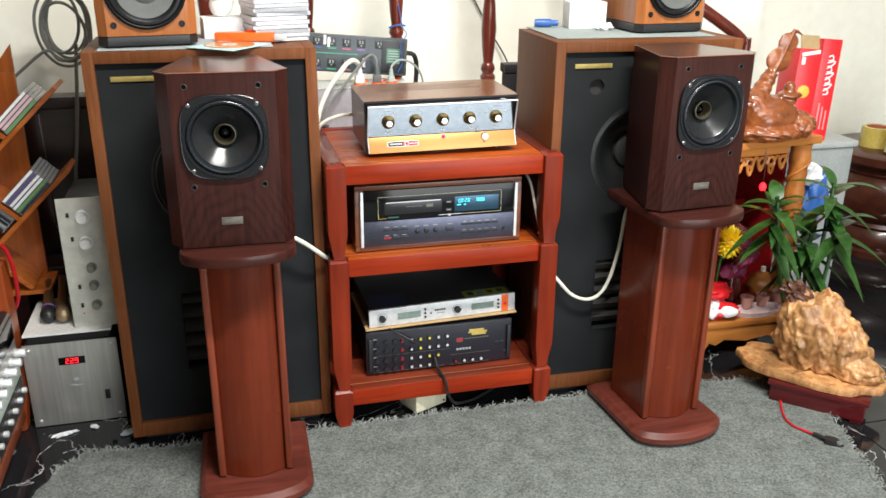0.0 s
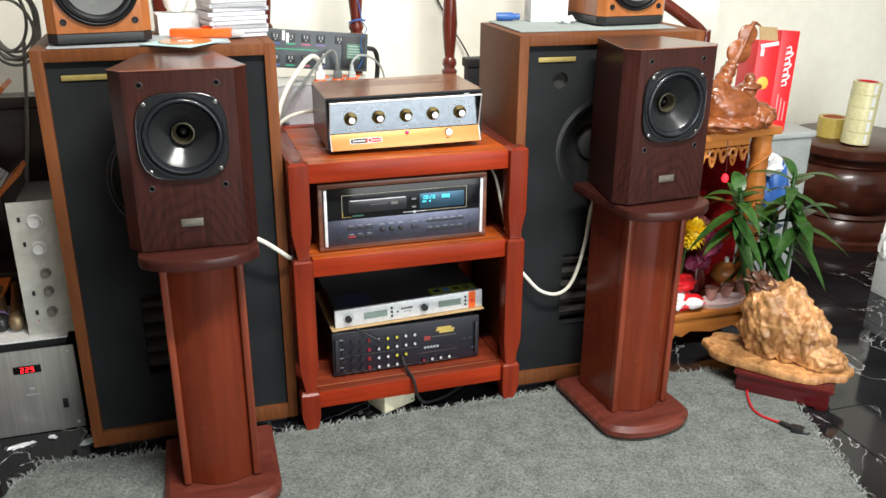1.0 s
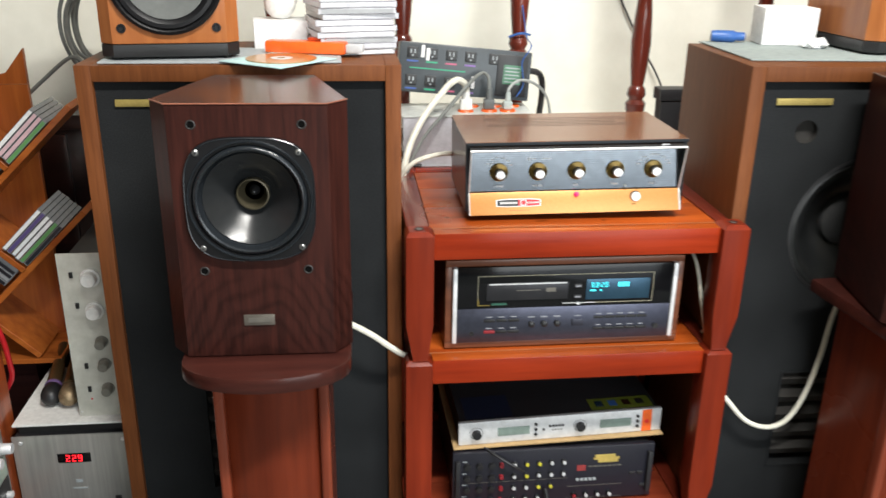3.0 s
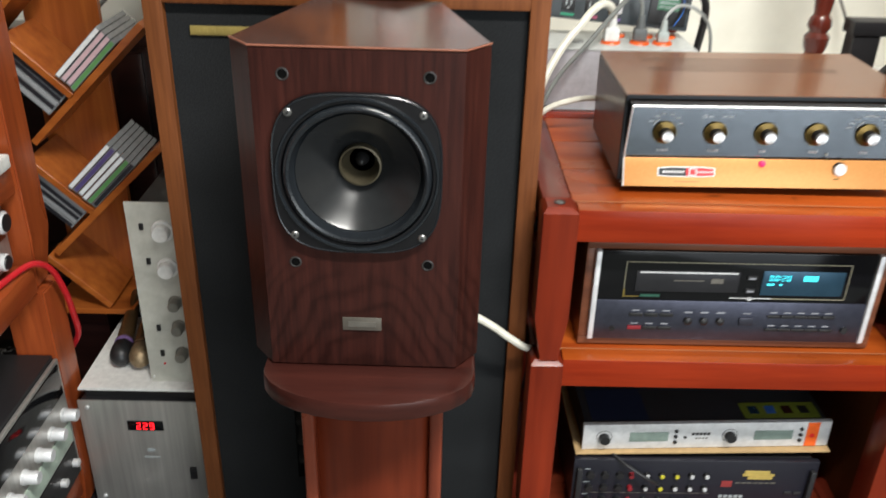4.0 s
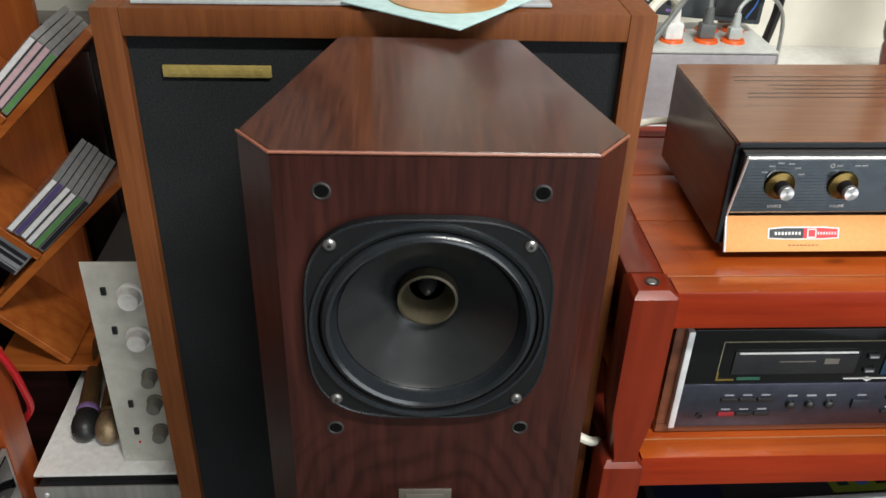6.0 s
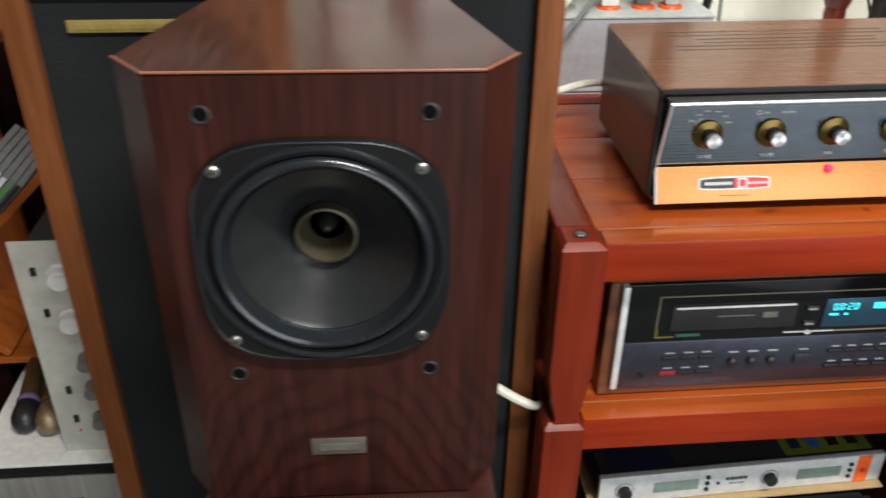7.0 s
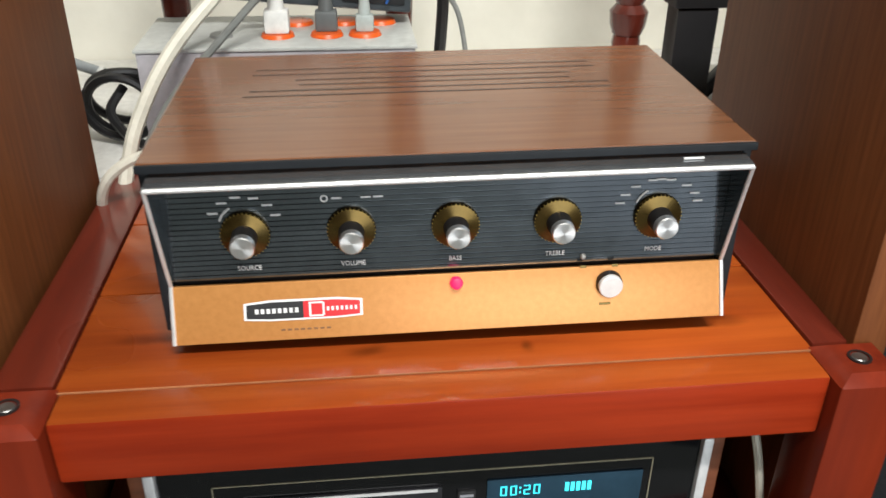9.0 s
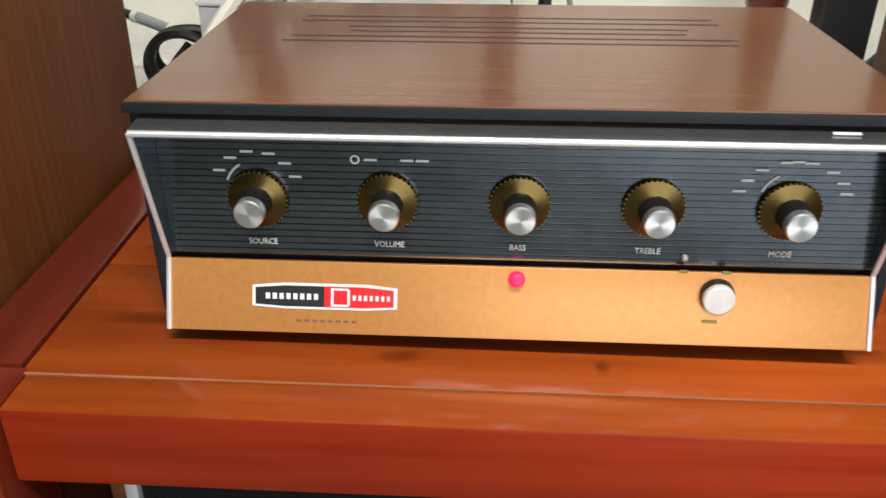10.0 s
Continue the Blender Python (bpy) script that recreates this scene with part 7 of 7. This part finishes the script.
for q in ((0.146, 2.6425, 0.8285), (0.192, 2.623, 0.8193)):
    part("sleeve_ring", tube([(q[0] - 0.003, q[1] + 0.001, q[2] + 0.0006), (q[0] + 0.003, q[1] - 0.001, q[2] - 0.0006)], 0.0068, 10), WHITE, signal)
cable("black_cable", [(0.225, 2.58, 0.815), (0.212, 2.56, 0.795), (0.221, 2.55, 0.777), (0.245, 2.53, 0.765), (0.30, 2.515, 0.757)], 0.0055, BLACK, "black cable dropping out of the coil")
cable("black_cable", [(0.77, 2.36, 0.80), (0.80, 2.37, 0.80), (0.815, 2.36, 0.775), (0.82, 2.40, 0.70), (0.82, 2.45, 0.55)], 0.006, BLACK, "black cable behind the amplifier")
cable("cream_cable", [(0.80, 2.36, 0.70), (0.80, 2.22, 0.692), (0.803, 2.135, 0.675), (0.806, 2.105, 0.645), (0.818, 2.10, 0.585), (0.831, 2.10, 0.530), (0.834, 2.115, 0.514)], 0.0036, WHITE_C, "cream cable hanging behind the rack")
cable("wall_wire", [(0.755, 2.922, 1.45), (0.835, 2.920, 1.17), (0.92, 2.918, 1.0), (0.99, 2.90, 0.88), (1.02, 2.85, 0.757)], 0.0028, BLACK, "thin dark wire down the wall")

bs = thing("black_equipment_stand", pose(0.925, 2.655, 0.7505), "black metal equipment stand behind the cabinet", "stand")
part("upright", box(-0.028, 0.026, -0.02, 0.02, 0.006, 0.130, 0.003), BLACK_M, bs)
part("crossbar", box(-0.034, 0.13, -0.025, 0.025, 0.131, 0.160, 0.004), BLACK_M, bs)
part("brace", xf(box(-0.008, 0.008, -0.01, 0.01, -0.075, 0.075, 0.002), pose(0.075, 0, 0.068, 0, 42, 0)), BLACK_M, bs)
part("base", box(-0.05, 0.12, -0.05, 0.05, 0.0, 0.0055, 0.002), BLACK_M, bs)

# ---- loudspeaker cables ----
cable("cream_speaker_cable", [(0.05, 2.05, 0.618), (0.113, 2.05, 0.597), (0.163, 2.052, 0.568), (0.200, 2.058, 0.537), (0.228, 2.078, 0.508), (0.26, 2.12, 0.48)], 0.0058, WHITE_C, "cream speaker cable from the monitor to the rack")
cable("cream_speaker_cable", [(0.845, 2.10, 0.43), (0.879, 2.066, 0.388), (0.925, 2.058, 0.338), (0.975, 2.056, 0.320), (1.015, 2.056, 0.338), (1.042, 2.056, 0.395), (1.060, 2.056, 0.48), (1.070, 2.056, 0.57), (1.085, 2.05, 0.63)], 0.0050, WHITE_C, "cream speaker cable sagging from rack to monitor")
cable("mains_cable", [(0.530, 2.108, 0.160), (0.535, 2.085, 0.135), (0.545, 2.035, 0.118), (0.552, 2.03, 0.08), (0.57, 2.04, 0.045), (0.60, 2.07, 0.02), (0.66, 2.10, 0.012), (0.75, 2.16, 0.012)], 0.0042, BLACK, "black cable hanging from the mixing amplifier")
cable("thin_black_cable", [(0.40, 2.125, 0.258), (0.42, 2.105, 0.252), (0.455, 2.095, 0.232), (0.48, 2.098, 0.213)], 0.003, BLACK, "thin black cable across the mixing amplifier")

j = thing("junction_box", pose(0.50, 2.115, 0.0, 0, 0, 24), "cream plastic junction box on the floor under the rack", "junction box")
part("shell", box(-0.055, 0.055, -0.038, 0.045, 0.0095, 0.068, 0.003), IVORY, j)
part("lid", box(-0.057, 0.057, -0.040, 0.047, 0.0682, 0.076, 0.003), IVORY, j)
screw(0.045, -0.038, 0.02, 0.003, j, BLACK)
screw(0.045, -0.038, 0.058, 0.003, j, BLACK)

# ---- things on top of the tall cabinets ----
tagged(part("grey_folder", xf(box(-0.20, 0.20, -0.06, 0.12, 0.0, 0.0035, 0.001), pose(-0.075, 2.175, 1.0485, 0, 0, 1)), GREYP, smooth=False), "flat grey plastic folder under the small speaker", "folder")
sl = thing("disc_sleeve", pose(0.020, 2.128, 1.0522, 0, 0, 52), "pale teal paper sleeve with an orange printed disc", "disc sleeve")
part("sleeve", box(-0.072, 0.072, -0.068, 0.068, 0.0, 0.0015, 0.0005), TEAL, sl, smooth=False)
dsk = thing("compact_disc", pose(0.024, 2.136, 1.0540), "orange printed compact disc on a paper sleeve", "disc")
part("disc", lathe([(0.0075, 0.0), (0.0075, 0.0012), (0.060, 0.0012), (0.060, 0.0), (0.0075, 0.0)], 56), DISC, dsk)
part("hub_ring", lathe([(0.0078, 0.0013), (0.0078, 0.0016), (0.019, 0.0016), (0.019, 0.0013)], 32), SILVER, dsk)
kn = thing("box_cutter", pose(0.068, 2.215, 1.0525, 0, 0, -14), "bright orange box cutter lying on the cabinet", "knife")
part("handle", box(-0.078, 0.070, -0.016, 0.016, 0.0, 0.022, 0.006), ORANGE_P, kn)
part("slider", box(0.0, 0.035, -0.008, 0.008, 0.0222, 0.028, 0.002), plain("dark_orange_plastic", (0.5, 0.05, 0.01), 0.4), kn)
part("nose", box(0.0705, 0.10, -0.010, 0.010, 0.004, 0.018, 0.001), SILVER, kn)
rng = random.Random(21)
for i in range(11):
    c = thing("disc_case", pose(0.142 + rng.uniform(-0.004, 0.004), 2.275 + rng.uniform(-0.004, 0.004), 1.049 + i * 0.0104, 0, 0, 14 + rng.uniform(-3, 3)), "clear plastic disc case in a stack", "disc case", "stacked disc cases")
    part("case", box(-0.071, 0.071, -0.062, 0.062, 0.0, 0.0099, 0.0008), FROST, c, smooth=False)
    part("spine", box(-0.066, 0.066, -0.0628, -0.0612, 0.0018, 0.0082), (SPINES[0], FROST, SPINES[5], FROST, SPINES[0])[i % 5], c, smooth=False)
wb = thing("white_carton", pose(0.020, 2.335, 1.0485, 0, 0, 6), "small white cardboard box on the tall cabinet", "box")
part("carton", box(-0.06, 0.055, -0.05, 0.05, 0.0, 0.052, 0.003), PAPERW, wb)
cat = join(blob((0, 0, 0.028), (0.030, 0.025, 0.030), 3), blob((0, -0.004, 0.066), (0.027, 0.023, 0.022), 3), lathe([(0.010, 0.0), (0.0, 0.022)], 10, Matrix.Translation((-0.017, 0, 0.082))), lathe([(0.010, 0.0), (0.0, 0.022)], 10, Matrix.Translation((0.017, 0, 0.082))), blob((0.028, -0.004, 0.05), (0.008, 0.008, 0.026), 2))
tagged(part("cat_figurine", xf(cat, pose(0.012, 2.335, 1.1015)), WHITE), "small white ceramic cat figurine on a box", "figurine")
tagged(part("red_collar", lathe([(0.0262, 0.046), (0.0275, 0.050), (0.0262, 0.054)], 24, pose(0.012, 2.334, 1.1015)), RED), "red ribbon round the figurine's neck", "ribbon")
cl = thing("grey_cloth", pose(1.10, 2.255, 1.0485, 0, 0, -2), "thin grey cloth laid on the tall cabinet", "cloth")
part("sheet", box(-0.225, 0.235, -0.12, 0.15, 0.0, 0.0028, 0.0008), plain("grey_green_cloth", (0.27, 0.31, 0.30), 0.85), cl, smooth=False)
wb2 = thing("white_carton", pose(1.045, 2.375, 1.0516, 0, 0, -8), "small white paper box on the grey cloth", "box")
part("carton", box(-0.055, 0.055, -0.04, 0.04, 0.0, 0.075, 0.003), PAPERW, wb2)
pn = thing("blue_marker", pose(0.935, 2.395, 1.0516, 0, 0, -15), "thick blue marker pen lying on its side", "marker")
part("barrel", lathe([(0.0, -0.034), (0.011, -0.034), (0.012, -0.02), (0.012, 0.012), (0.009, 0.016), (0.009, 0.034), (0.0, 0.036)], 18, pose(0, 0, 0.0121, 0, 90, 0)), BLUE, pn)
tagged(part("tissue", blob((1.075, 2.30, 1.060), (0.025, 0.02, 0.011), 3, 0.7, 10, 3), PAPERW), "crumpled white tissue on the grey cloth", "tissue")

for k, (x, y, sx, sy, rz) in enumerate(((-0.500, 2.195, 0.032, 0.007, 18), (-0.425, 2.215, 0.011, 0.006, -30), (-0.330, 2.165, 0.022, 0.011, 40))):
    bm = blob((0, 0, 0), (sx, sy, 0.0045), 3, 0.8, 14, 5.0 + k)
    tagged(part("paper_scrap", xf(bm, pose(x, y, 0.005, 0, 0, rz)), (PAPERW, PAPERW, GREYP)[k]), "crumpled %s paper scrap on the black floor" % ("white", "white", "grey")[k], "paper scrap", "scraps on the floor")

# ---- floor tiles: polished black stone, each its own piece ----
floor = structure("floor", box(X0, X1, Y0, Y2, -0.06, -0.0045), GROUT, "polished black stone tile floor", "floor")
tile_mesh = mesh_of("tile", box(-0.2985, 0.2985, -0.2985, 0.2985, -0.0044, 0.0, 0.0008, 1), MARBLE_V, False)
for i in range(11):
    for k in range(11):
        x, y = -2.23 + i * 0.6, -2.78 + k * 0.6 + 0.0
        if x > X1 or y > Y2 - 0.1 or y < Y0 - 0.25:
            continue
        ob = new("tile", tile_mesh)
        ob.parent = floor
        ob.location = (x, y, 0)
